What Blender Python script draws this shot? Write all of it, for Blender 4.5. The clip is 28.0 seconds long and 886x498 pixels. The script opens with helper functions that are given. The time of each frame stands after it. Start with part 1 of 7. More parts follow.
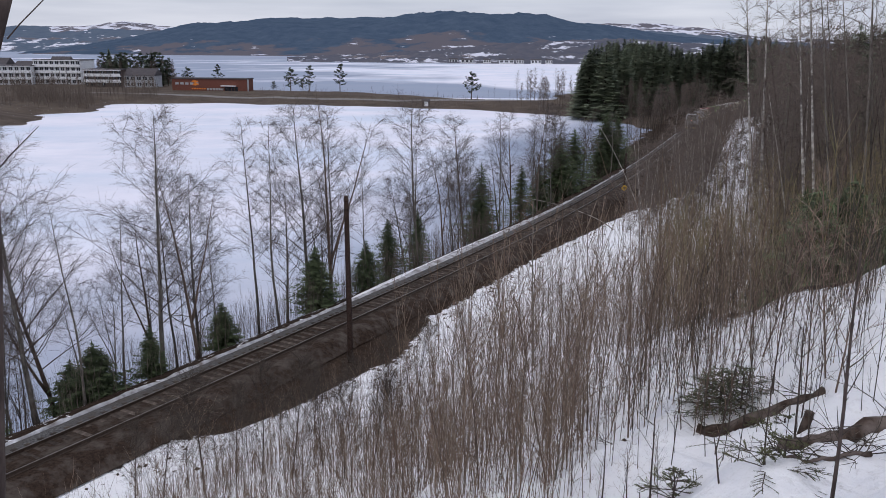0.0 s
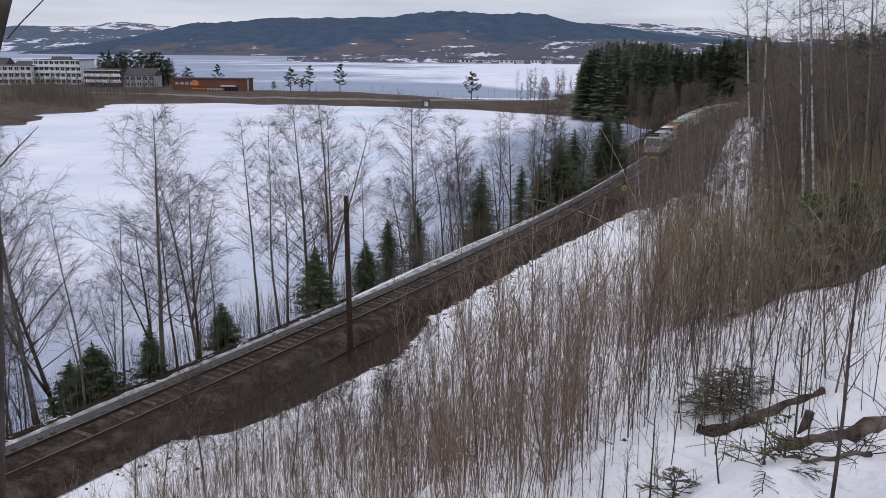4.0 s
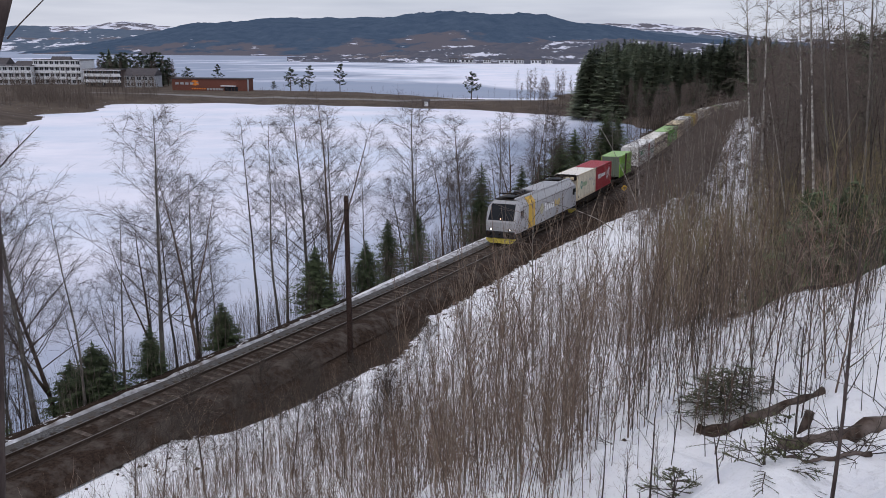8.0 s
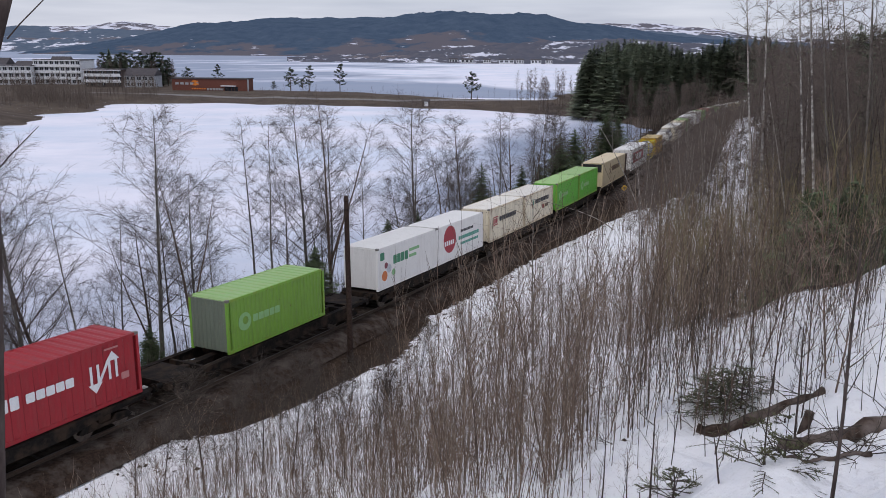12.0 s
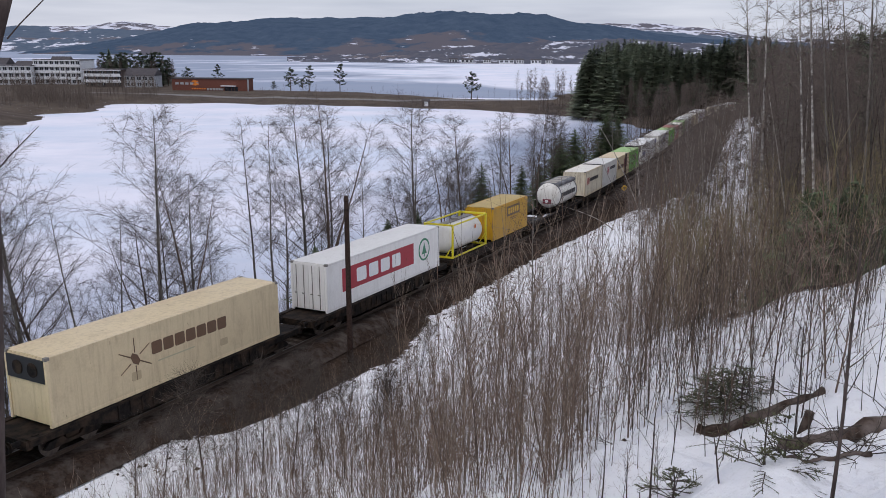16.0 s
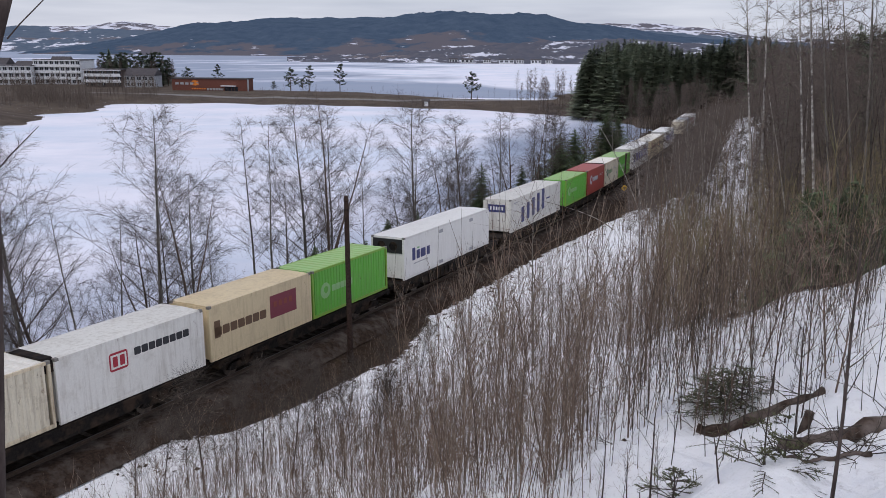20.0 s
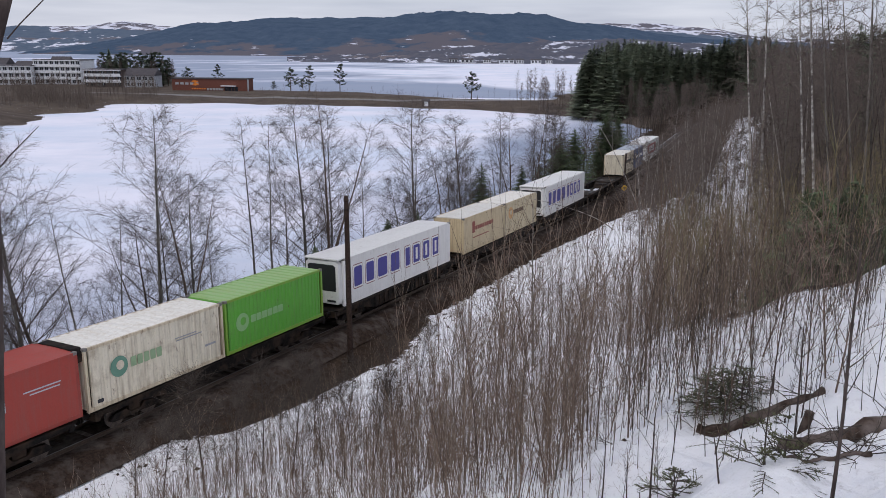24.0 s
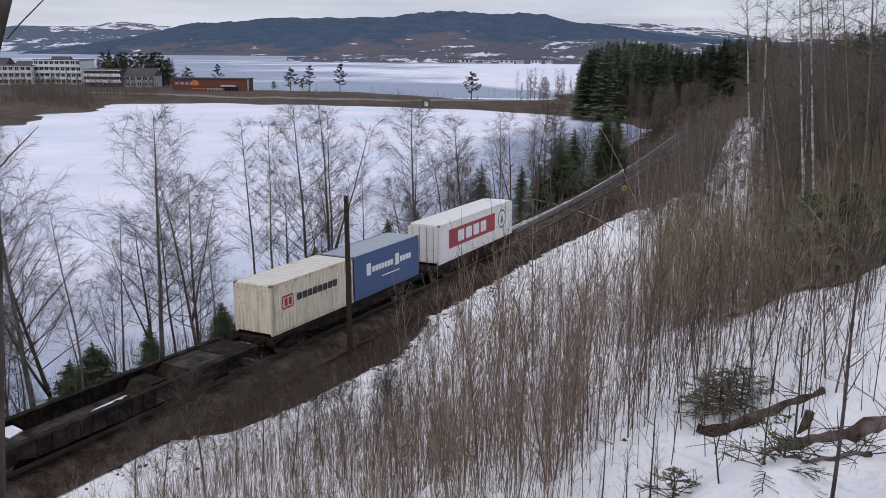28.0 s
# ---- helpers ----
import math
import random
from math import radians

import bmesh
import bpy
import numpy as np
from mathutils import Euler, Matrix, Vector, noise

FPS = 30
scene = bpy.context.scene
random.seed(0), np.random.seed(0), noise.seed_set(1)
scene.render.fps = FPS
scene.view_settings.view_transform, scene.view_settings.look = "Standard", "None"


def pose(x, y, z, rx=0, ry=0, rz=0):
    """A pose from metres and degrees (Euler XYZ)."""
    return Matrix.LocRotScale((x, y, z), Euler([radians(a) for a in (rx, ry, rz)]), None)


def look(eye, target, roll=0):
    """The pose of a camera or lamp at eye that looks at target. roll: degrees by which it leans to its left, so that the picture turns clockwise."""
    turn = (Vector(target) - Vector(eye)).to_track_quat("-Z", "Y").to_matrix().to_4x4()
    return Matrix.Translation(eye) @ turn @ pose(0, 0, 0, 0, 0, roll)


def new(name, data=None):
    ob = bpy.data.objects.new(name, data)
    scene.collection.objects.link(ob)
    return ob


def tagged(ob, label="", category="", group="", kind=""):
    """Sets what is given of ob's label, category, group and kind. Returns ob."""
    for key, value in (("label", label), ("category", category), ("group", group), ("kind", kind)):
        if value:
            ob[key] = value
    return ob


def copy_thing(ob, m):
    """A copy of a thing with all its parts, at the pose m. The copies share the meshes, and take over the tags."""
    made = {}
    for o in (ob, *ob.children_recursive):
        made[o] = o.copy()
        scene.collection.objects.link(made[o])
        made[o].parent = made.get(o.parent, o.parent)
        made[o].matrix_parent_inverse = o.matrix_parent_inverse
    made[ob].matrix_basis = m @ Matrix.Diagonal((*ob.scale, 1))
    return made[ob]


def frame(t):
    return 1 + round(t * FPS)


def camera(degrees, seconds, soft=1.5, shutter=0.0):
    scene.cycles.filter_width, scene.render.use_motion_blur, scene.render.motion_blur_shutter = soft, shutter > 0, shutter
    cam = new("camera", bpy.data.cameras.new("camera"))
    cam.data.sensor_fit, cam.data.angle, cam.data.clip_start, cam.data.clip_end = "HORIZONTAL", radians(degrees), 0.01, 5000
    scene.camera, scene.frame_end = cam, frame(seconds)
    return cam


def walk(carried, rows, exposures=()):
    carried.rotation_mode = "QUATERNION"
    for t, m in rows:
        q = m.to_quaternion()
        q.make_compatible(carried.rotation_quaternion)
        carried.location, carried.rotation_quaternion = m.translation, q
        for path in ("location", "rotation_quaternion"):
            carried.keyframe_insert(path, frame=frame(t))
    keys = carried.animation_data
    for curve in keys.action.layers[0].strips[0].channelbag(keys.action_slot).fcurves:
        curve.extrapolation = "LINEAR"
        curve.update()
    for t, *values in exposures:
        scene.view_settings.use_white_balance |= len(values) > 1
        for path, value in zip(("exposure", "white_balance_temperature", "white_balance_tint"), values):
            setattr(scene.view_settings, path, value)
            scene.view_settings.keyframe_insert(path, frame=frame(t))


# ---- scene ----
# ------------------------------------------------------------------ camera
EYE_Z = 15.69
cam = camera(55.9, 28.0, soft=0.75)
view = look((0, 0, EYE_Z), (0, 10, EYE_Z - 10 * math.tan(radians(13.46))), 0.40)
walk(cam, [(0.0, view), (28.0, view)], exposures=[(0.0, 0.02), (28.0, 0.02)])

# ------------------------------------------------------------------ sky and sun (thin overcast)
world = bpy.data.worlds.new("overcast_sky")
scene.world = world
world.use_nodes = True
wn, wl = world.node_tree.nodes, world.node_tree.links
wn.clear()
w_out = wn.new("ShaderNodeOutputWorld")
w_sky = wn.new("ShaderNodeTexSky")
w_sky.sky_type = "NISHITA"
w_sky.sun_disc = False
w_sky.sun_elevation = radians(58)
w_sky.sun_rotation = radians(215)
w_sky.air_density = 1.0
w_sky.dust_density = 3.0
w_bg1 = wn.new("ShaderNodeBackground")
w_bg1.inputs["Strength"].default_value = 0.035
wl.new(w_sky.outputs["Color"], w_bg1.inputs["Color"])
# cloud deck: pale layers that thin out into lilac-grey streaks
w_tc = wn.new("ShaderNodeTexCoord")
w_map = wn.new("ShaderNodeMapping")
w_map.inputs["Scale"].default_value = (1.6, 1.6, 16.0)
w_noise = wn.new("ShaderNodeTexNoise")
w_noise.inputs["Scale"].default_value = 1.5
w_noise.inputs["Detail"].default_value = 5.0
w_ramp = wn.new("ShaderNodeValToRGB")
w_ramp.color_ramp.elements[0].position = 0.38
w_ramp.color_ramp.elements[0].color = (0.52, 0.56, 0.70, 1)
w_ramp.color_ramp.elements[1].position = 0.60
w_ramp.color_ramp.elements[1].color = (0.785, 0.81, 0.935, 1)
w_bg2 = wn.new("ShaderNodeBackground")
w_bg2.inputs["Strength"].default_value = 0.78
w_add = wn.new("ShaderNodeAddShader")
wl.new(w_tc.outputs["Generated"], w_map.inputs["Vector"])
wl.new(w_map.outputs["Vector"], w_noise.inputs["Vector"])
wl.new(w_noise.outputs["Fac"], w_ramp.inputs["Fac"])
wl.new(w_ramp.outputs["Color"], w_bg2.inputs["Color"])
wl.new(w_bg1.outputs[0], w_add.inputs[0])
wl.new(w_bg2.outputs[0], w_add.inputs[1])
wl.new(w_add.outputs[0], w_out.inputs["Surface"])

sun_data = bpy.data.lights.new("sun", "SUN")
sun_data.energy = 0.65
sun_data.angle = radians(25)
sun_data.color = (1.0, 0.95, 0.9)
sun = new("sun", sun_data)
sun.matrix_world = look((-14, -18, 60), (6, 12, 0))
# ------------------------------------------------------------------ materials
def node_mat(name):
    m = bpy.data.materials.new(name)
    m.use_nodes = True
    nt = m.node_tree
    b = nt.nodes["Principled BSDF"]
    return m, nt.nodes, nt.links, b


def noise_node(n, l, scale, detail=4.0, rough=0.55, stretch=None, coord="Object"):
    tc = n.new("ShaderNodeTexCoord")
    nz = n.new("ShaderNodeTexNoise")
    nz.inputs["Scale"].default_value = scale
    nz.inputs["Detail"].default_value = detail
    nz.inputs["Roughness"].default_value = rough
    if stretch:
        mp = n.new("ShaderNodeMapping")
        mp.inputs["Scale"].default_value = stretch
        l.new(tc.outputs[coord], mp.inputs["Vector"])
        l.new(mp.outputs["Vector"], nz.inputs["Vector"])
    else:
        l.new(tc.outputs[coord], nz.inputs["Vector"])
    return nz


def ramp_node(n, l, src, stops):
    r = n.new("ShaderNodeValToRGB")
    e = r.color_ramp.elements
    while len(e) < len(stops):
        e.new(0.5)
    for el, (p, c) in zip(e, stops):
        el.position = p
        el.color = (*c, 1) if len(c) == 3 else c
    l.new(src, r.inputs["Fac"])
    return r


def mix_node(n, l, fac, a, b, blend="MIX"):
    m = n.new("ShaderNodeMix")
    m.data_type = "RGBA"
    m.blend_type = blend
    for sock, v in ((m.inputs[0], fac), (m.inputs[6], a), (m.inputs[7], b)):
        if hasattr(v, "links"):
            l.new(v, sock)
        elif isinstance(v, (int, float)):
            sock.default_value = v
        else:
            sock.default_value = (*v, 1)
    return m.outputs[2]


def bump_node(n, l, b, height, strength, distance=0.02):
    bp = n.new("ShaderNodeBump")
    bp.inputs["Strength"].default_value = strength
    bp.inputs["Distance"].default_value = distance
    l.new(height, bp.inputs["Height"])
    l.new(bp.outputs["Normal"], b.inputs["Normal"])


def surf(name, c1, c2, scale=6.0, rough=0.7, bump=0.3, stain=None, stain_scale=0.8, metal=0.0, stretch=None,
         vary=0.0, dist=0.02):
    """Two-tone grain, a larger stain, and fine relief."""
    m, n, l, b = node_mat(name)
    g = noise_node(n, l, scale, 6.0, 0.6, stretch)
    col = ramp_node(n, l, g.outputs["Fac"], [(0.3, c1), (0.7, c2)]).outputs["Color"]
    if stain:
        st = noise_node(n, l, stain_scale, 5.0, 0.6)
        k = ramp_node(n, l, st.outputs["Fac"], [(0.45, (0, 0, 0)), (0.65, (1, 1, 1))])
        col = mix_node(n, l, k.outputs["Color"], col, stain)
    if vary:
        oi = n.new("ShaderNodeObjectInfo")
        hs = n.new("ShaderNodeHueSaturation")
        mr = n.new("ShaderNodeMapRange")
        mr.inputs[3].default_value = 1 - vary
        mr.inputs[4].default_value = 1 + vary
        l.new(oi.outputs["Random"], mr.inputs[0])
        l.new(mr.outputs[0], hs.inputs["Value"])
        l.new(col, hs.inputs["Color"])
        col = hs.outputs["Color"]
    l.new(col, b.inputs["Base Color"])
    b.inputs["Roughness"].default_value = rough
    b.inputs["Metallic"].default_value = metal
    if rough > 0.72:
        b.inputs["Specular IOR Level"].default_value = 0.12
    if bump:
        bump_node(n, l, b, g.outputs["Fac"], bump, dist)
    return m


def paint(name, c, dirt=(0.12, 0.09, 0.06), amount=0.35, rough=0.45, rust=(0.13, 0.06, 0.03)):
    """Painted sheet metal with rain streaks and road grime."""
    m, n, l, b = node_mat(name)
    streak = noise_node(n, l, 1.0, 6.0, 0.65, (5.0, 5.0, 0.45))
    blot = noise_node(n, l, 0.9, 7.0, 0.7)
    k1 = ramp_node(n, l, streak.outputs["Fac"], [(0.48, (0, 0, 0)), (0.78, (amount, amount, amount))])
    k2 = ramp_node(n, l, blot.outputs["Fac"], [(0.52, (0, 0, 0)), (0.8, (amount, amount, amount))])
    fine = noise_node(n, l, 14.0, 3.0)
    c0 = ramp_node(n, l, fine.outputs["Fac"], [(0.3, tuple(v * 0.92 for v in c)), (0.7, c)]).outputs["Color"]
    c1 = mix_node(n, l, k1.outputs["Color"], c0, dirt)
    c2 = mix_node(n, l, k2.outputs["Color"], c1, dirt)
    # rust spots with runs below them
    spot = noise_node(n, l, 1.0, 8.0, 0.72, (3.2, 3.2, 1.5))
    k3 = ramp_node(n, l, spot.outputs["Fac"], [(0.58 if amount > 0.7 else 0.63, (0, 0, 0)), (0.70, (min(amount * 1.7, 0.85),) * 3)])
    c2 = mix_node(n, l, k3.outputs["Color"], c2, rust)
    oi = n.new("ShaderNodeObjectInfo")
    hs = n.new("ShaderNodeHueSaturation")
    mr = n.new("ShaderNodeMapRange")
    mr.inputs[3].default_value = 0.9
    mr.inputs[4].default_value = 1.06
    l.new(oi.outputs["Random"], mr.inputs[0])
    l.new(mr.outputs[0], hs.inputs["Value"])
    l.new(c2, hs.inputs["Color"])
    b.inputs["Specular IOR Level"].default_value = 0.3
    l.new(hs.outputs["Color"], b.inputs["Base Color"])
    b.inputs["Roughness"].default_value = rough
    bump_node(n, l, b, blot.outputs["Fac"], 0.08, 0.02)
    return m


def flat(name, c, rough=0.5, metal=0.0):
    m, n, l, b = node_mat(name)
    g = noise_node(n, l, 9.0)
    col = ramp_node(n, l, g.outputs["Fac"], [(0.3, tuple(v * 0.88 for v in c)), (0.7, c)]).outputs["Color"]
    l.new(col, b.inputs["Base Color"])
    b.inputs["Roughness"].default_value = rough
    b.inputs["Metallic"].default_value = metal
    return m


def glow(name, c, strength):
    m, n, l, b = node_mat(name)
    b.inputs["Base Color"].default_value = (*c, 1)
    b.inputs["Emission Color"].default_value = (*c, 1)
    b.inputs["Emission Strength"].default_value = strength
    return m


def ground_material():
    """Snow, thawed brown grass and litter; the snow cover comes from the sheet's own map."""
    m, n, l, b = node_mat("snowy_ground")
    at = n.new("ShaderNodeAttribute")
    at.attribute_name = "snow_cover"
    n1 = noise_node(n, l, 0.55, 8.0, 0.65)
    n2 = noise_node(n, l, 4.0, 6.0, 0.6)
    add = n.new("ShaderNodeMath")
    add.operation = "MULTIPLY_ADD"
    l.new(n1.outputs["Fac"], add.inputs[0])
    add.inputs[1].default_value = 0.8
    l.new(at.outputs["Fac"], add.inputs[2])
    add2 = n.new("ShaderNodeMath")
    add2.operation = "MULTIPLY_ADD"
    l.new(n2.outputs["Fac"], add2.inputs[0])
    add2.inputs[1].default_value = 0.55
    l.new(add.outputs[0], add2.inputs[2])
    low = n.new("ShaderNodeMath")
    low.operation = "SUBTRACT"
    l.new(add2.outputs[0], low.inputs[0])
    low.inputs[1].default_value = 0.5
    cover = ramp_node(n, l, low.outputs[0], [(0.55, (0, 0, 0)), (0.61, (1, 1, 1))])
    cover.color_ramp.interpolation = "EASE"
    # brown side
    nb = noise_node(n, l, 2.2, 9.0, 0.7)
    brown = ramp_node(n, l, nb.outputs["Fac"], [(0.25, (0.014, 0.009, 0.007)), (0.5, (0.036, 0.023, 0.016)),
                                               (0.75, (0.080, 0.054, 0.036))]).outputs["Color"]
    am = n.new("ShaderNodeAttribute")
    am.attribute_name = "meadow"
    ng = noise_node(n, l, 0.12, 8.0, 0.7)
    grass = ramp_node(n, l, ng.outputs["Fac"], [(0.25, (0.050, 0.038, 0.031)), (0.5, (0.092, 0.071, 0.057)),
                                               (0.75, (0.15, 0.12, 0.09))]).outputs["Color"]
    brown = mix_node(n, l, am.outputs["Fac"], brown, grass)
    ns = noise_node(n, l, 0.9, 7.0, 0.6)
    snow = ramp_node(n, l, ns.outputs["Fac"], [(0.25, (0.74, 0.755, 0.81)), (0.45, (0.895, 0.895, 0.92)),
                                              (0.8, (0.93, 0.93, 0.945))]).outputs["Color"]
    nd = noise_node(n, l, 7.0, 8.0, 0.75)
    litter = ramp_node(n, l, nd.outputs["Fac"], [(0.53, (0, 0, 0)), (0.72, (0.75, 0.75, 0.75))])
    # twigs and needles blown over the snow, thicker in some places than in others
    nt = noise_node(n, l, 0.35, 4.0, 0.6)
    where = ramp_node(n, l, nt.outputs["Fac"], [(0.42, (0.10, 0.10, 0.10)), (0.64, (0.9, 0.9, 0.9))])
    lit = mix_node(n, l, 1.0, litter.outputs["Color"], where.outputs["Color"], "MULTIPLY")
    snow = mix_node(n, l, lit, snow, (0.20, 0.165, 0.14))
    l.new(mix_node(n, l, cover.outputs["Color"], brown, snow), b.inputs["Base Color"])
    b.inputs["Roughness"].default_value = 0.9
    b.inputs["Specular IOR Level"].default_value = 0.1
    nh = noise_node(n, l, 1.9, 9.0, 0.68)
    bump_node(n, l, b, nh.outputs["Fac"], 0.75, 0.2)
    return m


def ice_material():
    m, n, l, b = node_mat("lake_ice")
    big = noise_node(n, l, 0.012, 7.0, 0.6, (1.0, 2.6, 1.0))
    mid = noise_node(n, l, 0.045, 9.0, 0.68, (1.0, 0.8, 1.0))
    c = ramp_node(n, l, mid.outputs["Fac"], [(0.28, (0.60, 0.64, 0.74)), (0.40, (0.735, 0.75, 0.835)),
                                            (0.52, (0.80, 0.795, 0.875)), (0.75, (0.87, 0.86, 0.925))]).outputs["Color"]
    k = ramp_node(n, l, big.outputs["Fac"], [(0.32, (0.75, 0.75, 0.75)), (0.55, (0, 0, 0))])
    c = mix_node(n, l, k.outputs["Color"], c, (0.60, 0.68, 0.80))
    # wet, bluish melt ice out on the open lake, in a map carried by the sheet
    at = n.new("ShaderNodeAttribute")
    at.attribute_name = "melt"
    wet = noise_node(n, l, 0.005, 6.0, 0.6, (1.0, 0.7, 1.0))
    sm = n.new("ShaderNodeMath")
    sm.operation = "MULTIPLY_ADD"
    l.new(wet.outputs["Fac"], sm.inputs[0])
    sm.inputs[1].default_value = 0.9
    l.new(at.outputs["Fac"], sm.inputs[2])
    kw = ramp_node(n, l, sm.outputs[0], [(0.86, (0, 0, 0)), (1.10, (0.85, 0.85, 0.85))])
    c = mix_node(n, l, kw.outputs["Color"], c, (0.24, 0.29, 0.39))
    l.new(c, b.inputs["Base Color"])
    b.inputs["Roughness"].default_value = 0.9
    b.inputs["Specular IOR Level"].default_value = 0.1
    bump_node(n, l, b, mid.outputs["Fac"], 0.15, 0.2)
    return m


def hill_material(name, dark, mid, field, snow_amt):
    """Far wooded hills: forest, bare fields and snow-covered clearings, in colours that carry painted aerial haze."""
    m, n, l, b = node_mat(name)
    f1 = noise_node(n, l, 0.02, 8.0, 0.7)
    c = ramp_node(n, l, f1.outputs["Fac"], [(0.3, dark), (0.7, mid)]).outputs["Color"]
    at = n.new("ShaderNodeAttribute")
    at.attribute_name = "field"
    f2 = noise_node(n, l, 0.0042, 5.0, 0.6, (1.0, 1.0, 4.0))
    ma = n.new("ShaderNodeMath")
    ma.operation = "ADD"
    l.new(f2.outputs["Fac"], ma.inputs[0])
    l.new(at.outputs["Fac"], ma.inputs[1])
    k = ramp_node(n, l, ma.outputs[0], [(0.80, (0, 0, 0)), (0.86, (1, 1, 1))])
    c = mix_node(n, l, k.outputs["Color"], c, field)
    f3 = noise_node(n, l, 0.011, 6.0, 0.65, (1.0, 1.0, 5.0))
    mb = n.new("ShaderNodeMath")
    mb.operation = "MULTIPLY_ADD"
    l.new(at.outputs["Fac"], mb.inputs[0])
    mb.inputs[1].default_value = 0.3
    l.new(f3.outputs["Fac"], mb.inputs[2])
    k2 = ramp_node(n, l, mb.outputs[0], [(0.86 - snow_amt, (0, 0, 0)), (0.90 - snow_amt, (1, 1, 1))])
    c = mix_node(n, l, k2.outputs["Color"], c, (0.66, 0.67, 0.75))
    l.new(c, b.inputs["Base Color"])
    b.inputs["Roughness"].default_value = 1.0
    b.inputs["Specular IOR Level"].default_value = 0.0
    return m


def twig(name, tones, rough=0.85):
    """Bark of thin stems, each stem in its own tone, blotched along its length."""
    m, n, l, b = node_mat(name)
    ge = n.new("ShaderNodeNewGeometry")
    oi = n.new("ShaderNodeObjectInfo")
    ad = n.new("ShaderNodeMath")
    ad.operation = "ADD"
    l.new(ge.outputs["Random Per Island"], ad.inputs[0])
    l.new(oi.outputs["Random"], ad.inputs[1])
    fr = n.new("ShaderNodeMath")
    fr.operation = "FRACT"
    l.new(ad.outputs[0], fr.inputs[0])
    k = len(tones) - 1
    col = ramp_node(n, l, fr.outputs[0], [(i / k, c) for i, c in enumerate(tones)]).outputs["Color"]
    nz = noise_node(n, l, 7.0, 4.0, 0.6)
    sh = ramp_node(n, l, nz.outputs["Fac"], [(0.3, (0.55, 0.55, 0.55)), (0.7, (1.25, 1.22, 1.2))]).outputs["Color"]
    l.new(mix_node(n, l, 1.0, col, sh, "MULTIPLY"), b.inputs["Base Color"])
    b.inputs["Roughness"].default_value = rough
    b.inputs["Specular IOR Level"].default_value = 0.15
    return m


M_GROUND = ground_material()
M_ICE = ice_material()
M_BALLAST = surf("ballast", (0.028, 0.027, 0.028), (0.17, 0.165, 0.165), 9.0, 0.9, 0.9, (0.085, 0.075, 0.068), 0.7, dist=0.05)
M_BED = surf("fouled_bed", (0.017, 0.011, 0.008), (0.056, 0.037, 0.027), 7.0, 0.95, 0.8, (0.085, 0.07, 0.06), 1.3, dist=0.04)
M_DIRTYSNOW = surf("dirty_snow", (0.26, 0.26, 0.27), (0.78, 0.78, 0.81), 3.2, 0.9, 0.6, (0.20, 0.18, 0.17), 1.6, dist=0.05)
M_SLEEPER = surf("weathered_sleeper", (0.045, 0.035, 0.030), (0.13, 0.105, 0.088), 5.0, 0.85, 0.5, vary=0.5)
M_RAIL = surf("rusty_rail", (0.045, 0.03, 0.024), (0.10, 0.07, 0.05), 12.0, 0.5, 0.2, metal=0.3)
M_RAILTOP = surf("worn_rail_top", (0.16, 0.145, 0.135), (0.28, 0.26, 0.25), 12.0, 0.45, 0.05, metal=0.7)
M_BARK_DARK = surf("dark_bark", (0.035, 0.026, 0.024), (0.10, 0.078, 0.07), 14.0, 0.9, 0.6, stretch=(1, 1, 0.3))
M_BARK_BROWN = surf("reddish_bark", (0.075, 0.052, 0.042), (0.19, 0.14, 0.11), 14.0, 0.85, 0.4, vary=0.3)
M_BARK_GREY = surf("grey_bark", (0.07, 0.064, 0.055), (0.23, 0.205, 0.18), 6.0, 0.85, 0.4, vary=0.3, stretch=(1, 1, 0.4))
M_BIRCH = surf("birch_bark", (0.16, 0.14, 0.125), (0.58, 0.54, 0.49), 4.0, 0.75, 0.3, (0.07, 0.055, 0.05), 2.2, stretch=(1, 1, 2.0), vary=0.2)
M_TWIG = twig("twig_bark", ((0.030, 0.024, 0.021), (0.075, 0.060, 0.048), (0.055, 0.047, 0.042), (0.125, 0.105, 0.085)))
M_TWIG_RED = twig("red_twig", ((0.072, 0.052, 0.042), (0.19, 0.138, 0.100), (0.14, 0.112, 0.090), (0.30, 0.245, 0.195), (0.165, 0.100, 0.074)))
M_TWIG_WARM = twig("reddish_twig", ((0.095, 0.078, 0.068), (0.185, 0.150, 0.130), (0.15, 0.126, 0.108)))
M_TWIG_GREY = twig("grey_twig", ((0.065, 0.054, 0.050), (0.14, 0.118, 0.108), (0.105, 0.086, 0.078), (0.20, 0.175, 0.160)))
M_TWIG_OLIVE = twig("olive_twig", ((0.110, 0.096, 0.052), (0.26, 0.212, 0.118), (0.20, 0.154, 0.102), (0.36, 0.295, 0.20), (0.145, 0.150, 0.062)))
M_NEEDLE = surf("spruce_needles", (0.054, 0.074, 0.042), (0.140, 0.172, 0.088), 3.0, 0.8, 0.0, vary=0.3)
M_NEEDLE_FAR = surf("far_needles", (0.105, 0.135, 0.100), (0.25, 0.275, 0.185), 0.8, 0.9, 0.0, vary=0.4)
M_PINE = surf("pine_needles", (0.040, 0.056, 0.042), (0.095, 0.115, 0.075), 2.0, 0.85, 0.0, vary=0.25)
M_SEEDLING = surf("pale_needles", (0.050, 0.060, 0.028), (0.15, 0.155, 0.080), 3.0, 0.85, 0.0)
M_GRASS = surf("dead_grass", (0.10, 0.065, 0.04), (0.24, 0.17, 0.10), 6.0, 0.9, 0.0)
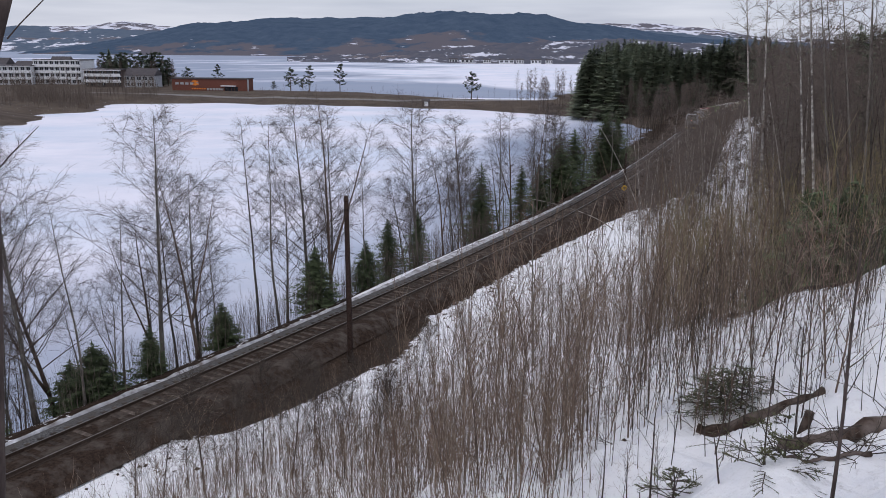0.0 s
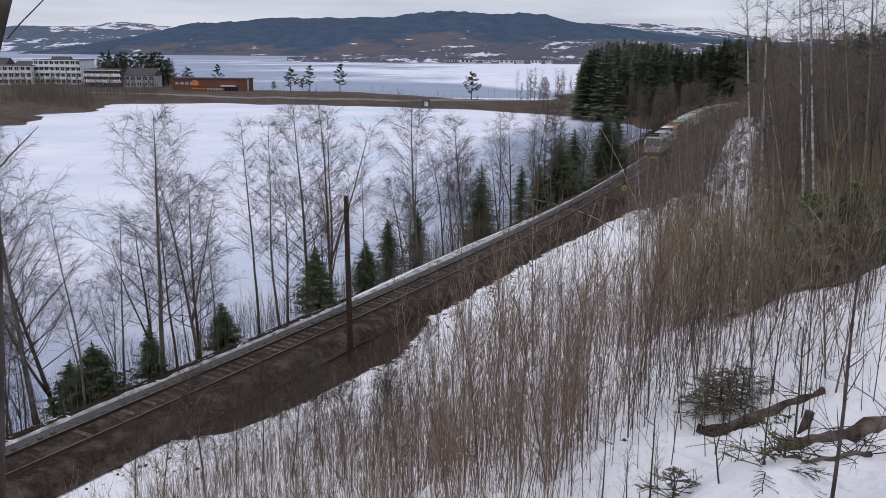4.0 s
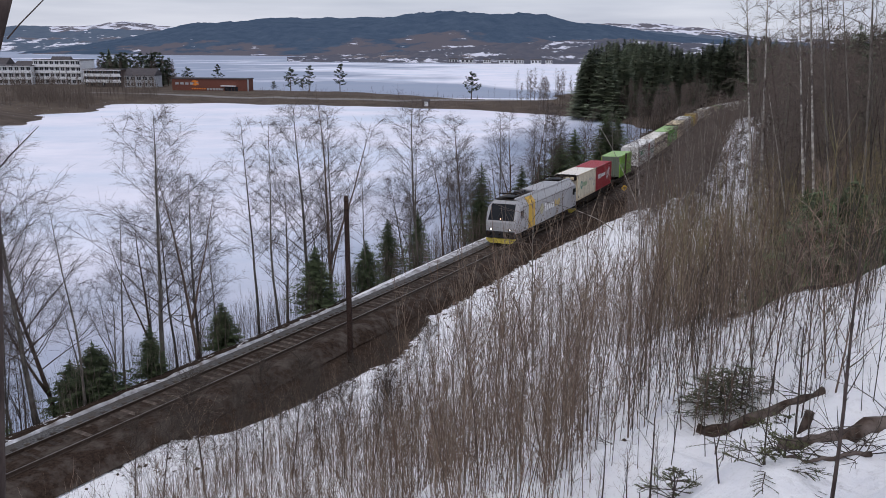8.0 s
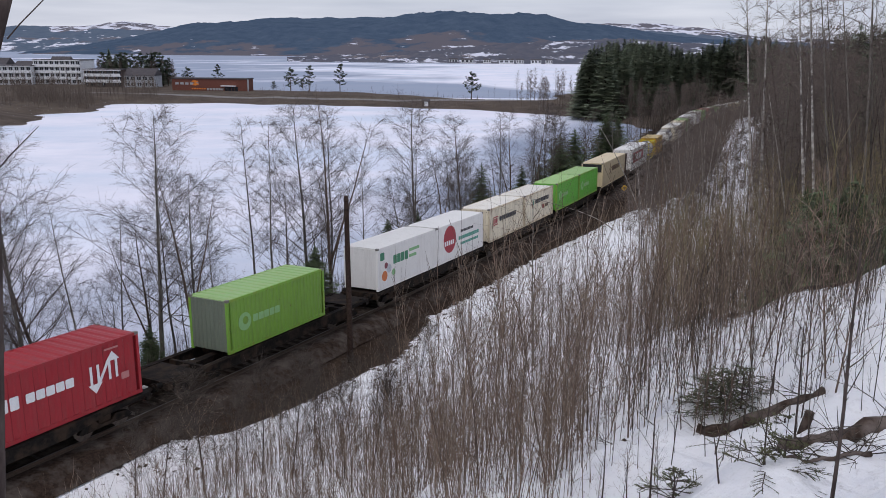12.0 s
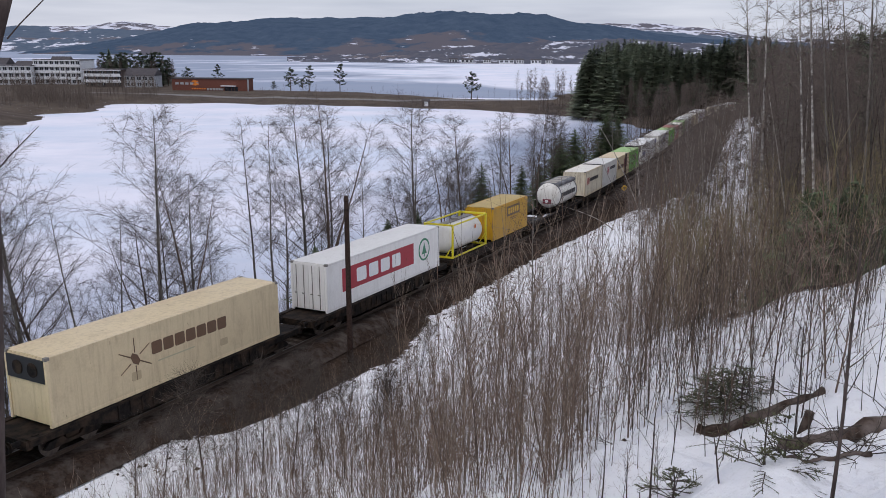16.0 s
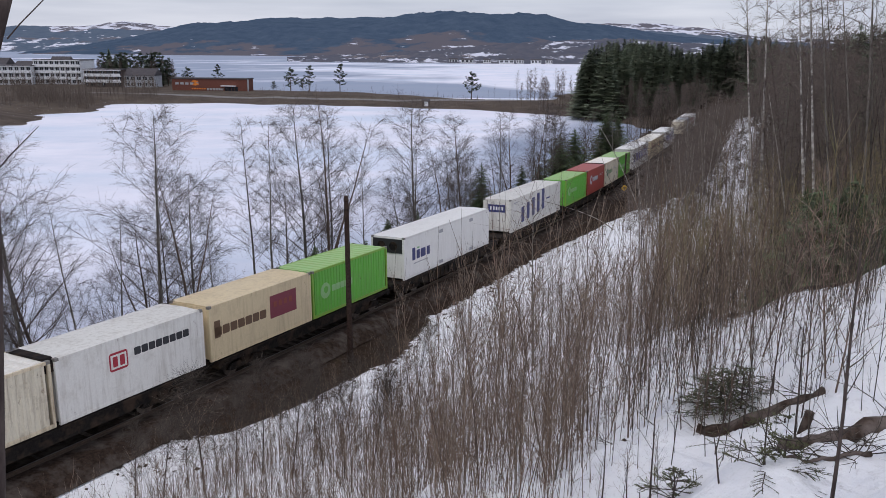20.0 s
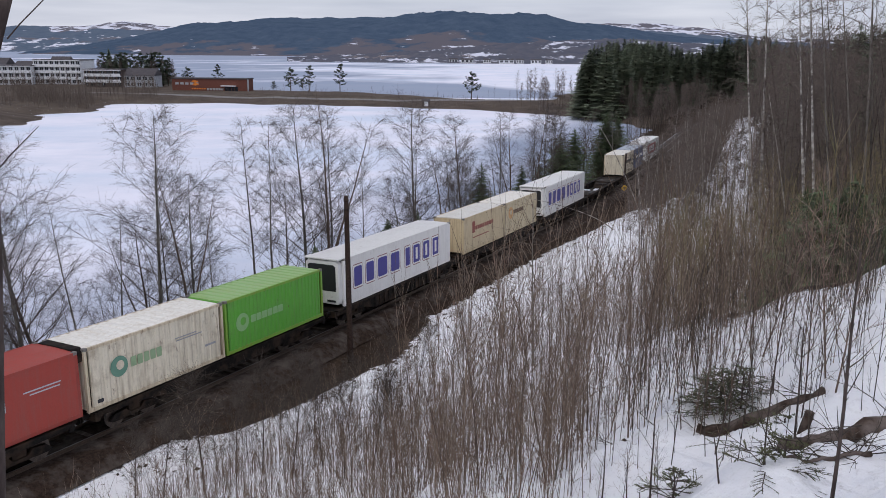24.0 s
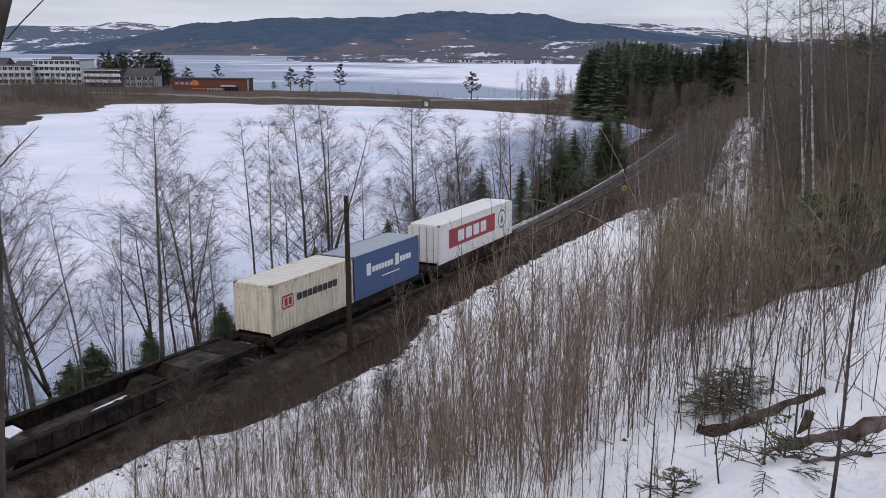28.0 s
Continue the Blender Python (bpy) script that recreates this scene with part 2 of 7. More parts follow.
M_LITTER = surf("forest_litter", (0.03, 0.02, 0.016), (0.08, 0.055, 0.04), 4.0, 0.9, 0.3)
M_STEEL_DARK = surf("grimy_steel", (0.007, 0.006, 0.006), (0.022, 0.018, 0.016), 7.0, 0.75, 0.25, (0.050, 0.034, 0.024), 1.5, metal=0.2)
M_WHEEL = surf("wheel_steel", (0.06, 0.05, 0.045), (0.14, 0.11, 0.09), 9.0, 0.5, 0.1, metal=0.6)
M_POLE = surf("rusted_pole", (0.022, 0.015, 0.013), (0.06, 0.038, 0.03), 9.0, 0.8, 0.4)
M_GLASS = flat("dark_glass", (0.012, 0.014, 0.018), 0.08)
M_GLASS.node_tree.nodes["Principled BSDF"].inputs["Specular IOR Level"].default_value = 0.15
M_BLACK = flat("black_rubber", (0.015, 0.015, 0.016), 0.6)
M_ROOF_DARK = surf("dark_roof", (0.055, 0.055, 0.06), (0.13, 0.13, 0.14), 5.0, 0.6, 0.15, (0.22, 0.22, 0.23), 0.8)
# ------------------------------------------------------------------ mesh helpers
class Build:
    """Collects vertices and faces of one mesh."""

    def __init__(self):
        self.v, self.f = [], []

    def box(self, x0, x1, y0, y1, z0, z1):
        k = len(self.v)
        self.v += [(x0, y0, z0), (x1, y0, z0), (x1, y1, z0), (x0, y1, z0),
                   (x0, y0, z1), (x1, y0, z1), (x1, y1, z1), (x0, y1, z1)]
        self.f += [(k, k + 3, k + 2, k + 1), (k + 4, k + 5, k + 6, k + 7), (k, k + 1, k + 5, k + 4),
                   (k + 1, k + 2, k + 6, k + 5), (k + 2, k + 3, k + 7, k + 6), (k + 3, k, k + 4, k + 7)]
        return self

    def tube(self, pts, radii, sides=4, cap=True):
        k = len(self.v)
        n = len(pts)
        for i in range(n):
            a, b = pts[max(i - 1, 0)], pts[min(i + 1, n - 1)]
            d = (b[0] - a[0], b[1] - a[1], b[2] - a[2])
            q = math.sqrt(d[0] ** 2 + d[1] ** 2 + d[2] ** 2) or 1.0
            d = (d[0] / q, d[1] / q, d[2] / q)
            if abs(d[2]) > 0.9:
                u = (0.0, d[2], -d[1])
            else:
                u = (-d[1], d[0], 0.0)
            q = math.sqrt(u[0] ** 2 + u[1] ** 2 + u[2] ** 2) or 1.0
            u = (u[0] / q, u[1] / q, u[2] / q)
            w = (d[1] * u[2] - d[2] * u[1], d[2] * u[0] - d[0] * u[2], d[0] * u[1] - d[1] * u[0])
            p, r = pts[i], radii[i]
            for j in range(sides):
                c, s = math.cos(2 * math.pi * j / sides) * r, math.sin(2 * math.pi * j / sides) * r
                self.v.append((p[0] + u[0] * c + w[0] * s, p[1] + u[1] * c + w[1] * s, p[2] + u[2] * c + w[2] * s))
        for i in range(n - 1):
            for j in range(sides):
                a, b = k + i * sides + j, k + i * sides + (j + 1) % sides
                self.f.append((a, b, b + sides, a + sides))
        if cap:
            self.f.append(tuple(k + j for j in reversed(range(sides))))
            self.f.append(tuple(k + (n - 1) * sides + j for j in range(sides)))
        return self

    def poly(self, pts):
        k = len(self.v)
        self.v += [tuple(p) for p in pts]
        self.f.append(tuple(range(k, k + len(pts))))
        return self

    def prism(self, outline, axis, a, b):
        """An outline of 2D points pushed from a to b along an axis (0 x, 1 y, 2 z)."""
        k, n = len(self.v), len(outline)
        for t in (a, b):
            for p, q in outline:
                self.v.append((t, p, q) if axis == 0 else (p, t, q) if axis == 1 else (p, q, t))
        self.f.append(tuple(k + i for i in reversed(range(n))))
        self.f.append(tuple(k + n + i for i in range(n)))
        for i in range(n):
            j = (i + 1) % n
            self.f.append((k + i, k + j, k + n + j, k + n + i))
        return self

    def mesh(self, name, material, smooth=False):
        me = bpy.data.meshes.new(name)
        me.from_pydata(self.v, [], self.f)
        if material:
            me.materials.append(material)
        if smooth:
            me.polygons.foreach_set("use_smooth", [True] * len(me.polygons))
        me.update()
        return me


def tidy(me):
    """Outward faces."""
    bm = bmesh.new()
    bm.from_mesh(me)
    bmesh.ops.recalc_face_normals(bm, faces=bm.faces)
    bm.to_mesh(me)
    bm.free()
    return me


def part(name, b, material, parent, label="", smooth=False, bevel=0.0):
    """Links what was collected as one mesh under a thing or a part."""
    me = tidy(b.mesh(name, material, smooth)) if isinstance(b, Build) else b
    ob = new(name, me)
    ob.parent = parent
    if bevel:
        md = ob.modifiers.new("bevel", "BEVEL")
        md.width, md.segments, md.limit_method = bevel, 2, "ANGLE"
    if label:
        tagged(ob, label)
    return ob


def thing(name, label, category, group="", kind="", at=None):
    ob = new(name)
    ob.empty_display_size = 0.3
    if at is not None:
        ob.matrix_basis = at
    return tagged(ob, label, category, group, kind)


# ------------------------------------------------------------------ the line of the railway
LAKE = -6.5
KNOT_S = [-400, -30, 0, 30, 60, 90, 120, 150, 180, 210, 240, 270, 310, 360, 430, 700]
KNOT_H = [59.1, 59.1, 60.8, 62.5, 64.9, 67.3, 68.4, 69.3, 69.6, 67.5, 63.4, 58.5, 51, 42, 33, 20]
GRADE, CANT = -0.0176, 0.0227
TR_S = np.arange(-400, 700.5, 1.0)
_h = np.radians(np.interp(TR_S[:-1] + 0.5, KNOT_S, KNOT_H))
TR_X = np.concatenate([[0], np.cumsum(np.cos(_h))])
TR_Y = np.concatenate([[0], np.cumsum(np.sin(_h))])
TR_X += -17.32 - TR_X[400]
TR_Y += 28.47 - TR_Y[400]
TR_H = np.radians(np.interp(TR_S, KNOT_S, KNOT_H))


def rail_z(s):
    return np.interp(s, [-400, -60, 255, 300, 700], [1.06, 1.06, GRADE * 255, -4.9, -4.9])


def on_track(s, n=0.0, z=0.0):
    """The place n metres to the hill side of the track's middle, z above the rails."""
    x, y, h = np.interp(s, TR_S, TR_X), np.interp(s, TR_S, TR_Y), np.interp(s, TR_S, TR_H)
    n2, z2 = n * math.cos(CANT) - z * math.sin(CANT), n * math.sin(CANT) + z * math.cos(CANT)
    return Vector((x + math.sin(h) * n2, y - math.cos(h) * n2, z2 + rail_z(s)))


def track_coords(x, y):
    """s along and n across the track for arrays of places."""
    x, y = np.atleast_1d(np.asarray(x, float)), np.atleast_1d(np.asarray(y, float))
    s, n = np.empty(x.size), np.empty(x.size)
    px, py = TR_X[::3], TR_Y[::3]
    for a in range(0, x.size, 8000):
        xs, ys = x[a:a + 8000, None], y[a:a + 8000, None]
        k = ((px - xs) ** 2 + (py - ys) ** 2).argmin(1) * 3
        k = np.minimum(k, TR_S.size - 1)
        dx, dy = x[a:a + 8000] - TR_X[k], y[a:a + 8000] - TR_Y[k]
        c, w = np.cos(TR_H[k]), np.sin(TR_H[k])
        s[a:a + 8000] = TR_S[k] + dx * c + dy * w
        n[a:a + 8000] = dx * w - dy * c
    return s, n


def inside_depth(x, y, poly):
    """Metres inside (positive) or outside (negative) of an outline."""
    d = np.full(x.size, 1e9)
    ins = np.zeros(x.size, bool)
    for (x0, y0), (x1, y1) in zip(poly, poly[1:] + poly[:1]):
        ex, ey = x1 - x0, y1 - y0
        t = np.clip(((x - x0) * ex + (y - y0) * ey) / (ex * ex + ey * ey), 0, 1)
        d = np.minimum(d, np.hypot(x - x0 - t * ex, y - y0 - t * ey))
        cr = ((y0 > y) != (y1 > y)) & (x < (x1 - x0) * (y - y0) / (y1 - y0 + 1e-12) + x0)
        ins ^= cr
    return np.where(ins, d, -d)


# outlines of the low land round the bay
CAUSEWAY = [(-330, 345), (-133, 331), (-112, 344), (-90, 349), (-65, 342), (-42, 334), (-19, 327), (3, 322), (24, 313), (43, 298),
            (70, 300), (70, 392), (46, 384), (24, 368), (4, 378), (-17, 398), (-38, 420), (-64, 428), (-96, 440),
            (-140, 470), (-185, 640), (-420, 620), (-900, 800), (-900, 345)]
SPIT = [(-126, 238), (-124, 252), (-122, 270), (-130, 277), (-119, 291), (-134, 331), (-420, 420), (-700, 420), (-700, 240), (-200, 215)]
WOOD_HILL = [(52, 225), (57, 276), (43, 298), (26, 314), (46, 384), (62, 425), (110, 560), (260, 900), (1400, 1300), (1400, 40), (200, 60), (110, 170)]


def cross_profile(n):
    return np.interp(n, [-60, -14, -8, -4.2, -3.0, -2.4, -1.6, 1.5, 2.1, 3.0, 4.0, 5.2, 10, 20, 30, 45, 80, 150, 400],
                     [-40, -7.0, -3.2, -0.95, -0.5, -0.52, -0.6, -0.6, -0.78, -0.95, -0.92, -0.45, 1.9, 7.0, 11.6, 17.0, 27.0, 38.0, 50.0])


def ground_z(x, y):
    """Height of the land for arrays of places."""
    x, y = np.atleast_1d(np.asarray(x, float)), np.atleast_1d(np.asarray(y, float))
    s, n = track_coords(x, y)
    far = np.interp(s, [3, 22, 60, 170], [1.0, 0.52, 0.5, 0.4])
    flat_bank = np.interp(s, [105, 160, 220], [1.0, 0.6, 0.32])
    p = cross_profile(np.where(n < -4, -4 + (n + 4) * flat_bank, n))
    p = np.where(n > 5.2, -0.45 + (p + 0.45) * far, p)
    z = rail_z(s) + p
    rough = 0.25 * np.sin(x * 0.31 + 1.3) * np.sin(y * 0.27) + 0.16 * np.sin(x * 0.83 + y * 0.6) + 0.09 * np.sin(x * 1.9 - y * 1.4) + 0.06 * np.sin(x * 3.4 + 1.2 * np.sin(y * 2.1)) * np.sin(y * 2.9 + 0.7)
    z = z + rough * np.interp(n, [3.5, 8], [0.0, 1.0]) + rough * 0.8 * np.interp(n, [-9, -4], [1.0, 0.0])
    near = np.interp(np.hypot(x, y), [16, 30], [1.0, 0.0]) * np.interp(n, [8, 12], [0.0, 1.0])
    z = z + near * 1.6 * (0.10 * np.sin(x * 2.3 + 1.6 * np.sin(y * 1.1)) * np.sin(y * 1.7 + 0.9 * np.sin(x * 1.9)) + 0.05 * np.sin(x * 5.1 + 2.0 * np.sin(y * 3.3)) * np.sin(y * 4.7 + 1.3)
                    + 0.03 * np.sin(x * 9.7 + 1.7 * np.sin(y * 6.1)) * np.sin(y * 8.3 + 1.1 * np.sin(x * 5.7)))
    wx = x + 5 * np.sin(y * 0.045 + 1) + 2.5 * np.sin(x * 0.13 + y * 0.09) + 1.2 * np.sin(y * 0.33 - x * 0.2)
    wy = y + 3 * np.sin(x * 0.06) + 1.6 * np.sin(x * 0.17 - y * 0.05) + 0.8 * np.sin(x * 0.41)
    low = np.full(x.size, LAKE - 2.0)
    for poly, rise, top in ((CAUSEWAY, 0.10, 2.6), (SPIT, 0.12, 2.0)):
        d = inside_depth(wx, wy, poly)
        low = np.maximum(low, LAKE + np.clip(d * rise, -2.0, top))
    d = inside_depth(wx, wy, WOOD_HILL)
    low = np.maximum(low, LAKE + np.clip(d * 0.11, -2.0, 9.0) + np.clip((d - 60) * 0.05, 0, 8))
    k = np.interp(n, [-14, -6], [1.0, 0.0])
    z = np.where(n < -3, np.maximum(z, low * k + z * (1 - k)), z)
    return z


def gz(x, y):
    return float(ground_z(x, y)[0])


def snow_cover(x, y, z):
    """Where snow lies: 1 full, 0 none."""
    s, n = track_coords(x, y)
    edge = np.interp(s, [-20, 0, 7, 10.5, 16, 21, 29, 45, 56, 66, 72, 76, 82, 88, 95, 103, 126, 179, 236], [2.3, 2.3, 2.5, 5.2, 6.2, 6.0, 3.3, 3.2, 3.6, 5.0, 5.6, 8.6, 9.6, 10.2, 10.8, 11.0, 10.2, 8.0, 3.0])
    c = 0.42 + 0.45 * np.clip((n - edge) * 0.9, -1, 1)
    bank = np.interp(s, [18, 27, 32, 40, 52, 62, 70, 85], [2.5, 2.6, 3.5, 4.6, 4.2, 3.0, 2.5, 2.2])
    strip = np.clip(1 - np.abs(n + (bank + 1.95) / 2) / ((bank - 1.95) / 2 + 0.12), -1, 1)
    c = np.where((n < 0), 0.24 + 0.5 * np.clip(strip * 2.5, -0.5, 1), c)
    c = np.where(n < -bank - 0.3, 0.30 - 0.2 * np.clip((-n - 4) / 4, 0, 1), c)
    c = np.where((n < -2.9) & (s > 66), 0.15, c)
    c = np.where((n < 0) & (s > 130), c - 0.25, c)
    c = np.where((s > 120) & (n > 0), c - np.interp(n, [8, 12, 20], [0.2, 0.0, 0.1]), c)
    c = np.where((s > 60) & (n > 5), c - np.interp(s, [60, 80], [0.0, 0.2]), c)
    # thawed wood floor behind the edge of the snow field
    litter = inside_depth(x, y, LITTER)
    c = np.where(n > 6, c - np.clip(litter * 0.25 + 0.2, 0, 0.75), c)
    c = np.where((n < -14), 0.12, c)
    c = np.where((n < -14) & (y < 345) & (x < -100), 0.22, c)
    return c


LITTER = [(9.5, 16.5), (8.0, 18.4), (5.8, 22.3), (9, 29), (13, 37), (19, 52), (27, 70), (38.5, 100), (58, 150), (79, 204), (130, 300), (300, 300), (300, 60), (60, 28), (20, 17)]


def stretched(parts):
    out = []
    for a, b, n in parts:
        out += list(np.linspace(a, b, n, endpoint=False))
    return np.array(out + [parts[-1][1]])


def build_ground():
    gx = stretched([(-4700, -900, 14), (-900, -260, 24), (-260, -110, 50), (-110, -46, 42), (-46, -8, 76), (-8, 14, 110), (14, 46, 64), (46, 110, 90), (110, 300, 60), (300, 1200, 24), (1200, 4700, 12)])
    gy = stretched([(-4700, -300, 12), (-300, -20, 20), (-20, 4, 24), (4, 24, 110), (24, 106, 164), (106, 240, 134), (240, 440, 100), (440, 1000, 30), (1000, 4700, 16)])
    X, Y = np.meshgrid(gx, gy)
    x, y = X.ravel(), Y.ravel()
    z = ground_z(x, y)
    out = np.maximum(np.hypot(x, y) - 1000, 0)
    z = np.where(out > 0, np.minimum(z, LAKE - 2 + 0 * z), z)
    nx, ny = gx.size, gy.size
    i = (np.arange(ny - 1)[:, None] * nx + np.arange(nx - 1)).ravel()
    quads = np.stack([i, i + 1, i + 1 + nx, i + nx], 1)
    me = bpy.data.meshes.new("ground")
    me.vertices.add(x.size)
    me.vertices.foreach_set("co", np.stack([x, y, z], 1).ravel())
    me.loops.add(quads.size)
    me.loops.foreach_set("vertex_index", quads.ravel())
    me.polygons.add(len(quads))
    me.polygons.foreach_set("loop_start", np.arange(0, quads.size, 4))
    me.polygons.foreach_set("use_smooth", np.ones(len(quads), bool))
    at = me.attributes.new("snow_cover", "FLOAT", "POINT")
    at.data.foreach_set("value", snow_cover(x, y, z))
    _, n = track_coords(x, y)
    meadow = np.where(n < -14, 1.0, 0.0)
    meadow = np.where(n > 12, 0.45 * np.clip(inside_depth(x, y, LITTER) * 0.2, 0, 1), meadow)
    at = me.attributes.new("meadow", "FLOAT", "POINT")
    at.data.foreach_set("value", meadow)
    me.materials.append(M_GROUND)
    me.update(calc_edges=True)
    me.validate()
    return tagged(new("ground", me), "snow-covered hillside with thawed brown grass along the railway", "ground", kind="structure")


build_ground()


def build_lake():
    gx = stretched([(-4700, -600, 20), (-600, 300, 90), (300, 4700, 20)])
    gy = stretched([(-800, 0, 6), (0, 440, 44), (440, 1300, 60), (1300, 4700, 30)])
    X, Y = np.meshgrid(gx, gy)
    x, y = X.ravel(), Y.ravel()
    nx, ny = gx.size, gy.size
    i = (np.arange(ny - 1)[:, None] * nx + np.arange(nx - 1)).ravel()
    quads = np.stack([i, i + 1, i + 1 + nx, i + nx], 1)
    me = bpy.data.meshes.new("lake_ice")
    me.from_pydata(np.stack([x, y, np.full(x.size, LAKE)], 1).tolist(), [], quads.tolist())
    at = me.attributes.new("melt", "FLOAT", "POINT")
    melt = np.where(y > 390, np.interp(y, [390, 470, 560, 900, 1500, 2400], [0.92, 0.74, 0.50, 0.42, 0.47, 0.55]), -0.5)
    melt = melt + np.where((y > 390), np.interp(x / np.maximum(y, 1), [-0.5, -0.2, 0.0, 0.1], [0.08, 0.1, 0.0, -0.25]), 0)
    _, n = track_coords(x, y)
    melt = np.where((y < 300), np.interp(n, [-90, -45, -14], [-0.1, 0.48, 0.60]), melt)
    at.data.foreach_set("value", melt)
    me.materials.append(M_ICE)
    return tagged(new("water", me), "frozen lake with pale snow-dusted ice and bluish melt patches", "frozen lake", kind="structure")


build_lake()


# ------------------------------------------------------------------ far hills across the lake
def build_hill(name, label, outline, depth, base_y, mat, field):
    """A wooded ridge: crest heights over a line of places, with slopes to both sides. field(u, v): open land."""
    cols, rows = 150, 26
    xs = np.array([p[0] for p in outline], float)
    ys = np.array([p[1] for p in outline], float)
    hs = np.array([p[2] for p in outline], float)
    t = np.linspace(0, 1, cols)
    u = np.linspace(0, 1, len(outline))
    cx, cy, ch = np.interp(t, u, xs), np.interp(t, u, ys), np.interp(t, u, hs)
    verts, vals = [], []
    for j in range(rows):
        v = j / (rows - 1)
        up = math.sin(min(v / 0.75, 1.0) * math.pi / 2) ** 1.25 if v < 0.75 else 1.0 - (v - 0.75) * 1.2
        for i in range(cols):
            wob = noise.noise((cx[i] * 0.004, v * 5, 3.1)) * 0.10 + noise.noise((cx[i] * 0.02, v * 14, 1.7)) * 0.035
            z = LAKE - 1 + ch[i] * max(up + wob * (0.3 + up) * (1 if v > 0.05 else 0), 0)
            z += (noise.noise((cx[i] * 0.11, v * 40, 0.5)) + 0.3) * 5.0 * (1 if 0.1 < v else 0)
            k = (cy[i] - depth * (0.75 - v)) / cy[i]
            verts.append((cx[i] * k, cy[i] * k, z))
            vals.append(field(t[i], v))
    faces = [(j * cols + i, j * cols + i + 1, (j + 1) * cols + i + 1, (j + 1) * cols + i) for j in range(rows - 1) for i in range(cols - 1)]
    me = bpy.data.meshes.new(name)
    me.from_pydata(verts, [], faces)
    at = me.attributes.new("field", "FLOAT", "POINT")
    at.data.foreach_set("value", vals)
    me.materials.append(mat)
    me.polygons.foreach_set("use_smooth", [True] * len(faces))
    return tagged(new(name, me), label, "hill", kind="structure")


# Aerial haze is painted into these tints: bluer, and paler on the far ridge.
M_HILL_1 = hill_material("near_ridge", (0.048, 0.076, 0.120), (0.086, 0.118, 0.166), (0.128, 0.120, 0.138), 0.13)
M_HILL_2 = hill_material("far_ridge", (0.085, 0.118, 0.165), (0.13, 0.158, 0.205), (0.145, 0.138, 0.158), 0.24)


def crest(pts, dist):
    """Crest places from bearing (sideways per metre ahead) and rise per metre ahead."""
    return [(b * dist, dist, r * dist + EYE_Z - LAKE) for b, r in pts]


def pix(x, y):
    return ((x - 784) / 1478 * 1.028, (88 + (x - 784) * 0.007 - y) / 1478 * 1.03)


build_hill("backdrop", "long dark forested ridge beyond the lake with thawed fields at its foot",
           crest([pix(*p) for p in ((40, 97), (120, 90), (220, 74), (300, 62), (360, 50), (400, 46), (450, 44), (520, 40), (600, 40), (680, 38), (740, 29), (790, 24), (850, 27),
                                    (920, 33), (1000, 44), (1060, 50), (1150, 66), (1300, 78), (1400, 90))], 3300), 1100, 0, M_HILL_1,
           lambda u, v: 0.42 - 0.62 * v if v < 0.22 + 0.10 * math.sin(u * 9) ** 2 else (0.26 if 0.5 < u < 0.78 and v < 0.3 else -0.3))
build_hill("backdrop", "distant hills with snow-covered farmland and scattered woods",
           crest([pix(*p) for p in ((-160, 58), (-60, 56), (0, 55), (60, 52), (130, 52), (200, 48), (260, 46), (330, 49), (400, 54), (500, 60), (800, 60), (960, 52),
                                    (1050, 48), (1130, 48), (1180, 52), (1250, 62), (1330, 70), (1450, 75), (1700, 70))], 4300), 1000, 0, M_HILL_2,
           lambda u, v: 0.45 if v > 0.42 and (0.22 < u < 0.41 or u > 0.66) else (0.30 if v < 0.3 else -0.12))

# The lowland tints are pushed towards blue as well, for haze over the water.
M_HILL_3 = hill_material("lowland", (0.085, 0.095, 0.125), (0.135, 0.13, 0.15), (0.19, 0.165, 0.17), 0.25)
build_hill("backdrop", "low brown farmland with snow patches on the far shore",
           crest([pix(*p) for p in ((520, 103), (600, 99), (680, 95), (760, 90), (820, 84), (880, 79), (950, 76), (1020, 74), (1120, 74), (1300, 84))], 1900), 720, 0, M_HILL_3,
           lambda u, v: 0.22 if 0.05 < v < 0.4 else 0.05)


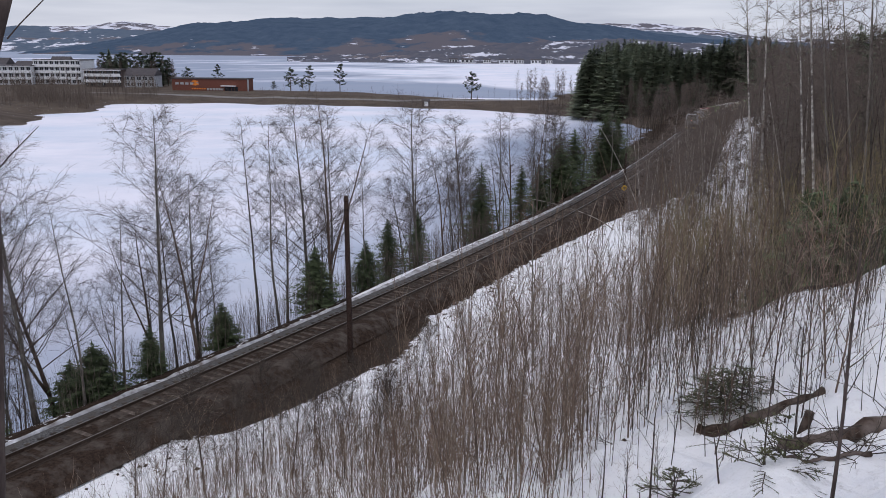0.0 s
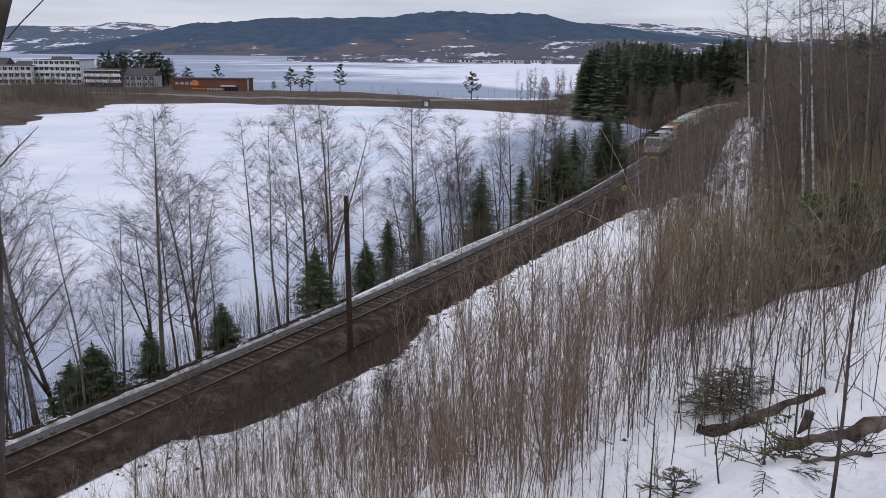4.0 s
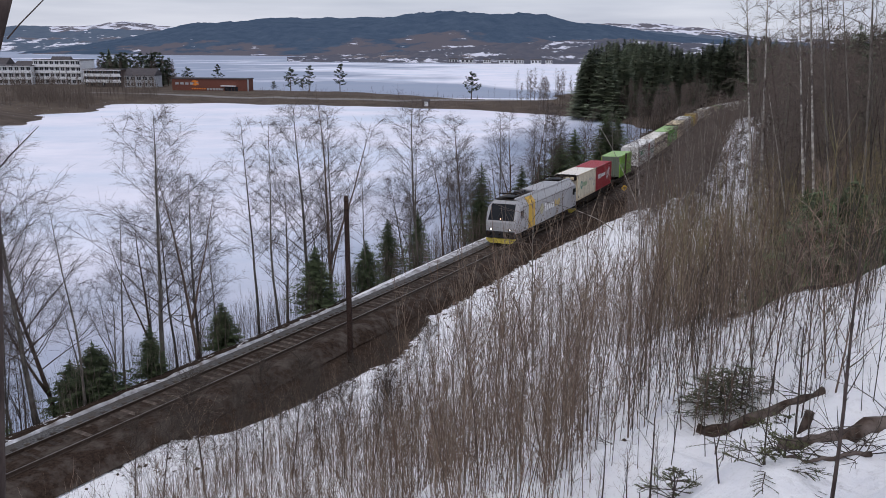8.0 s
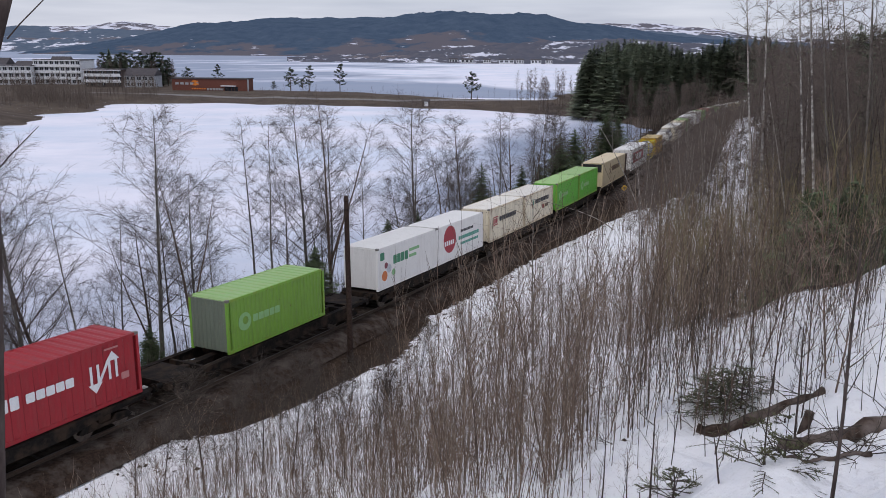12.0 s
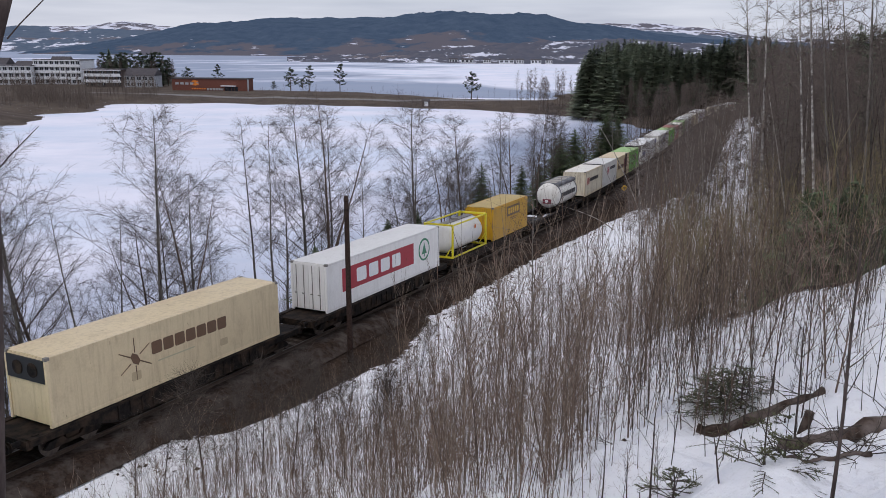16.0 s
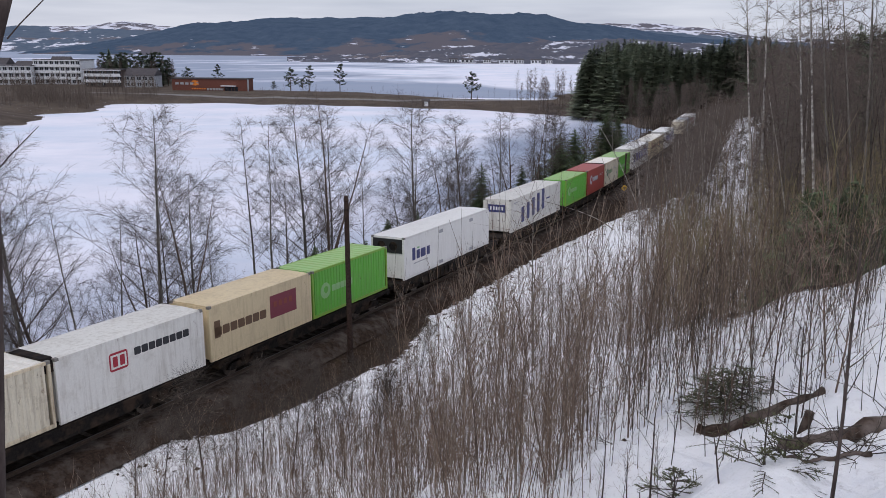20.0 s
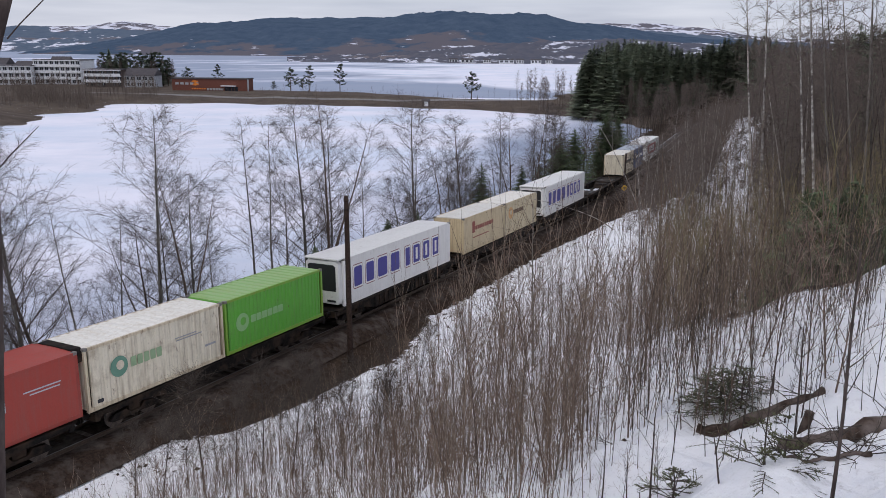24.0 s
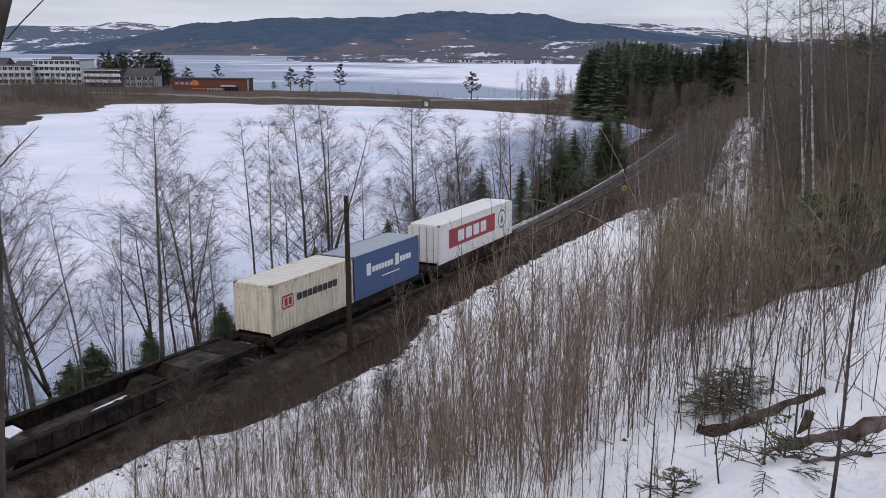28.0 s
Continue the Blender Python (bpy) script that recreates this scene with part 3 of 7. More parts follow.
# ------------------------------------------------------------------ the railway
def build_railway():
    bed = thing("railway_track", "single railway track with rusty rails on weathered sleepers and grey ballast", "railway track", kind="structure")
    ss = stretched([(-120, -10, 30), (-10, 70, 160), (70, 320, 160)])
    prof = [(-2.6, -0.62), (-1.95, -0.22), (-1.3, -0.15), (-0.8, -0.19)]
    bedprof = [(-0.8, -0.176), (0.8, -0.178), (1.3, -0.18), (1.75, -0.26), (2.1, -0.5), (2.5, -0.85)]
    v, f = [], []
    for s in ss:
        for n, z in prof:
            p = on_track(s, n, z + 0.03 * noise.noise((s * 1.7, n * 2.1, 0.0)))
            v.append(tuple(p))
    w = len(prof)
    for i in range(len(ss) - 1):
        for j in range(w - 1):
            f.append((i * w + j, i * w + j + 1, (i + 1) * w + j + 1, (i + 1) * w + j))
    b = Build()
    b.v, b.f = v, f
    part("ballast", b, M_BALLAST, bed, smooth=True)
    for n0, n1, nm, mt in ((-0.8, 2.5, "fouled_ballast", M_BED),):
        b = Build()
        prof2 = [-0.8, -0.3, 0.3, 0.8, 1.3, 1.75, 2.1, 2.5]
        for s in ss:
            for n in prof2:
                zz = float(np.interp(n, [p[0] for p in bedprof], [p[1] for p in bedprof]))
                b.v.append(tuple(on_track(s, n, zz + 0.03 * noise.noise((s * 1.7, n * 2.1, 0.0)))))
        for i in range(len(ss) - 1):
            for j in range(7):
                b.f.append((i * 8 + j, i * 8 + j + 1, (i + 1) * 8 + j + 1, (i + 1) * 8 + j))
        part(nm, b, mt, bed, smooth=True)
    b = Build()
    sb = stretched([(-60, -6, 20), (-6, 70, 150), (70, 190, 120)])
    for s in sb:
        a = -2.15 + 0.16 * noise.noise((s * 0.35, 1.0, 0)) + 0.10 * noise.noise((s * 1.4, 4.0, 0))
        e = float(np.interp(s, [0, 30, 42, 62, 80], [-2.5, -2.5, -3.2, -2.9, -2.42])) + 0.2 * noise.noise((s * 0.25, 7.0, 0)) + 0.15 * noise.noise((s * 1.1, 2.0, 0))
        h = -0.06 + 0.10 * noise.noise((s * 0.5, 3.0, 0)) + 0.05 * noise.noise((s * 2.0, 9.0, 0))
        for u, z in ((0, -0.36), (0.14, -0.20 + h), (0.4, -0.14 + h), (0.75, -0.22 + h), (1.0, -0.66)):
            b.v.append(tuple(on_track(s, a + (e - a) * u, z + 0.03 * noise.noise((s * 3.1, u * 4, 0)))))
    for i in range(len(sb) - 1):
        for j in range(4):
            b.f.append((i * 5 + j, i * 5 + j + 1, (i + 1) * 5 + j + 1, (i + 1) * 5 + j))
    part("snow_bank", b, M_DIRTYSNOW, bed, "dirty ridge of old snow along the ballast", smooth=True)
    for side in (-0.753, 0.753):
        b = Build()
        rs = stretched([(-120, 320, 220)])
        sec = [(-0.07, -0.172), (-0.065, -0.155), (-0.012, -0.14), (-0.012, -0.04), (-0.036, -0.03), (-0.036, 0.0), (0.036, 0.0), (0.036, -0.03), (0.012, -0.04), (0.012, -0.14), (0.065, -0.155), (0.07, -0.172)]
        for s in rs:
            for n, z in sec:
                b.v.append(tuple(on_track(s, side + n, z)))
        w = len(sec)
        for i in range(len(rs) - 1):
            for j in range(w):
                b.f.append((i * w + j, i * w + (j + 1) % w, (i + 1) * w + (j + 1) % w, (i + 1) * w + j))
        rail = part("rail", b, M_RAIL, bed, "rust-brown steel rail")
        b = Build()
        for s in rs:
            b.v += [tuple(on_track(s, side - 0.03, 0.003)), tuple(on_track(s, side + 0.03, 0.003))]
        for i in range(len(rs) - 1):
            b.f.append((2 * i, 2 * i + 1, 2 * i + 3, 2 * i + 2))
        part("running_surface", b, M_RAILTOP, rail, "worn shiny rail top")
    sl = Build().prism([(-1.3, -0.34), (1.3, -0.34), (1.3, -0.19), (1.27, -0.17), (-1.27, -0.17), (-1.3, -0.19)], 0, -0.12, 0.12)
    me = tidy(sl.mesh("sleeper", M_SLEEPER))
    rng = random.Random(5)
    for i in range(280):
        s = -9 + i * 0.62
        ob = new("sleeper", me)
        ob.parent = bed
        p, q = on_track(s, 0, 0), on_track(s + 0.5, 0, 0)
        d = (q - p).normalized()
        m = Matrix.Translation(p) @ Vector((1, 0, 0)).rotation_difference(d).to_matrix().to_4x4()
        ob.matrix_basis = m @ pose(rng.uniform(-0.03, 0.03), rng.uniform(-0.04, 0.04), rng.uniform(-0.012, 0.012), 0, 0, rng.uniform(-1.2, 1.2))
    return bed


build_railway()


def pole(at, height, radius, lean, label, sign):
    t = thing("trackside_pole", label, "pole", at=pose(*at, lean[0], lean[1], 0))
    b = Build()
    n = 7
    b.tube([(0, 0, -0.4 + (height + 0.4) * i / n) for i in range(n + 1)], [radius * (1 - 0.25 * i / n) for i in range(n + 1)], 10)
    part("shaft", b, M_POLE, t, smooth=True)
    for k in range(3):
        z = height * (0.97 - 0.05 * k)
        part("iron_band", Build().tube([(0, 0, z - 0.03), (0, 0, z + 0.03)], [radius * 0.86] * 2, 10), M_STEEL_DARK, t)
    if sign:
        face = Build().tube([(0, -0.16, 2.1), (0, -0.19, 2.1)], [0.32, 0.32], 24)
        plate = part("sign_plate", face, flat("sign_yellow", (0.55, 0.33, 0.02), 0.5), t, "round yellow sign")
        part("sign_mark", Build().box(-0.2, 0.2, -0.205, -0.19, 2.04, 2.16), M_BLACK, plate)
    else:
        part("step_bolt", Build().tube([(0, -radius - 0.12, height * 0.78), (0, radius + 0.12, height * 0.78)], [0.015, 0.015], 6), M_STEEL_DARK, t)
    return t
# ------------------------------------------------------------------ the goods train
V0, ACC, HEAD = 18.89, -0.0095, -65.74


def train_s(offset, t):
    """Where along the track a place of the train (metres behind its headlights) is at t seconds."""
    return HEAD + offset - V0 * (t - 14) - ACC * (t - 14) ** 2


def rail_pose(offset, wheelbase, t):
    """A vehicle's pose: its middle over the track, x along its travel, y towards the hillside."""
    s = train_s(offset, t)
    a, b = on_track(s - wheelbase / 2), on_track(s + wheelbase / 2)
    x = (a - b).normalized()
    y = Vector((0, 0, 1)).cross(x).normalized()
    z = x.cross(y)
    m = Matrix((x, y, z)).transposed().to_4x4()
    m.translation = (a + b) / 2
    return m @ Matrix.Rotation(CANT, 4, "X")


RIDERS = []  # (thing, offset of its middle, wheelbase)


def ride(ob, offset, wheelbase):
    ob.matrix_basis = rail_pose(offset, wheelbase, 0.0)
    RIDERS.append((ob, offset, wheelbase))


# --- flat wagons
def sill_mesh(L, pocket):
    b = Build()
    h = L / 2
    if pocket:
        b.prism([(-h, 0.9), (-h + 2.6, 0.82), (-h + 4.0, 0.42), (h - 4.0, 0.42), (h - 2.6, 0.82), (h, 0.9), (h, 1.2), (-h, 1.2)], 1, -0.07, 0.07)
        b.prism([(-h, 1.14), (h, 1.14), (h, 1.22), (-h, 1.22)], 1, -0.16, 0.16)
        n = int(L / 1.1)
        for i in range(n):
            x = -h + 4.1 + (L - 8.2) * i / (n - 1)
            b.box(x - 0.03, x + 0.03, -0.13, 0.13, 0.44, 1.15)
        return tidy(b.mesh("side_sill", M_STEEL_DARK))
    # fish-bellied side beam
    b.prism([(-h, 1.0), (-h + 2.2, 0.92), (-h + 4.2, 0.62), (h - 4.2, 0.62), (h - 2.2, 0.92), (h, 1.0), (h, 1.2), (-h, 1.2)], 1, -0.06, 0.06)
    b.prism([(-h, 1.16), (h, 1.16), (h, 1.2), (-h, 1.2)], 1, -0.14, 0.14)
    return tidy(b.mesh("side_sill", M_STEEL_DARK))


def wagon_parts():
    d = {}
    d["wheel"] = tidy(Build().tube([(0, -0.07, 0), (0, -0.045, 0), (0, 0.06, 0)], [0.49, 0.46, 0.46], 20).mesh("wheel", M_WHEEL))
    d["axle"] = tidy(Build().tube([(0, -0.75, 0), (0, 0.75, 0)], [0.09, 0.09], 8).mesh("axle", M_STEEL_DARK))
    b = Build()
    for y in (-1.0, 1.0):
        b.prism([(-1.35, 0.42), (-1.1, 0.66), (-0.5, 0.72), (-0.3, 0.5), (0.3, 0.5), (0.5, 0.72), (1.1, 0.66), (1.35, 0.42), (1.15, 0.34), (0.7, 0.34), (0.45, 0.36), (-0.45, 0.36), (-0.7, 0.34), (-1.15, 0.34)], 1, y - 0.07, y + 0.07)
    b.box(-0.3, 0.3, -1.0, 1.0, 0.5, 0.82)
    d["bogie"] = tidy(b.mesh("bogie_frame", M_STEEL_DARK))
    d["buffer"] = tidy(Build().tube([(0, 0, 0), (0.35, 0, 0), (0.36, 0, 0), (0.55, 0, 0), (0.56, 0, 0), (0.6, 0, 0)], [0.12, 0.12, 0.08, 0.08, 0.22, 0.22], 12).mesh("buffer", M_STEEL_DARK))
    b = Build().box(-0.09, 0.09, -1.2, 1.2, 0.86, 1.14)
    d["cross"] = tidy(b.mesh("cross_beam", M_STEEL_DARK))
    d["spigot"] = tidy(Build().box(-0.12, 0.12, -0.07, 0.07, 1.14, 1.245).mesh("container_spigot", M_STEEL_DARK))
    return d


WP = wagon_parts()
WSILL = {}


def link(name, me, parent, m, label=""):
    ob = new(name, me)
    ob.parent = parent
    ob.matrix_basis = m
    if label:
        tagged(ob, label)
    return ob


def wagon(front, rear, pocket=False, snow=False):
    """A container flat wagon between two offsets; pocket wagons have a recessed floor plate."""
    L = rear - front - 1.2
    key = (round(L, 1), pocket)
    if key not in WSILL:
        WSILL[key] = sill_mesh(L, pocket)
    t = thing("flat_wagon", "grimy dark steel pocket wagon with deep side beams" if pocket else "grimy dark steel container flat wagon with skeletal frame", "goods wagon", "wagons of the train")
    for y in (-1.26, 1.26):
        link("side_sill", WSILL[key], t, pose(0, y, 0))
    if pocket:
        for e in (-1, 1):
            part("end_plate", Build().box(e * (L / 2 - 2.1) - 1.9, e * (L / 2 - 2.1) + 1.9, -1.15, 1.15, 1.06, 1.13), M_DECK, t)
            for k in (-0.7, 0.7):
                part("deck_slot", Build().box(e * (L / 2 - 2.4) - 0.9, e * (L / 2 - 2.4) + 0.9, k - 0.16, k + 0.16, 1.13, 1.15), M_BLACK, t)
            part("pocket_end", Build().prism([(e * (L / 2 - 4.0), 0.5), (e * (L / 2 - 4.6), 0.5), (e * (L / 2 - 4.0), 1.1)], 1, -1.15, 1.15), M_STEEL_DARK, t)
    else:
        part("centre_sill", Build().box(-L / 2, L / 2, -0.22, 0.22, 0.78, 1.08), M_STEEL_DARK, t)
        n = int(L / 2.1)
        for i in range(n + 1):
            link("cross_beam", WP["cross"], t, pose(-L / 2 + 0.15 + (L - 0.3) * i / n, 0, 0))
    for e in (-1, 1):
        part("headstock", Build().box(e * L / 2 - 0.12, e * L / 2 + 0.12, -1.3, 1.3, 0.8, 1.16), M_STEEL_DARK, t)
        part("end_deck", Build().box(e * (L / 2 - 0.9) - 0.9, e * (L / 2 - 0.9) + 0.9, -1.16, 1.16, 1.14, 1.17), M_STEEL_DARK, t)
        for y in (-0.875, 0.875):
            link("buffer", WP["buffer"], t, pose(e * (L / 2 + 0.1), y, 1.03, 0, 0, 0 if e > 0 else 180))
        bg = link("bogie", WP["bogie"], t, pose(e * (L / 2 - 2.1), 0, 0))
        for x in (-0.9, 0.9):
            link("axle", WP["axle"], bg, pose(x, 0, 0.46))
            for y in (-0.75, 0.75):
                link("wheel", WP["wheel"], bg, pose(x, y, 0.46, 0, 0, 0 if y < 0 else 180))
    for x in (-L / 2 + 0.4, -0.25, 0.25, L / 2 - 0.4):
        for y in (-1.13, 1.13):
            link("container_spigot", WP["spigot"], t, pose(x, y, 0))
    if pocket:
        part("pocket_floor", Build().box(-L / 2 + 4.0, L / 2 - 4.0, -1.15, 1.15, 0.44, 0.5), M_DECK, t)
        part("hitch_stand", Build().prism([(-L / 2 + 5.0, 0.5), (-L / 2 + 6.8, 0.5), (-L / 2 + 6.2, 1.12), (-L / 2 + 5.4, 1.12)], 1, -0.7, 0.7), M_STEEL_DARK, t)
    if snow:
        part("snow_remnant", Build().prism([(-3.4, -0.35), (-2.2, -0.55), (0.2, -0.4), (1.0, -0.1), (0.3, 0.15), (-1.6, 0.05), (-3.0, -0.05)], 2, 0.5, 0.56), M_SNOWLUMP, t, "leftover wet snow")
        part("snow_remnant", Build().prism([(L / 2 - 4.4, -0.6), (L / 2 - 3.7, -0.7), (L / 2 - 3.6, 0.4), (L / 2 - 4.3, 0.2)], 2, 1.13, 1.18), M_SNOWLUMP, t, "leftover wet snow")
    ride(t, (front + rear) / 2, L - 4.2)
    return t


M_DECK = surf("worn_deck", (0.014, 0.012, 0.011), (0.045, 0.039, 0.035), 4.0, 0.75, 0.3, (0.080, 0.066, 0.056), 1.2)
M_SNOWLUMP = surf("packed_snow", (0.55, 0.56, 0.62), (0.8, 0.8, 0.84), 3.0, 0.8, 0.4)
M_CORNER = surf("corner_casting", (0.10, 0.09, 0.08), (0.24, 0.22, 0.2), 6.0, 0.6, 0.2)
M_WHITE = paint("grimy_white_paint", (0.76, 0.74, 0.69), (0.28, 0.23, 0.17), 0.5)
M_CLEAN = paint("clean_white_paint", (0.80, 0.785, 0.755), (0.35, 0.32, 0.28), 0.26)
M_CREAM = paint("cream_paint", (0.66, 0.565, 0.38), (0.26, 0.17, 0.09), 0.62)
M_IVORY = paint("ivory_paint", (0.76, 0.69, 0.54), (0.22, 0.145, 0.08), 0.78)
M_EDGE_IVORY = paint("rusty_ivory_edge", (0.70, 0.60, 0.43), (0.17, 0.09, 0.045), 0.85)
M_EDGE_LIME = paint("yellowed_green_edge", (0.20, 0.42, 0.055), (0.30, 0.19, 0.05), 0.6)
M_ROOFWHITE = paint("stained_white_roof", (0.80, 0.77, 0.70), (0.42, 0.32, 0.2), 0.5)
M_ROOFLIME = paint("yellowed_green_roof", (0.31, 0.51, 0.19), (0.42, 0.38, 0.17), 0.45)
M_ENDGREY = paint("grey_green_end", (0.17, 0.20, 0.15), (0.10, 0.10, 0.09), 0.4)
M_BEIGE = paint("beige_paint", (0.70, 0.57, 0.36), (0.26, 0.17, 0.10), 0.42)
M_TAN = paint("tan_paint", (0.60, 0.485, 0.30), (0.24, 0.16, 0.09), 0.6)
M_RED = paint("red_paint", (0.36, 0.020, 0.030), (0.17, 0.07, 0.06), 0.38)
M_REDBROWN = paint("red_brown_paint", (0.36, 0.055, 0.040), (0.2, 0.11, 0.09), 0.4)
M_GREEN = paint("dull_green_paint", (0.19, 0.36, 0.05), (0.14, 0.18, 0.07), 0.5)
M_LIME = paint("lime_green_paint", (0.135, 0.46, 0.055), (0.18, 0.24, 0.10), 0.5)
M_YELLOW = paint("yellow_paint", (0.53, 0.29, 0.015), (0.22, 0.13, 0.045), 0.55)
M_YELLOWROOF = paint("dirty_yellow_roof", (0.50, 0.36, 0.11), (0.25, 0.17, 0.08), 0.7)
M_TANKYEL = paint("frame_yellow", (0.72, 0.62, 0.03), (0.25, 0.2, 0.06), 0.3)
M_BLUE = paint("blue_paint", (0.045, 0.095, 0.23), (0.10, 0.11, 0.14), 0.35)
M_GREYROOF = paint("grey_roof_paint", (0.36, 0.40, 0.45), (0.15, 0.14, 0.13), 0.4)
M_SILVER = paint("silver_grey_paint", (0.385, 0.385, 0.40), (0.17, 0.155, 0.145), 0.42, 0.40)
M_INK = {k: flat("marking_" + k, c, 0.5) for k, c in dict(
    white=(0.8, 0.8, 0.8), black=(0.02, 0.02, 0.025), red=(0.36, 0.012, 0.030), green=(0.03, 0.20, 0.10), blue=(0.045, 0.04, 0.26), navy=(0.03, 0.035, 0.15),
    darkred=(0.20, 0.03, 0.05), grey=(0.35, 0.35, 0.36), brown=(0.13, 0.07, 0.035), yellow=(0.62, 0.37, 0.02), lime=(0.22, 0.45, 0.2), rust=(0.24, 0.05, 0.03), orange=(0.6, 0.16, 0.03), paleorange=(0.60, 0.33, 0.13), tanpatch=(0.46, 0.36, 0.22),
    faded=(0.42, 0.39, 0.25), fadedteal=(0.13, 0.28, 0.20), fadedlime=(0.30, 0.42, 0.24), fadedyellow=(0.52, 0.38, 0.12), palegrey=(0.50, 0.53, 0.56), teal=(0.06, 0.30, 0.22), faintgreen=(0.27, 0.50, 0.20), faintwhite=(0.50, 0.20, 0.19)).items()}


def marks(parent, y, x0, z0, spec, name="marking"):
    """Lettering turned into plain upright bars: spec rows of (x, z, width, height, ink)."""
    for x, z, w, h, ink in spec:
        r = min(w, h) * 0.10
        ol = [(-w / 2 + r, -h / 2), (w / 2 - r, -h / 2), (w / 2, -h / 2 + r), (w / 2, h / 2 - r), (w / 2 - r, h / 2), (-w / 2 + r, h / 2), (-w / 2, h / 2 - r), (-w / 2, -h / 2 + r)]
        b = Build().prism([(x0 - x + p, z0 + z + q) for p, q in ol], 1, y, y + 0.006)
        part(name, b, M_INK[ink], parent)


def word(x, z, n, h, ink, pitch=0.8, fill=0.66):
    """n letter-sized marks, reading to the rear of the train: full height for heavy type, lower for light type."""
    if fill >= 0.65:
        return [(x + i * h * pitch, z, h * min(fill, pitch * 0.88), h, ink) for i in range(n)]
    return [(x + i * h * pitch, z, h * pitch * 0.88, h * 0.74, ink) for i in range(n)]


def disc(parent, y, x, z, r, ink, name="round_marking"):
    part(name, Build().tube([(x, y, z), (x, y + 0.006, z)], [r, r], 24), M_INK[ink], parent)


def container(front, L, h, mat, label, ribs=0.0, roof=None, unit=None, doors=False, category="container", rail=None, end=None):
    """A box for goods: floor frame, walls (ribbed or smooth), roof, corner posts; returns it with x=0 at its front face."""
    t = thing("goods_container", label, category, "containers on the train")
    hw, z0 = 1.265, 1.25
    z1 = z0 + h
    roof = roof or mat
    # side walls
    for sgn, nm in ((1, "side_wall"), (-1, "side_wall")):
        b = Build()
        if ribs:
            n = int((L - 0.5) / ribs)
            step = (L - 0.5) / n
            ol = [(-0.25, sgn * (hw - 0.10))]
            for i in range(n):
                x = -0.25 - i * step
                ol += [(x - step * 0.06, sgn * (hw - 0.045)), (x - step * 0.44, sgn * (hw - 0.045)), (x - step * 0.56, sgn * (hw - 0.012)), (x - step * 0.94, sgn * (hw - 0.012))]
            ol += [(-L + 0.25, sgn * (hw - 0.10))]
            b.prism(ol, 2, z0 + 0.16, z1 - 0.1)
        else:
            b.box(-L + 0.1, -0.1, sgn * (hw - 0.06), sgn * (hw - 0.006), z0 + 0.12, z1 - 0.06)
        part(nm, b, mat, t)
    for sgn in (1, -1):
        part("bottom_rail", Build().box(-L + 0.1, -0.1, sgn * (hw - 0.12), sgn * hw, z0, z0 + 0.16), rail or mat, t)
        part("top_rail", Build().box(-L + 0.1, -0.1, sgn * (hw - 0.1), sgn * hw, z1 - 0.12, z1), rail or mat, t)
        for x in (0, -L):
            xx = x - 0.13 if x == 0 else x
            part("corner_post", Build().box(xx, xx + 0.13, sgn * hw - (0.14 if sgn > 0 else 0), sgn * hw + (0.14 if sgn < 0 else 0), z0, z1 + 0.004), rail or mat, t)
    part("floor", Build().box(-L + 0.1, -0.1, -hw + 0.1, hw - 0.1, z0 + 0.04, z0 + 0.14), M_STEEL_DARK, t)
    b = Build()
    if ribs:
        n = int(L / 0.5)
        step = (L - 0.3) / n
        ol = [(-0.08, z1 - 0.06), (-0.08, z1 - 0.025)]
        for i in range(n):
            x = -0.15 - i * step
            ol += [(x - step * 0.1, z1 - 0.025), (x - step * 0.3, z1 + 0.004), (x - step * 0.7, z1 + 0.004), (x - step * 0.9, z1 - 0.025)]
        ol += [(-L + 0.08, z1 - 0.025), (-L + 0.08, z1 - 0.06)]
        b.prism(ol, 1, -hw + 0.1, hw - 0.1)
    else:
        b.prism([(-hw + 0.07, z1 - 0.05), (hw - 0.07, z1 - 0.05), (hw - 0.07, z1 - 0.01), (0, z1 + 0.02), (-hw + 0.07, z1 - 0.01)], 0, -L + 0.08, -0.08)
    part("roof", b, roof, t)
    # ends
    for x, nm in ((-0.09, "front_wall"), (-L + 0.04, "rear_wall")):
        b = Build()
        if ribs:
            ol = [(x, -hw + 0.13), (x + 0.05, -hw + 0.13)]
            for i in range(9):
                y = -1.04 + i * 0.26
                ol += [(x + 0.05, y - 0.10), (x + 0.09, y - 0.06), (x + 0.09, y + 0.06), (x + 0.05, y + 0.10)]
            ol += [(x + 0.05, hw - 0.13), (x, hw - 0.13)]
            b.prism(ol, 2, z0 + 0.1, z1 - 0.06)
        else:
            b.box(x, x + 0.05, -hw + 0.13, hw - 0.13, z0 + 0.1, z1 - 0.06)
        part(nm, b, end or mat, t)
    if doors:
        for y in (-0.56, 0.56):
            leaf = part("door", Build().box(-0.04, -0.01, y - 0.53, y + 0.53, z0 + 0.14, z1 - 0.12), mat, t)
            for k in (-0.3, 0.22):
                part("lock_rod", Build().tube([(0.01, y + k, z0 + 0.16), (0.01, y + k, z1 - 0.14)], [0.022, 0.022], 6), M_CORNER, leaf)
                part("lock_handle", Build().box(0.0, 0.035, y + k - 0.15, y + k + 0.02, z0 + 1.0, z0 + 1.05), M_CORNER, leaf)
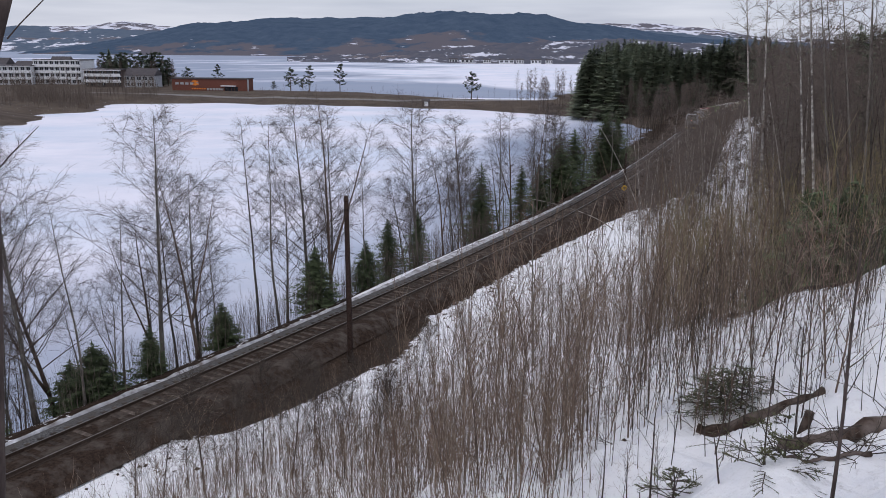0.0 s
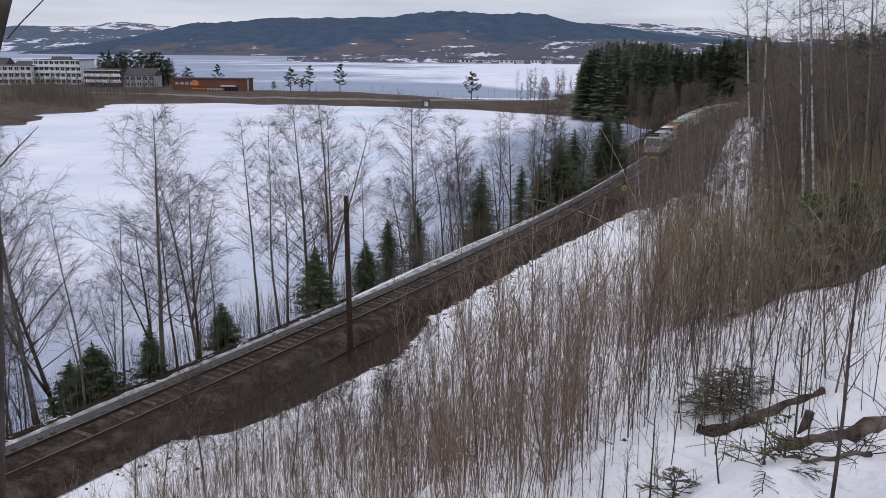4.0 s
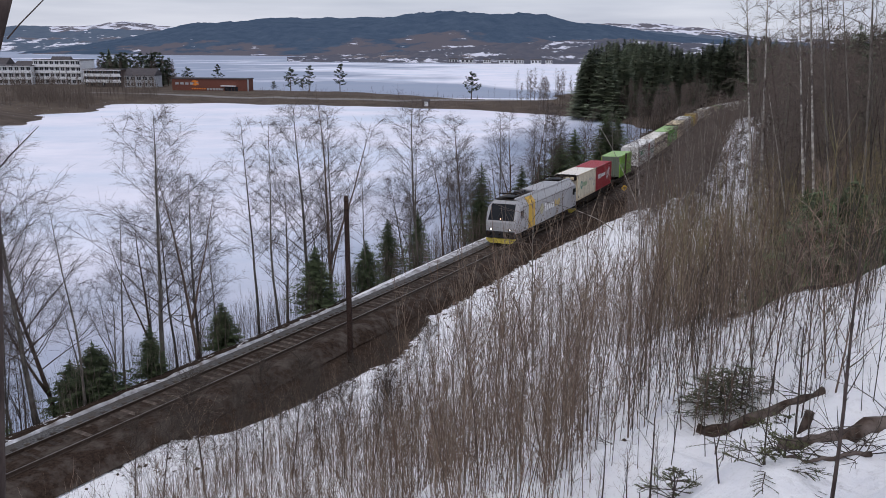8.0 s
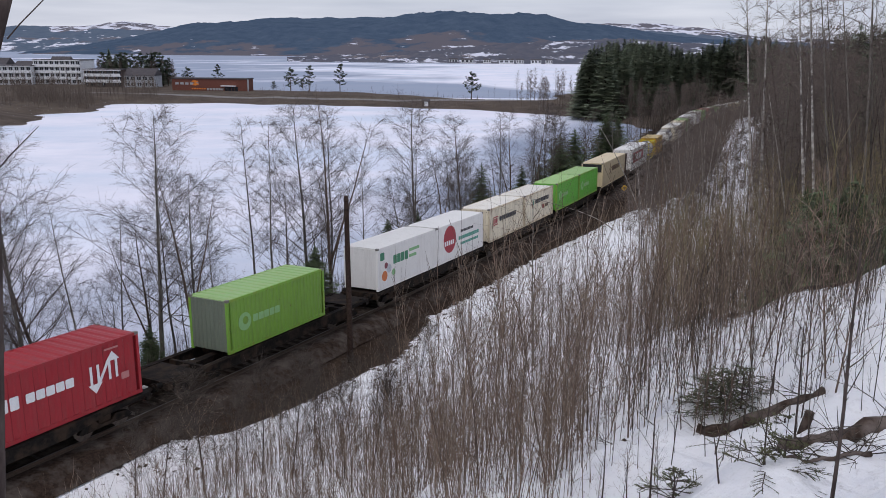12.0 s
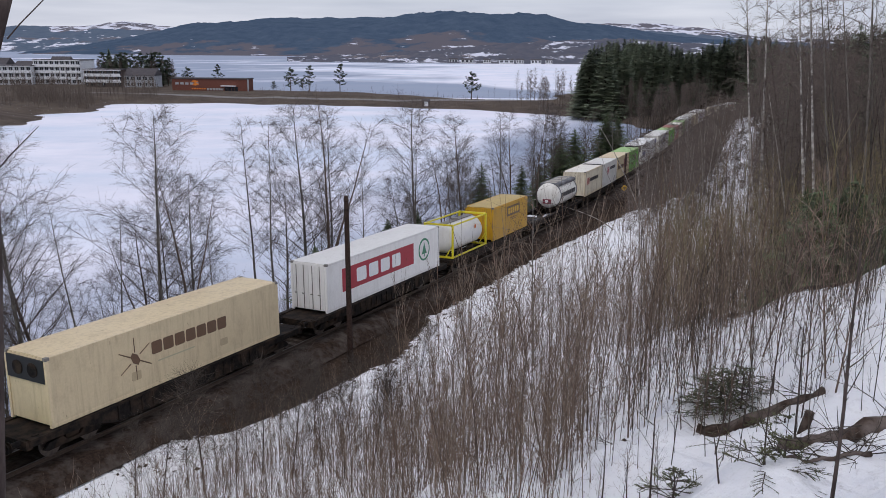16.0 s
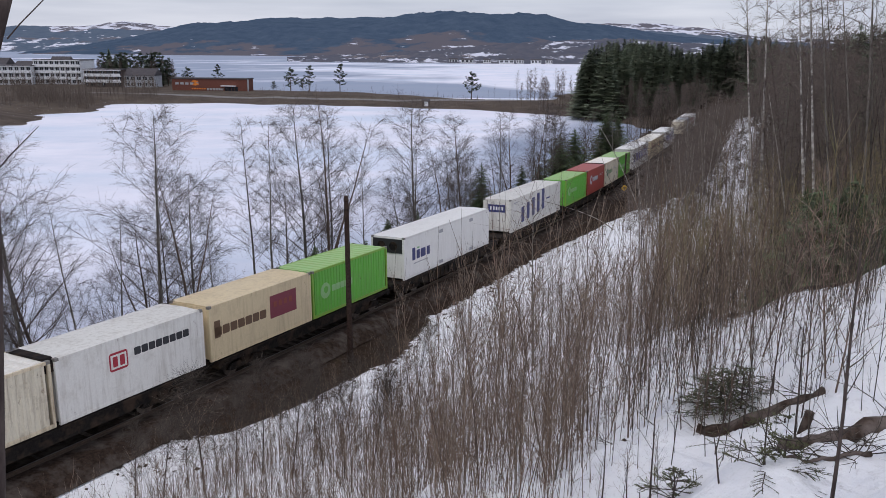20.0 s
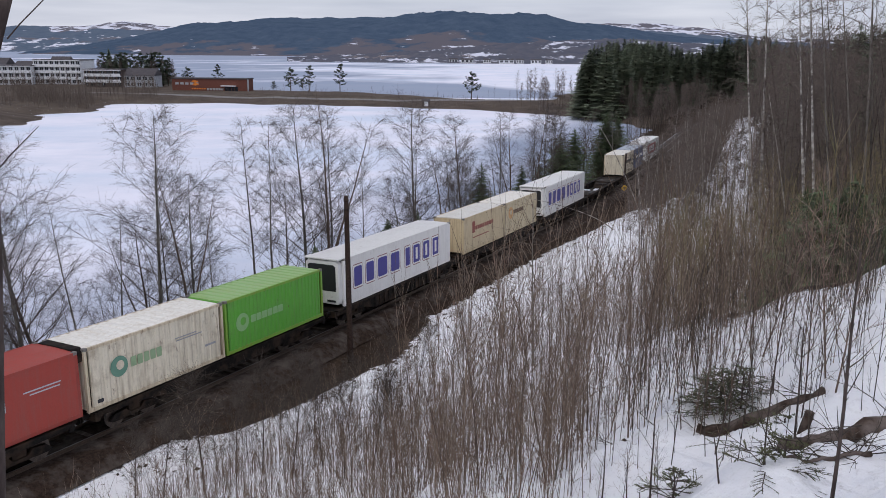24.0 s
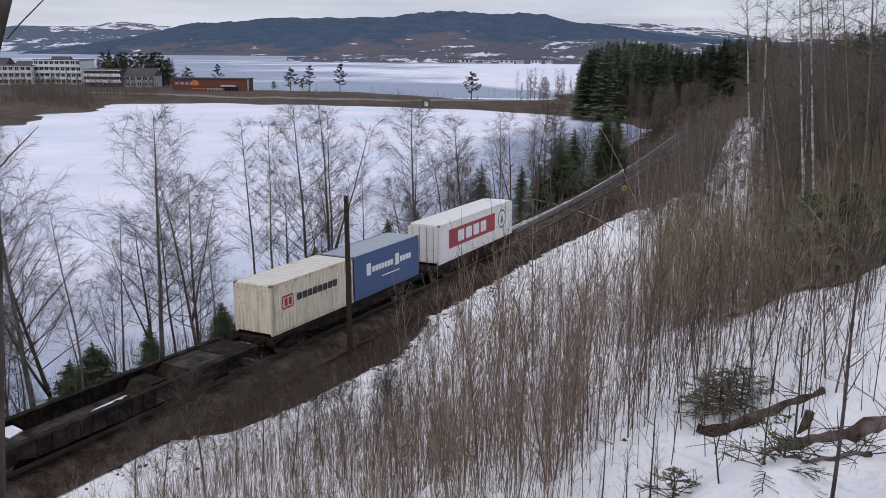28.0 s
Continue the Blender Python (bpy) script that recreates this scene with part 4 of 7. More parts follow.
    if unit == "full":      # tall nose-mounted cooler with a dark grille
        u = part("cooling_unit", Build().prism([(-hw + 0.2, z0 + 0.15), (hw - 0.2, z0 + 0.15), (hw - 0.08, z0 + 0.4), (hw - 0.12, z1 - 0.25), (hw - 0.3, z1 - 0.1), (-hw + 0.3, z1 - 0.1), (-hw + 0.12, z1 - 0.25), (-hw + 0.08, z0 + 0.4)], 0, 0.0, 0.42), M_CLEAN, t, "white cooling unit with dark grille", bevel=0.05)
        part("grille", Build().prism([(-0.98, z0 + 0.95), (0.98, z0 + 0.95), (0.98, z1 - 0.42), (0.82, z1 - 0.32), (-0.82, z1 - 0.32), (-0.98, z1 - 0.42)], 0, 0.42, 0.435), M_BLACK, u)
        part("louvre", Build().box(0.42, 0.45, -0.95, -0.35, z0 + 0.3, z0 + 0.42), M_BLACK, u)
        part("louvre", Build().box(0.42, 0.45, 0.35, 0.95, z0 + 0.3, z0 + 0.42), M_BLACK, u)
        part("wind_lip", Build().box(-0.2, 0.5, -hw + 0.06, hw - 0.06, z1 - 0.02, z1 + 0.05), M_CLEAN, u)
    if unit == "recess":    # cooler set back in a dark recess at the top of the front wall
        u = part("cooler_recess", Build().box(-0.06, 0.02, -hw + 0.14, hw - 0.14, z1 - 1.05, z1 - 0.12), M_BLACK, t, "dark cooler recess")
        part("fan_guard", Build().tube([(0.02, -0.45, z1 - 0.58), (0.05, -0.45, z1 - 0.58)], [0.3, 0.3], 16), M_STEEL_DARK, u)
        part("fan_guard", Build().tube([(0.02, 0.45, z1 - 0.58), (0.05, 0.45, z1 - 0.58)], [0.3, 0.3], 16), M_STEEL_DARK, u)
    if unit == "roof":      # low cooler sitting in a notch of the roof edge
        u = part("roof_cooler", Build().prism([(-hw + 0.1, z1 - 0.52), (hw - 0.1, z1 - 0.52), (hw - 0.1, z1 - 0.1), (hw - 0.3, z1 + 0.06), (-hw + 0.3, z1 + 0.06), (-hw + 0.1, z1 - 0.1)], 0, -0.1, 0.36), M_STEEL_DARK, t, "grey cooling unit", bevel=0.03)
        for k in range(4):
            part("vent_slot", Build().box(0.36, 0.38, -1.0 + k * 0.52, -0.6 + k * 0.52, z1 - 0.42, z1 - 0.14), M_CREAM, u)
    for x in (-0.09, -L + 0.09):
        for y in (-hw + 0.09, hw - 0.09):
            part("corner_casting", Build().box(x - 0.088, x + 0.094, y - 0.084, y + 0.094 if y > 0 else y + 0.084, z1 - 0.11, z1 + 0.012), M_CORNER, t)
    ride(t, front + L / 2, L * 0.8)
    # children were laid out from the front face; shift them to the middle
    for c in t.children:
        c.location.x += L / 2
    return t
# --- electric locomotive
def loco():
    t = thing("locomotive", "silver-grey electric locomotive with a yellow door panel and dark windscreen", "locomotive")
    H2 = 9.1  # half length of the body
    # stations: x back from the nose, half width low, half width high, z of the shoulder, z of the roof
    st = [(0.00, 1.18, 1.12, 1.86, 1.98), (0.07, 1.36, 1.22, 1.96, 2.10), (0.45, 1.46, 1.18, 2.60, 2.80), (0.86, 1.485, 1.12, 3.14, 3.56), (1.10, 1.49, 1.08, 3.22, 3.72), (2.2, 1.49, 1.06, 3.22, 3.78)]
    stn = [(H2 - x, a, b, c, d) for x, a, b, c, d in st] + [(-(H2 - x), a, b, c, d) for x, a, b, c, d in reversed(st)]
    b = Build()
    for x, a, bw, c, d in stn:
        for y, z in ((-a, 1.02), (-a, c), (-bw, d), (bw, d), (a, c), (a, 1.02)):
            b.v.append((x, y, z))
    n = len(stn)
    for i in range(n - 1):
        for j in range(6):
            b.f.append((i * 6 + j, i * 6 + (j + 1) % 6, (i + 1) * 6 + (j + 1) % 6, (i + 1) * 6 + j))
    b.f.append(tuple(range(6)))
    b.f.append(tuple((n - 1) * 6 + j for j in reversed(range(6))))
    part("body", b, M_SILVER, t, bevel=0.04)
    # roof: dark sunk decks with the electrical gear fore and aft, a smooth grey cover between them
    for x0, x1 in ((2.3, 7.85), (-7.85, -4.4)):
        part("roof_deck", Build().box(x0, x1, -1.03, 0.80, 3.78, 3.82), M_STEEL_DARK, t, "dark sunk roof deck")
        part("deck_kerb", Build().prism([(0.80, 3.78), (1.05, 3.78), (1.0, 3.93), (0.80, 3.96)], 0, x0, x1), M_SILVER, t)
    part("roof_cover", Build().prism([(-1.0, 3.78), (1.05, 3.78), (1.0, 3.92), (0.7, 3.99), (-0.62, 3.99), (-0.7, 3.86), (-1.0, 3.86)], 0, -4.4, 2.3), M_SILVER, t, "smooth grey roof cover", bevel=0.03)
    for x in (2.9, 3.5, 4.1, -4.9):
        part("switch_box", Build().prism([(-0.7, 3.82), (0.1, 3.82), (0.0, 4.04), (-0.6, 4.04)], 0, x - 0.2, x + 0.2), M_BLACK, t, bevel=0.02)
    for y in (-1, 1):
        part("side_seam", Build().box(-H2 + 1.6, H2 - 1.6, y * 1.494 - 0.004, y * 1.494 + 0.004, 3.12, 3.15), M_BLACK, t)
    for e in (-1, 1):
        pan = part("pantograph", Build().box(e * 6.6 - 0.9, e * 6.6 + 0.9, -0.55, 0.55, 3.95, 4.0), M_BLACK, t, "folded dark pantograph")
        for y in (-0.45, 0.45):
            part("arm", Build().tube([(e * 6.6 - 1.1, y, 4.05), (e * 6.6 + 0.1, y * 0.7, 4.2), (e * 6.6 + 0.9, y * 0.9, 4.26)], [0.05] * 3, 6), M_STEEL_DARK, pan)
            part("insulator", Build().tube([(e * 6.6, y, 3.83), (e * 6.6, y, 3.97)], [0.07, 0.05], 8), M_RAIL, pan)
        for k in (-0.12, 0.12):
            part("collector_bar", Build().tube([(e * 6.6 + 0.85 + k, -0.85, 4.2), (e * 6.6 + 0.85 + k, -0.55, 4.3), (e * 6.6 + 0.85 + k, 0.55, 4.3), (e * 6.6 + 0.85 + k, 0.85, 4.2)], [0.04] * 4, 6), M_STEEL_DARK, pan)
    part("bus_bar", Build().tube([(-5.4, -0.85, 4.12), (5.4, -0.85, 4.12)], [0.035, 0.035], 6), M_STEEL_DARK, t)
    for x in (-4.8, -2.4, 0.0, 2.4, 4.8):
        part("insulator", Build().tube([(x, -0.85, 3.82), (x, -0.85, 4.12)], [0.07, 0.05], 8), M_RAIL, t)
    # both cabs
    for e in (1, -1):
        def fx(x):
            return e * (H2 - x)
        quad = [(0.10, -1.19, 2.12), (0.10, 1.19, 2.12), (0.84, 1.09, 3.46), (0.84, -1.09, 3.46)]
        b = Build()
        b.poly([(fx(x) + e * 0.045, y, z + 0.025) for x, y, z in quad]).poly([(fx(x) - e * 0.02, y, z - 0.01) for x, y, z in reversed(quad)])
        for i in range(4):
            j = (i + 1) % 4
            b.f.append((i, j, 4 + (3 - j), 4 + (3 - i)))
        ws = part("windscreen", b, M_GLASS, t, "dark slanting windscreen")
        part("wiper", Build().tube([(fx(0.14) + e * 0.07, -0.35, 2.25), (fx(0.50) + e * 0.07, -0.1, 2.9)], [0.015, 0.012], 5), M_BLACK, ws)
        for y in (-0.86, 0.86):
            hl = part("headlight", Build().box(min(fx(0.02), fx(-0.03)), max(fx(0.02), fx(-0.03)), y - 0.18, y + 0.18, 1.30, 1.44), M_BLACK, t)
            part("lens", Build().tube([(fx(-0.03), y, 1.37), (fx(-0.045), y, 1.37)], [0.062, 0.062], 12), M_LAMP if e > 0 else M_GLASS, hl, "lit lamp" if e > 0 else "")
        top = part("upper_headlight", Build().box(min(fx(0.25), fx(0.05)), max(fx(0.25), fx(0.05)), -0.10, 0.10, 2.2, 2.34), M_BLACK, t)
        part("lens", Build().tube([(fx(0.05), 0, 2.27), (fx(0.03), 0, 2.27)], [0.05, 0.05], 10), M_LAMP_RED if e > 0 else M_GLASS, top, "reddish lamp")
        part("bumper", Build().box(min(fx(0.2), fx(-0.08)), max(fx(0.2), fx(-0.08)), -1.32, 1.32, 0.62, 1.20), M_BLACK, t, bevel=0.04)
        part("snow_plough", Build().prism([(-1.0, 0.15), (1.0, 0.15), (1.32, 0.42), (1.34, 0.56), (-1.34, 0.56), (-1.32, 0.42)], 0, min(fx(0.3), fx(-0.05)), max(fx(0.3), fx(-0.05))), M_PLOUGH, t, "yellow snow plough")
        for y in (-0.875, 0.875):
            link("buffer", WP["buffer"], t, pose(fx(0.02), y, 1.03, 0, 0, 0 if e > 0 else 180))
        part("coupler", Build().tube([(fx(0), 0, 1.0), (fx(-0.35), 0, 0.95)], [0.07, 0.05], 8), M_STEEL_DARK, t)
        for y in (-1, 1):
            win = part("side_window", Build().box(min(fx(1.15), fx(1.75)), max(fx(1.15), fx(1.75)), y * 1.487 - 0.012, y * 1.487 + 0.012, 2.2, 2.9), M_BLACK, t)
            part("pane", Build().box(min(fx(1.22), fx(1.68)), max(fx(1.22), fx(1.68)), y * 1.503 - 0.003, y * 1.503 + 0.003, 2.27, 2.83), M_GLASS, win)
            part("hand_rail", Build().tube([(fx(2.15), y * 1.54, 1.2), (fx(2.15), y * 1.54, 2.6)], [0.018, 0.018], 6), M_CORNER, t)
            part("mirror", Build().box(min(fx(1.04), fx(1.1)), max(fx(1.04), fx(1.1)), y * 1.5 - 0.02, y * 1.5 + 0.08, 2.5, 2.9), M_BLACK, t)
        bg = thing_part("bogie", t, pose(fx(4.0), 0, 0))
        part("bogie_frame", bogie_build(), M_STEEL_DARK, bg)
        for x in (-1.3, 1.3):
            for y in (-0.75, 0.75):
                link("wheel", tidy(Build().tube([(0, -0.07, 0), (0, -0.04, 0), (0, 0.07, 0)], [0.64, 0.61, 0.61], 24).mesh("wheel", M_WHEEL)), bg, pose(x, y, 0.61, 0, 0, 0 if y < 0 else 180))
    part("underframe", Build().box(-H2 + 0.3, H2 - 0.3, -1.25, 1.25, 0.86, 1.03), M_STEEL_DARK, t)
    part("battery_box", Build().box(-1.9, 1.9, -1.3, 1.3, 0.3, 0.88), M_STEEL_DARK, t)
    for y in (-1, 1):
        yy = 1.492 if y > 0 else -1.498
        part("yellow_panel", Build().box(4.35, 6.1, yy, yy + 0.006, 1.06, 3.21), M_INK["yellow"], t, "yellow painted door panel")
        part("yellow_shoulder", Build().prism([(1.5, 3.24), (1.08, 3.79), (1.09, 3.81), (1.51, 3.26)] if y > 0 else [(-1.5, 3.24), (-1.08, 3.79), (-1.09, 3.81), (-1.51, 3.26)], 0, 4.35, 6.1), M_INK["yellow"], t)
        for x in (-7.9, -4.2, 2.6, 7.0):
            part("service_hatch", Build().box(x - 0.14, x + 0.14, yy - 0.001, yy + 0.007, 1.15, 1.3), M_BLACK, t)
    # operator's lettering, as plain bars
    for i in range(5):
        w = 0.44
        part("marking", Build().box(1.6 - i * 0.56 - w, 1.6 - i * 0.56, 1.493, 1.5, 1.95, 2.68 if i == 0 else 2.47), M_INK["white"], t)
    for i in range(3):
        part("marking", Build().box(-1.35 - i * 0.56 - 0.44, -1.35 - i * 0.56, 1.493, 1.5, 1.95, 2.6 if i != 1 else 2.45), M_INK["fadedyellow"], t)
    part("round_marking", Build().tube([(2.45, 1.493, 2.3), (2.45, 1.5, 2.3)], [0.5, 0.5], 20), M_INK["faded"], t)
    ride(t, -0.25 + H2 + 0.1, 10.4)
    return t


def thing_part(name, parent, m):
    ob = new(name)
    ob.parent = parent
    ob.matrix_basis = m
    return ob


def bogie_build():
    b = Build()
    for y in (-1.08, 1.08):
        b.prism([(-1.9, 0.5), (-1.5, 0.85), (-0.7, 0.9), (-0.4, 0.6), (0.4, 0.6), (0.7, 0.9), (1.5, 0.85), (1.9, 0.5), (1.6, 0.38), (0.9, 0.4), (-0.9, 0.4), (-1.6, 0.38)], 1, y - 0.1, y + 0.1)
    b.box(-0.4, 0.4, -1.0, 1.0, 0.55, 0.85)
    return b


M_LAMP = glow("lamp_white", (1.0, 0.93, 0.85), 7.0)
M_LAMP_RED = glow("lamp_red", (1.0, 0.35, 0.25), 6.0)
M_PLOUGH = paint("plough_yellow", (0.60, 0.48, 0.08), (0.2, 0.16, 0.08), 0.5)
loco()
# --- the wagons and what they carry, from the front
ZM = 1.25 + 1.45
SY = 1.262
for fr, re in ((18.45, 35.5), (35.5, 52.7), (52.7, 69.8), (69.8, 86.9), (86.9, 104.1)):
    wagon(fr, re)
for fr, re in ((104.1, 121.6), (121.6, 138.8)):
    wagon(fr, re, True)
wagon(138.8, 155.4)
wagon(155.4, 172.7, True, True)
for fr, re in ((172.7, 189.5), (189.5, 206.0)):
    wagon(fr, re)
for fr, re in ((206.0, 223.4), (223.4, 240.7)):
    wagon(fr, re, True)
for fr, re in ((240.7, 257.4), (257.4, 274.0)):
    wagon(fr, re)
wagon(274.0, 290.6, True)
wagon(290.6, 308.2)
wagon(308.2, 325.2, True)
wagon(325.2, 342.9, True, True)
wagon(342.9, 360.2)
wagon(360.2, 377.4, True)

SB = 7.82


def circle_logo(t, L, x, z, r, ink, hole):
    disc(t, SY, L / 2 - x, z, r, ink)
    part("round_marking", Build().tube([(L / 2 - x - r * 0.12, SY + 0.006, z + r * 0.1), (L / 2 - x - r * 0.12, SY + 0.009, z + r * 0.1)], [r * 0.45, r * 0.45], 16), hole, t)


def box_logo(t, L, x, z, w, h, ink, ground_mat):
    """A framed emblem with two bars in it."""
    marks(t, SY, L / 2, z, [(x, 0, w, h, ink)])
    part("emblem_field", Build().box(L / 2 - x - w * 0.42, L / 2 - x + w * 0.42, SY + 0.006, SY + 0.009, z - h * 0.38, z + h * 0.38), ground_mat, t)
    marks(t, SY + 0.009, L / 2, z, [(x - w * 0.19, 0, w * 0.26, h * 0.56, ink), (x + w * 0.19, 0, w * 0.26, h * 0.56, ink)])


def ivory_green(front):
    t = container(front, SB, 2.72, M_IVORY, "ivory refrigerated container with a round green emblem", ribs=0.45, unit="roof", rail=M_EDGE_IVORY, category="refrigerated container", roof=M_ROOFWHITE)
    circle_logo(t, SB, 1.65, ZM + 0.05, 0.45, "fadedteal", M_IVORY)
    marks(t, SY, SB / 2, ZM + 0.05, word(2.4, 0, 5, 0.44, "fadedlime"))
    marks(t, SY, SB / 2, ZM + 0.05, [(5.4, 0.3, 1.3, 0.05, "grey"), (5.6, 0.18, 1.6, 0.05, "grey")])
    marks(t, SY, SB / 2, ZM - 1.1, [(0.6, 0, 0.3, 0.16, "black"), (6.9, 0.6, 0.7, 0.1, "grey")])
    return t


def lime(front, label, mat=None, n=5):
    t = container(front, SB, 2.72, mat or M_LIME, label, ribs=0.28, roof=M_ROOFLIME, rail=M_EDGE_LIME, end=M_ENDGREY if mat is M_GREEN else None)
    circle_logo(t, SB, 1.2, ZM - 0.05, 0.46, "faintgreen", mat or M_LIME)
    marks(t, SY, SB / 2, ZM - 0.05, word(2.0, 0, n, 0.5, "faintgreen", 0.85, 0.55))
    return t


def framed_ivory(front, L, label, ribs=0.3, big=True):
    t = container(front, L, 2.72, M_IVORY, label, ribs=ribs, roof=M_ROOFWHITE, rail=M_EDGE_IVORY)
    box_logo(t, L, 1.35, ZM + 0.15, 0.95, 0.72, "red", M_IVORY)
    marks(t, SY, L / 2, ZM + 0.2, word(2.35, 0, 8, 0.52, "black", 0.9, 0.55))
    return t


ivory_green(18.85)
t = container(26.8, SB, 2.72, M_RED, "red ribbed swap-body container with white lettering bars", ribs=0.5)
marks(t, SY, SB / 2, ZM + 0.1, word(1.1, 0, 3, 0.52, "white", 0.86, 0.7) + word(2.65, 0, 5, 0.52, "white", 0.82, 0.36))
for x0, up in ((5.35, -1), (6.25, 1)):
    # pairs of opposed arrows
    for k in (0.0, 0.34):
        part("arrow_shaft", Build().box(SB / 2 - x0 - k - 0.06, SB / 2 - x0 - k + 0.06, SY, SY + 0.006, ZM - 0.35, ZM + 0.45), M_INK["white"], t)
    c = SB / 2 - x0 - 0.17
    part("arrow_head", Build().prism([(c - 0.34, ZM + 0.05 + up * 0.38), (c + 0.34, ZM + 0.05 + up * 0.38), (c, ZM + 0.05 + up * 0.78)], 1, SY, SY + 0.008), M_INK["white"], t)
part("arrow_link", Build().prism([(SB / 2 - 5.6, ZM - 0.4), (SB / 2 - 5.75, ZM - 0.4), (SB / 2 - 6.3, ZM + 0.5), (SB / 2 - 6.15, ZM + 0.5)], 1, SY, SY + 0.007), M_INK["white"], t)
marks(t, SY, SB / 2, ZM, [(7.0, -0.4, 0.4, 0.3, "faintwhite"), (6.4, 0.95, 0.7, 0.08, "faintwhite")])
lime(40.0, "weathered dull green ribbed container with grey end", M_GREEN)
t = container(53.45, SB, 2.72, M_CLEAN, "white container with green lettering bars and painted fruit")
marks(t, SY, SB / 2, ZM + 0.25, [(0.55, 0.45, 0.5, 0.5, "green")] + word(2.1, 0, 4, 0.78, "green", 0.62, 0.5) + [(4.6, 0.25, 1.4, 0.2, "lime"), (4.4, -0.15, 1.0, 0.2, "lime")])
for x, z, r, ink in ((0.8, -0.6, 0.33, "orange"), (1.35, -0.2, 0.28, "palegrey"), (1.0, 0.05, 0.2, "darkred"), (1.9, -0.55, 0.22, "lime")):
    disc(t, SY, SB / 2 - x, ZM + z, r, ink)
t = container(61.35, SB, 2.72, M_CLEAN, "white container with a large red disc and green lettering bars")
disc(t, SY, SB / 2 - 2.0, ZM + 0.15, 1.0, "red")
marks(t, SY + 0.006, SB / 2, ZM - 0.1, word(1.25, 0, 5, 0.34, "white", 0.95))
marks(t, SY, SB / 2, ZM, word(3.9, 0.45, 9, 0.26, "black", 0.95, 0.5) + word(3.6, -0.05, 10, 0.36, "teal", 1.0, 0.6) + word(3.9, -0.5, 11, 0.26, "teal", 1.1, 0.6))
framed_ivory(70.4, SB, "dirty ivory ribbed container with a red framed emblem", ribs=0.3)
t = container(78.45, SB, 2.72, M_IVORY, "dirty rust-stained ivory ribbed container with dark lettering bars", ribs=0.45, roof=M_ROOFWHITE, rail=M_EDGE_IVORY)
marks(t, SY, SB / 2, ZM + 0.35, [(2.0, 0, 0.13, 0.7, "teal"), (2.25, 0.1, 0.13, 0.55, "teal")] + word(2.9, 0.05, 8, 0.52, "black", 0.92, 0.55))
marks(t, SY, SB / 2, ZM - 0.3, [(4.9, 0, 0.6, 0.4, "rust"), (5.9, 0, 0.9, 0.3, "brown")])
lime(87.45, "bright green ribbed container with a pale round emblem")
lime(95.45, "bright green ribbed container joined to its twin")
t = container(105.75, 13.6, 2.85, M_BEIGE, "long beige refrigerated trailer body with a dark front recess", unit="recess", category="refrigerated container")
marks(t, SY, 6.8, ZM + 0.2, word(5.4, 0.1, 7, 0.78, "brown", 0.86, 0.5) + [(4.2, -0.85, 0.5, 0.4, "tanpatch"), (9.5, -0.85, 0.5, 0.35, "tanpatch"), (6.5, -0.55, 2.2, 0.06, "faded")])
part("emblem", Build().prism([(2.6 + 0.26 * math.cos(a * 1.0472), ZM + 0.1 + 0.3 * math.sin(a * 1.0472 + 0.5)) for a in range(6)], 1, SY, SY + 0.006), M_INK["brown"], t)
for a in range(6):
    c, w = math.cos(a * 1.0472 + 0.5), math.sin(a * 1.0472 + 0.5)
    part("emblem_ray", Build().tube([(2.6 + 0.3 * c, SY, ZM + 0.1 + 0.3 * w), (2.6 + 0.95 * c, SY, ZM + 0.1 + 0.95 * w)], [0.03, 0.02], 4), M_INK["brown"], t)


def red_band(front, label):
    t = container(front, 13.6, 2.85, M_CLEAN, label, doors=True, category="refrigerated container")
    part("red_field", Build().box(6.8 - 9.95, 6.8 - 1.55, SY, SY + 0.005, ZM - 0.55, ZM + 0.85), M_INK["red"], t, "red painted field")
    marks(t, SY + 0.005, 6.8, ZM + 0.15, word(3.6, 0, 4, 0.85, "white", 1.6, 1.25))
    disc(t, SY, 6.8 - 11.4, ZM + 0.15, 0.78, "green")
    part("round_marking", Build().tube([(-4.6, SY + 0.006, ZM + 0.15), (-4.6, SY + 0.01, ZM + 0.15)], [0.64, 0.64], 24), M_CLEAN, t)
    part("emblem_tree", Build().prism([(-4.6 + a, ZM + 0.15 + b) for a, b in ((-0.36, -0.3), (-0.06, -0.3), (-0.06, -0.5), (0.06, -0.5), (0.06, -0.3), (0.36, -0.3), (0.2, -0.02), (0.0, 0.5), (-0.2, -0.02))], 1, SY + 0.01, SY + 0.014), M_INK["green"], t)
    return t


red_band(123.6, "long white trailer body with a red field and green round emblem")


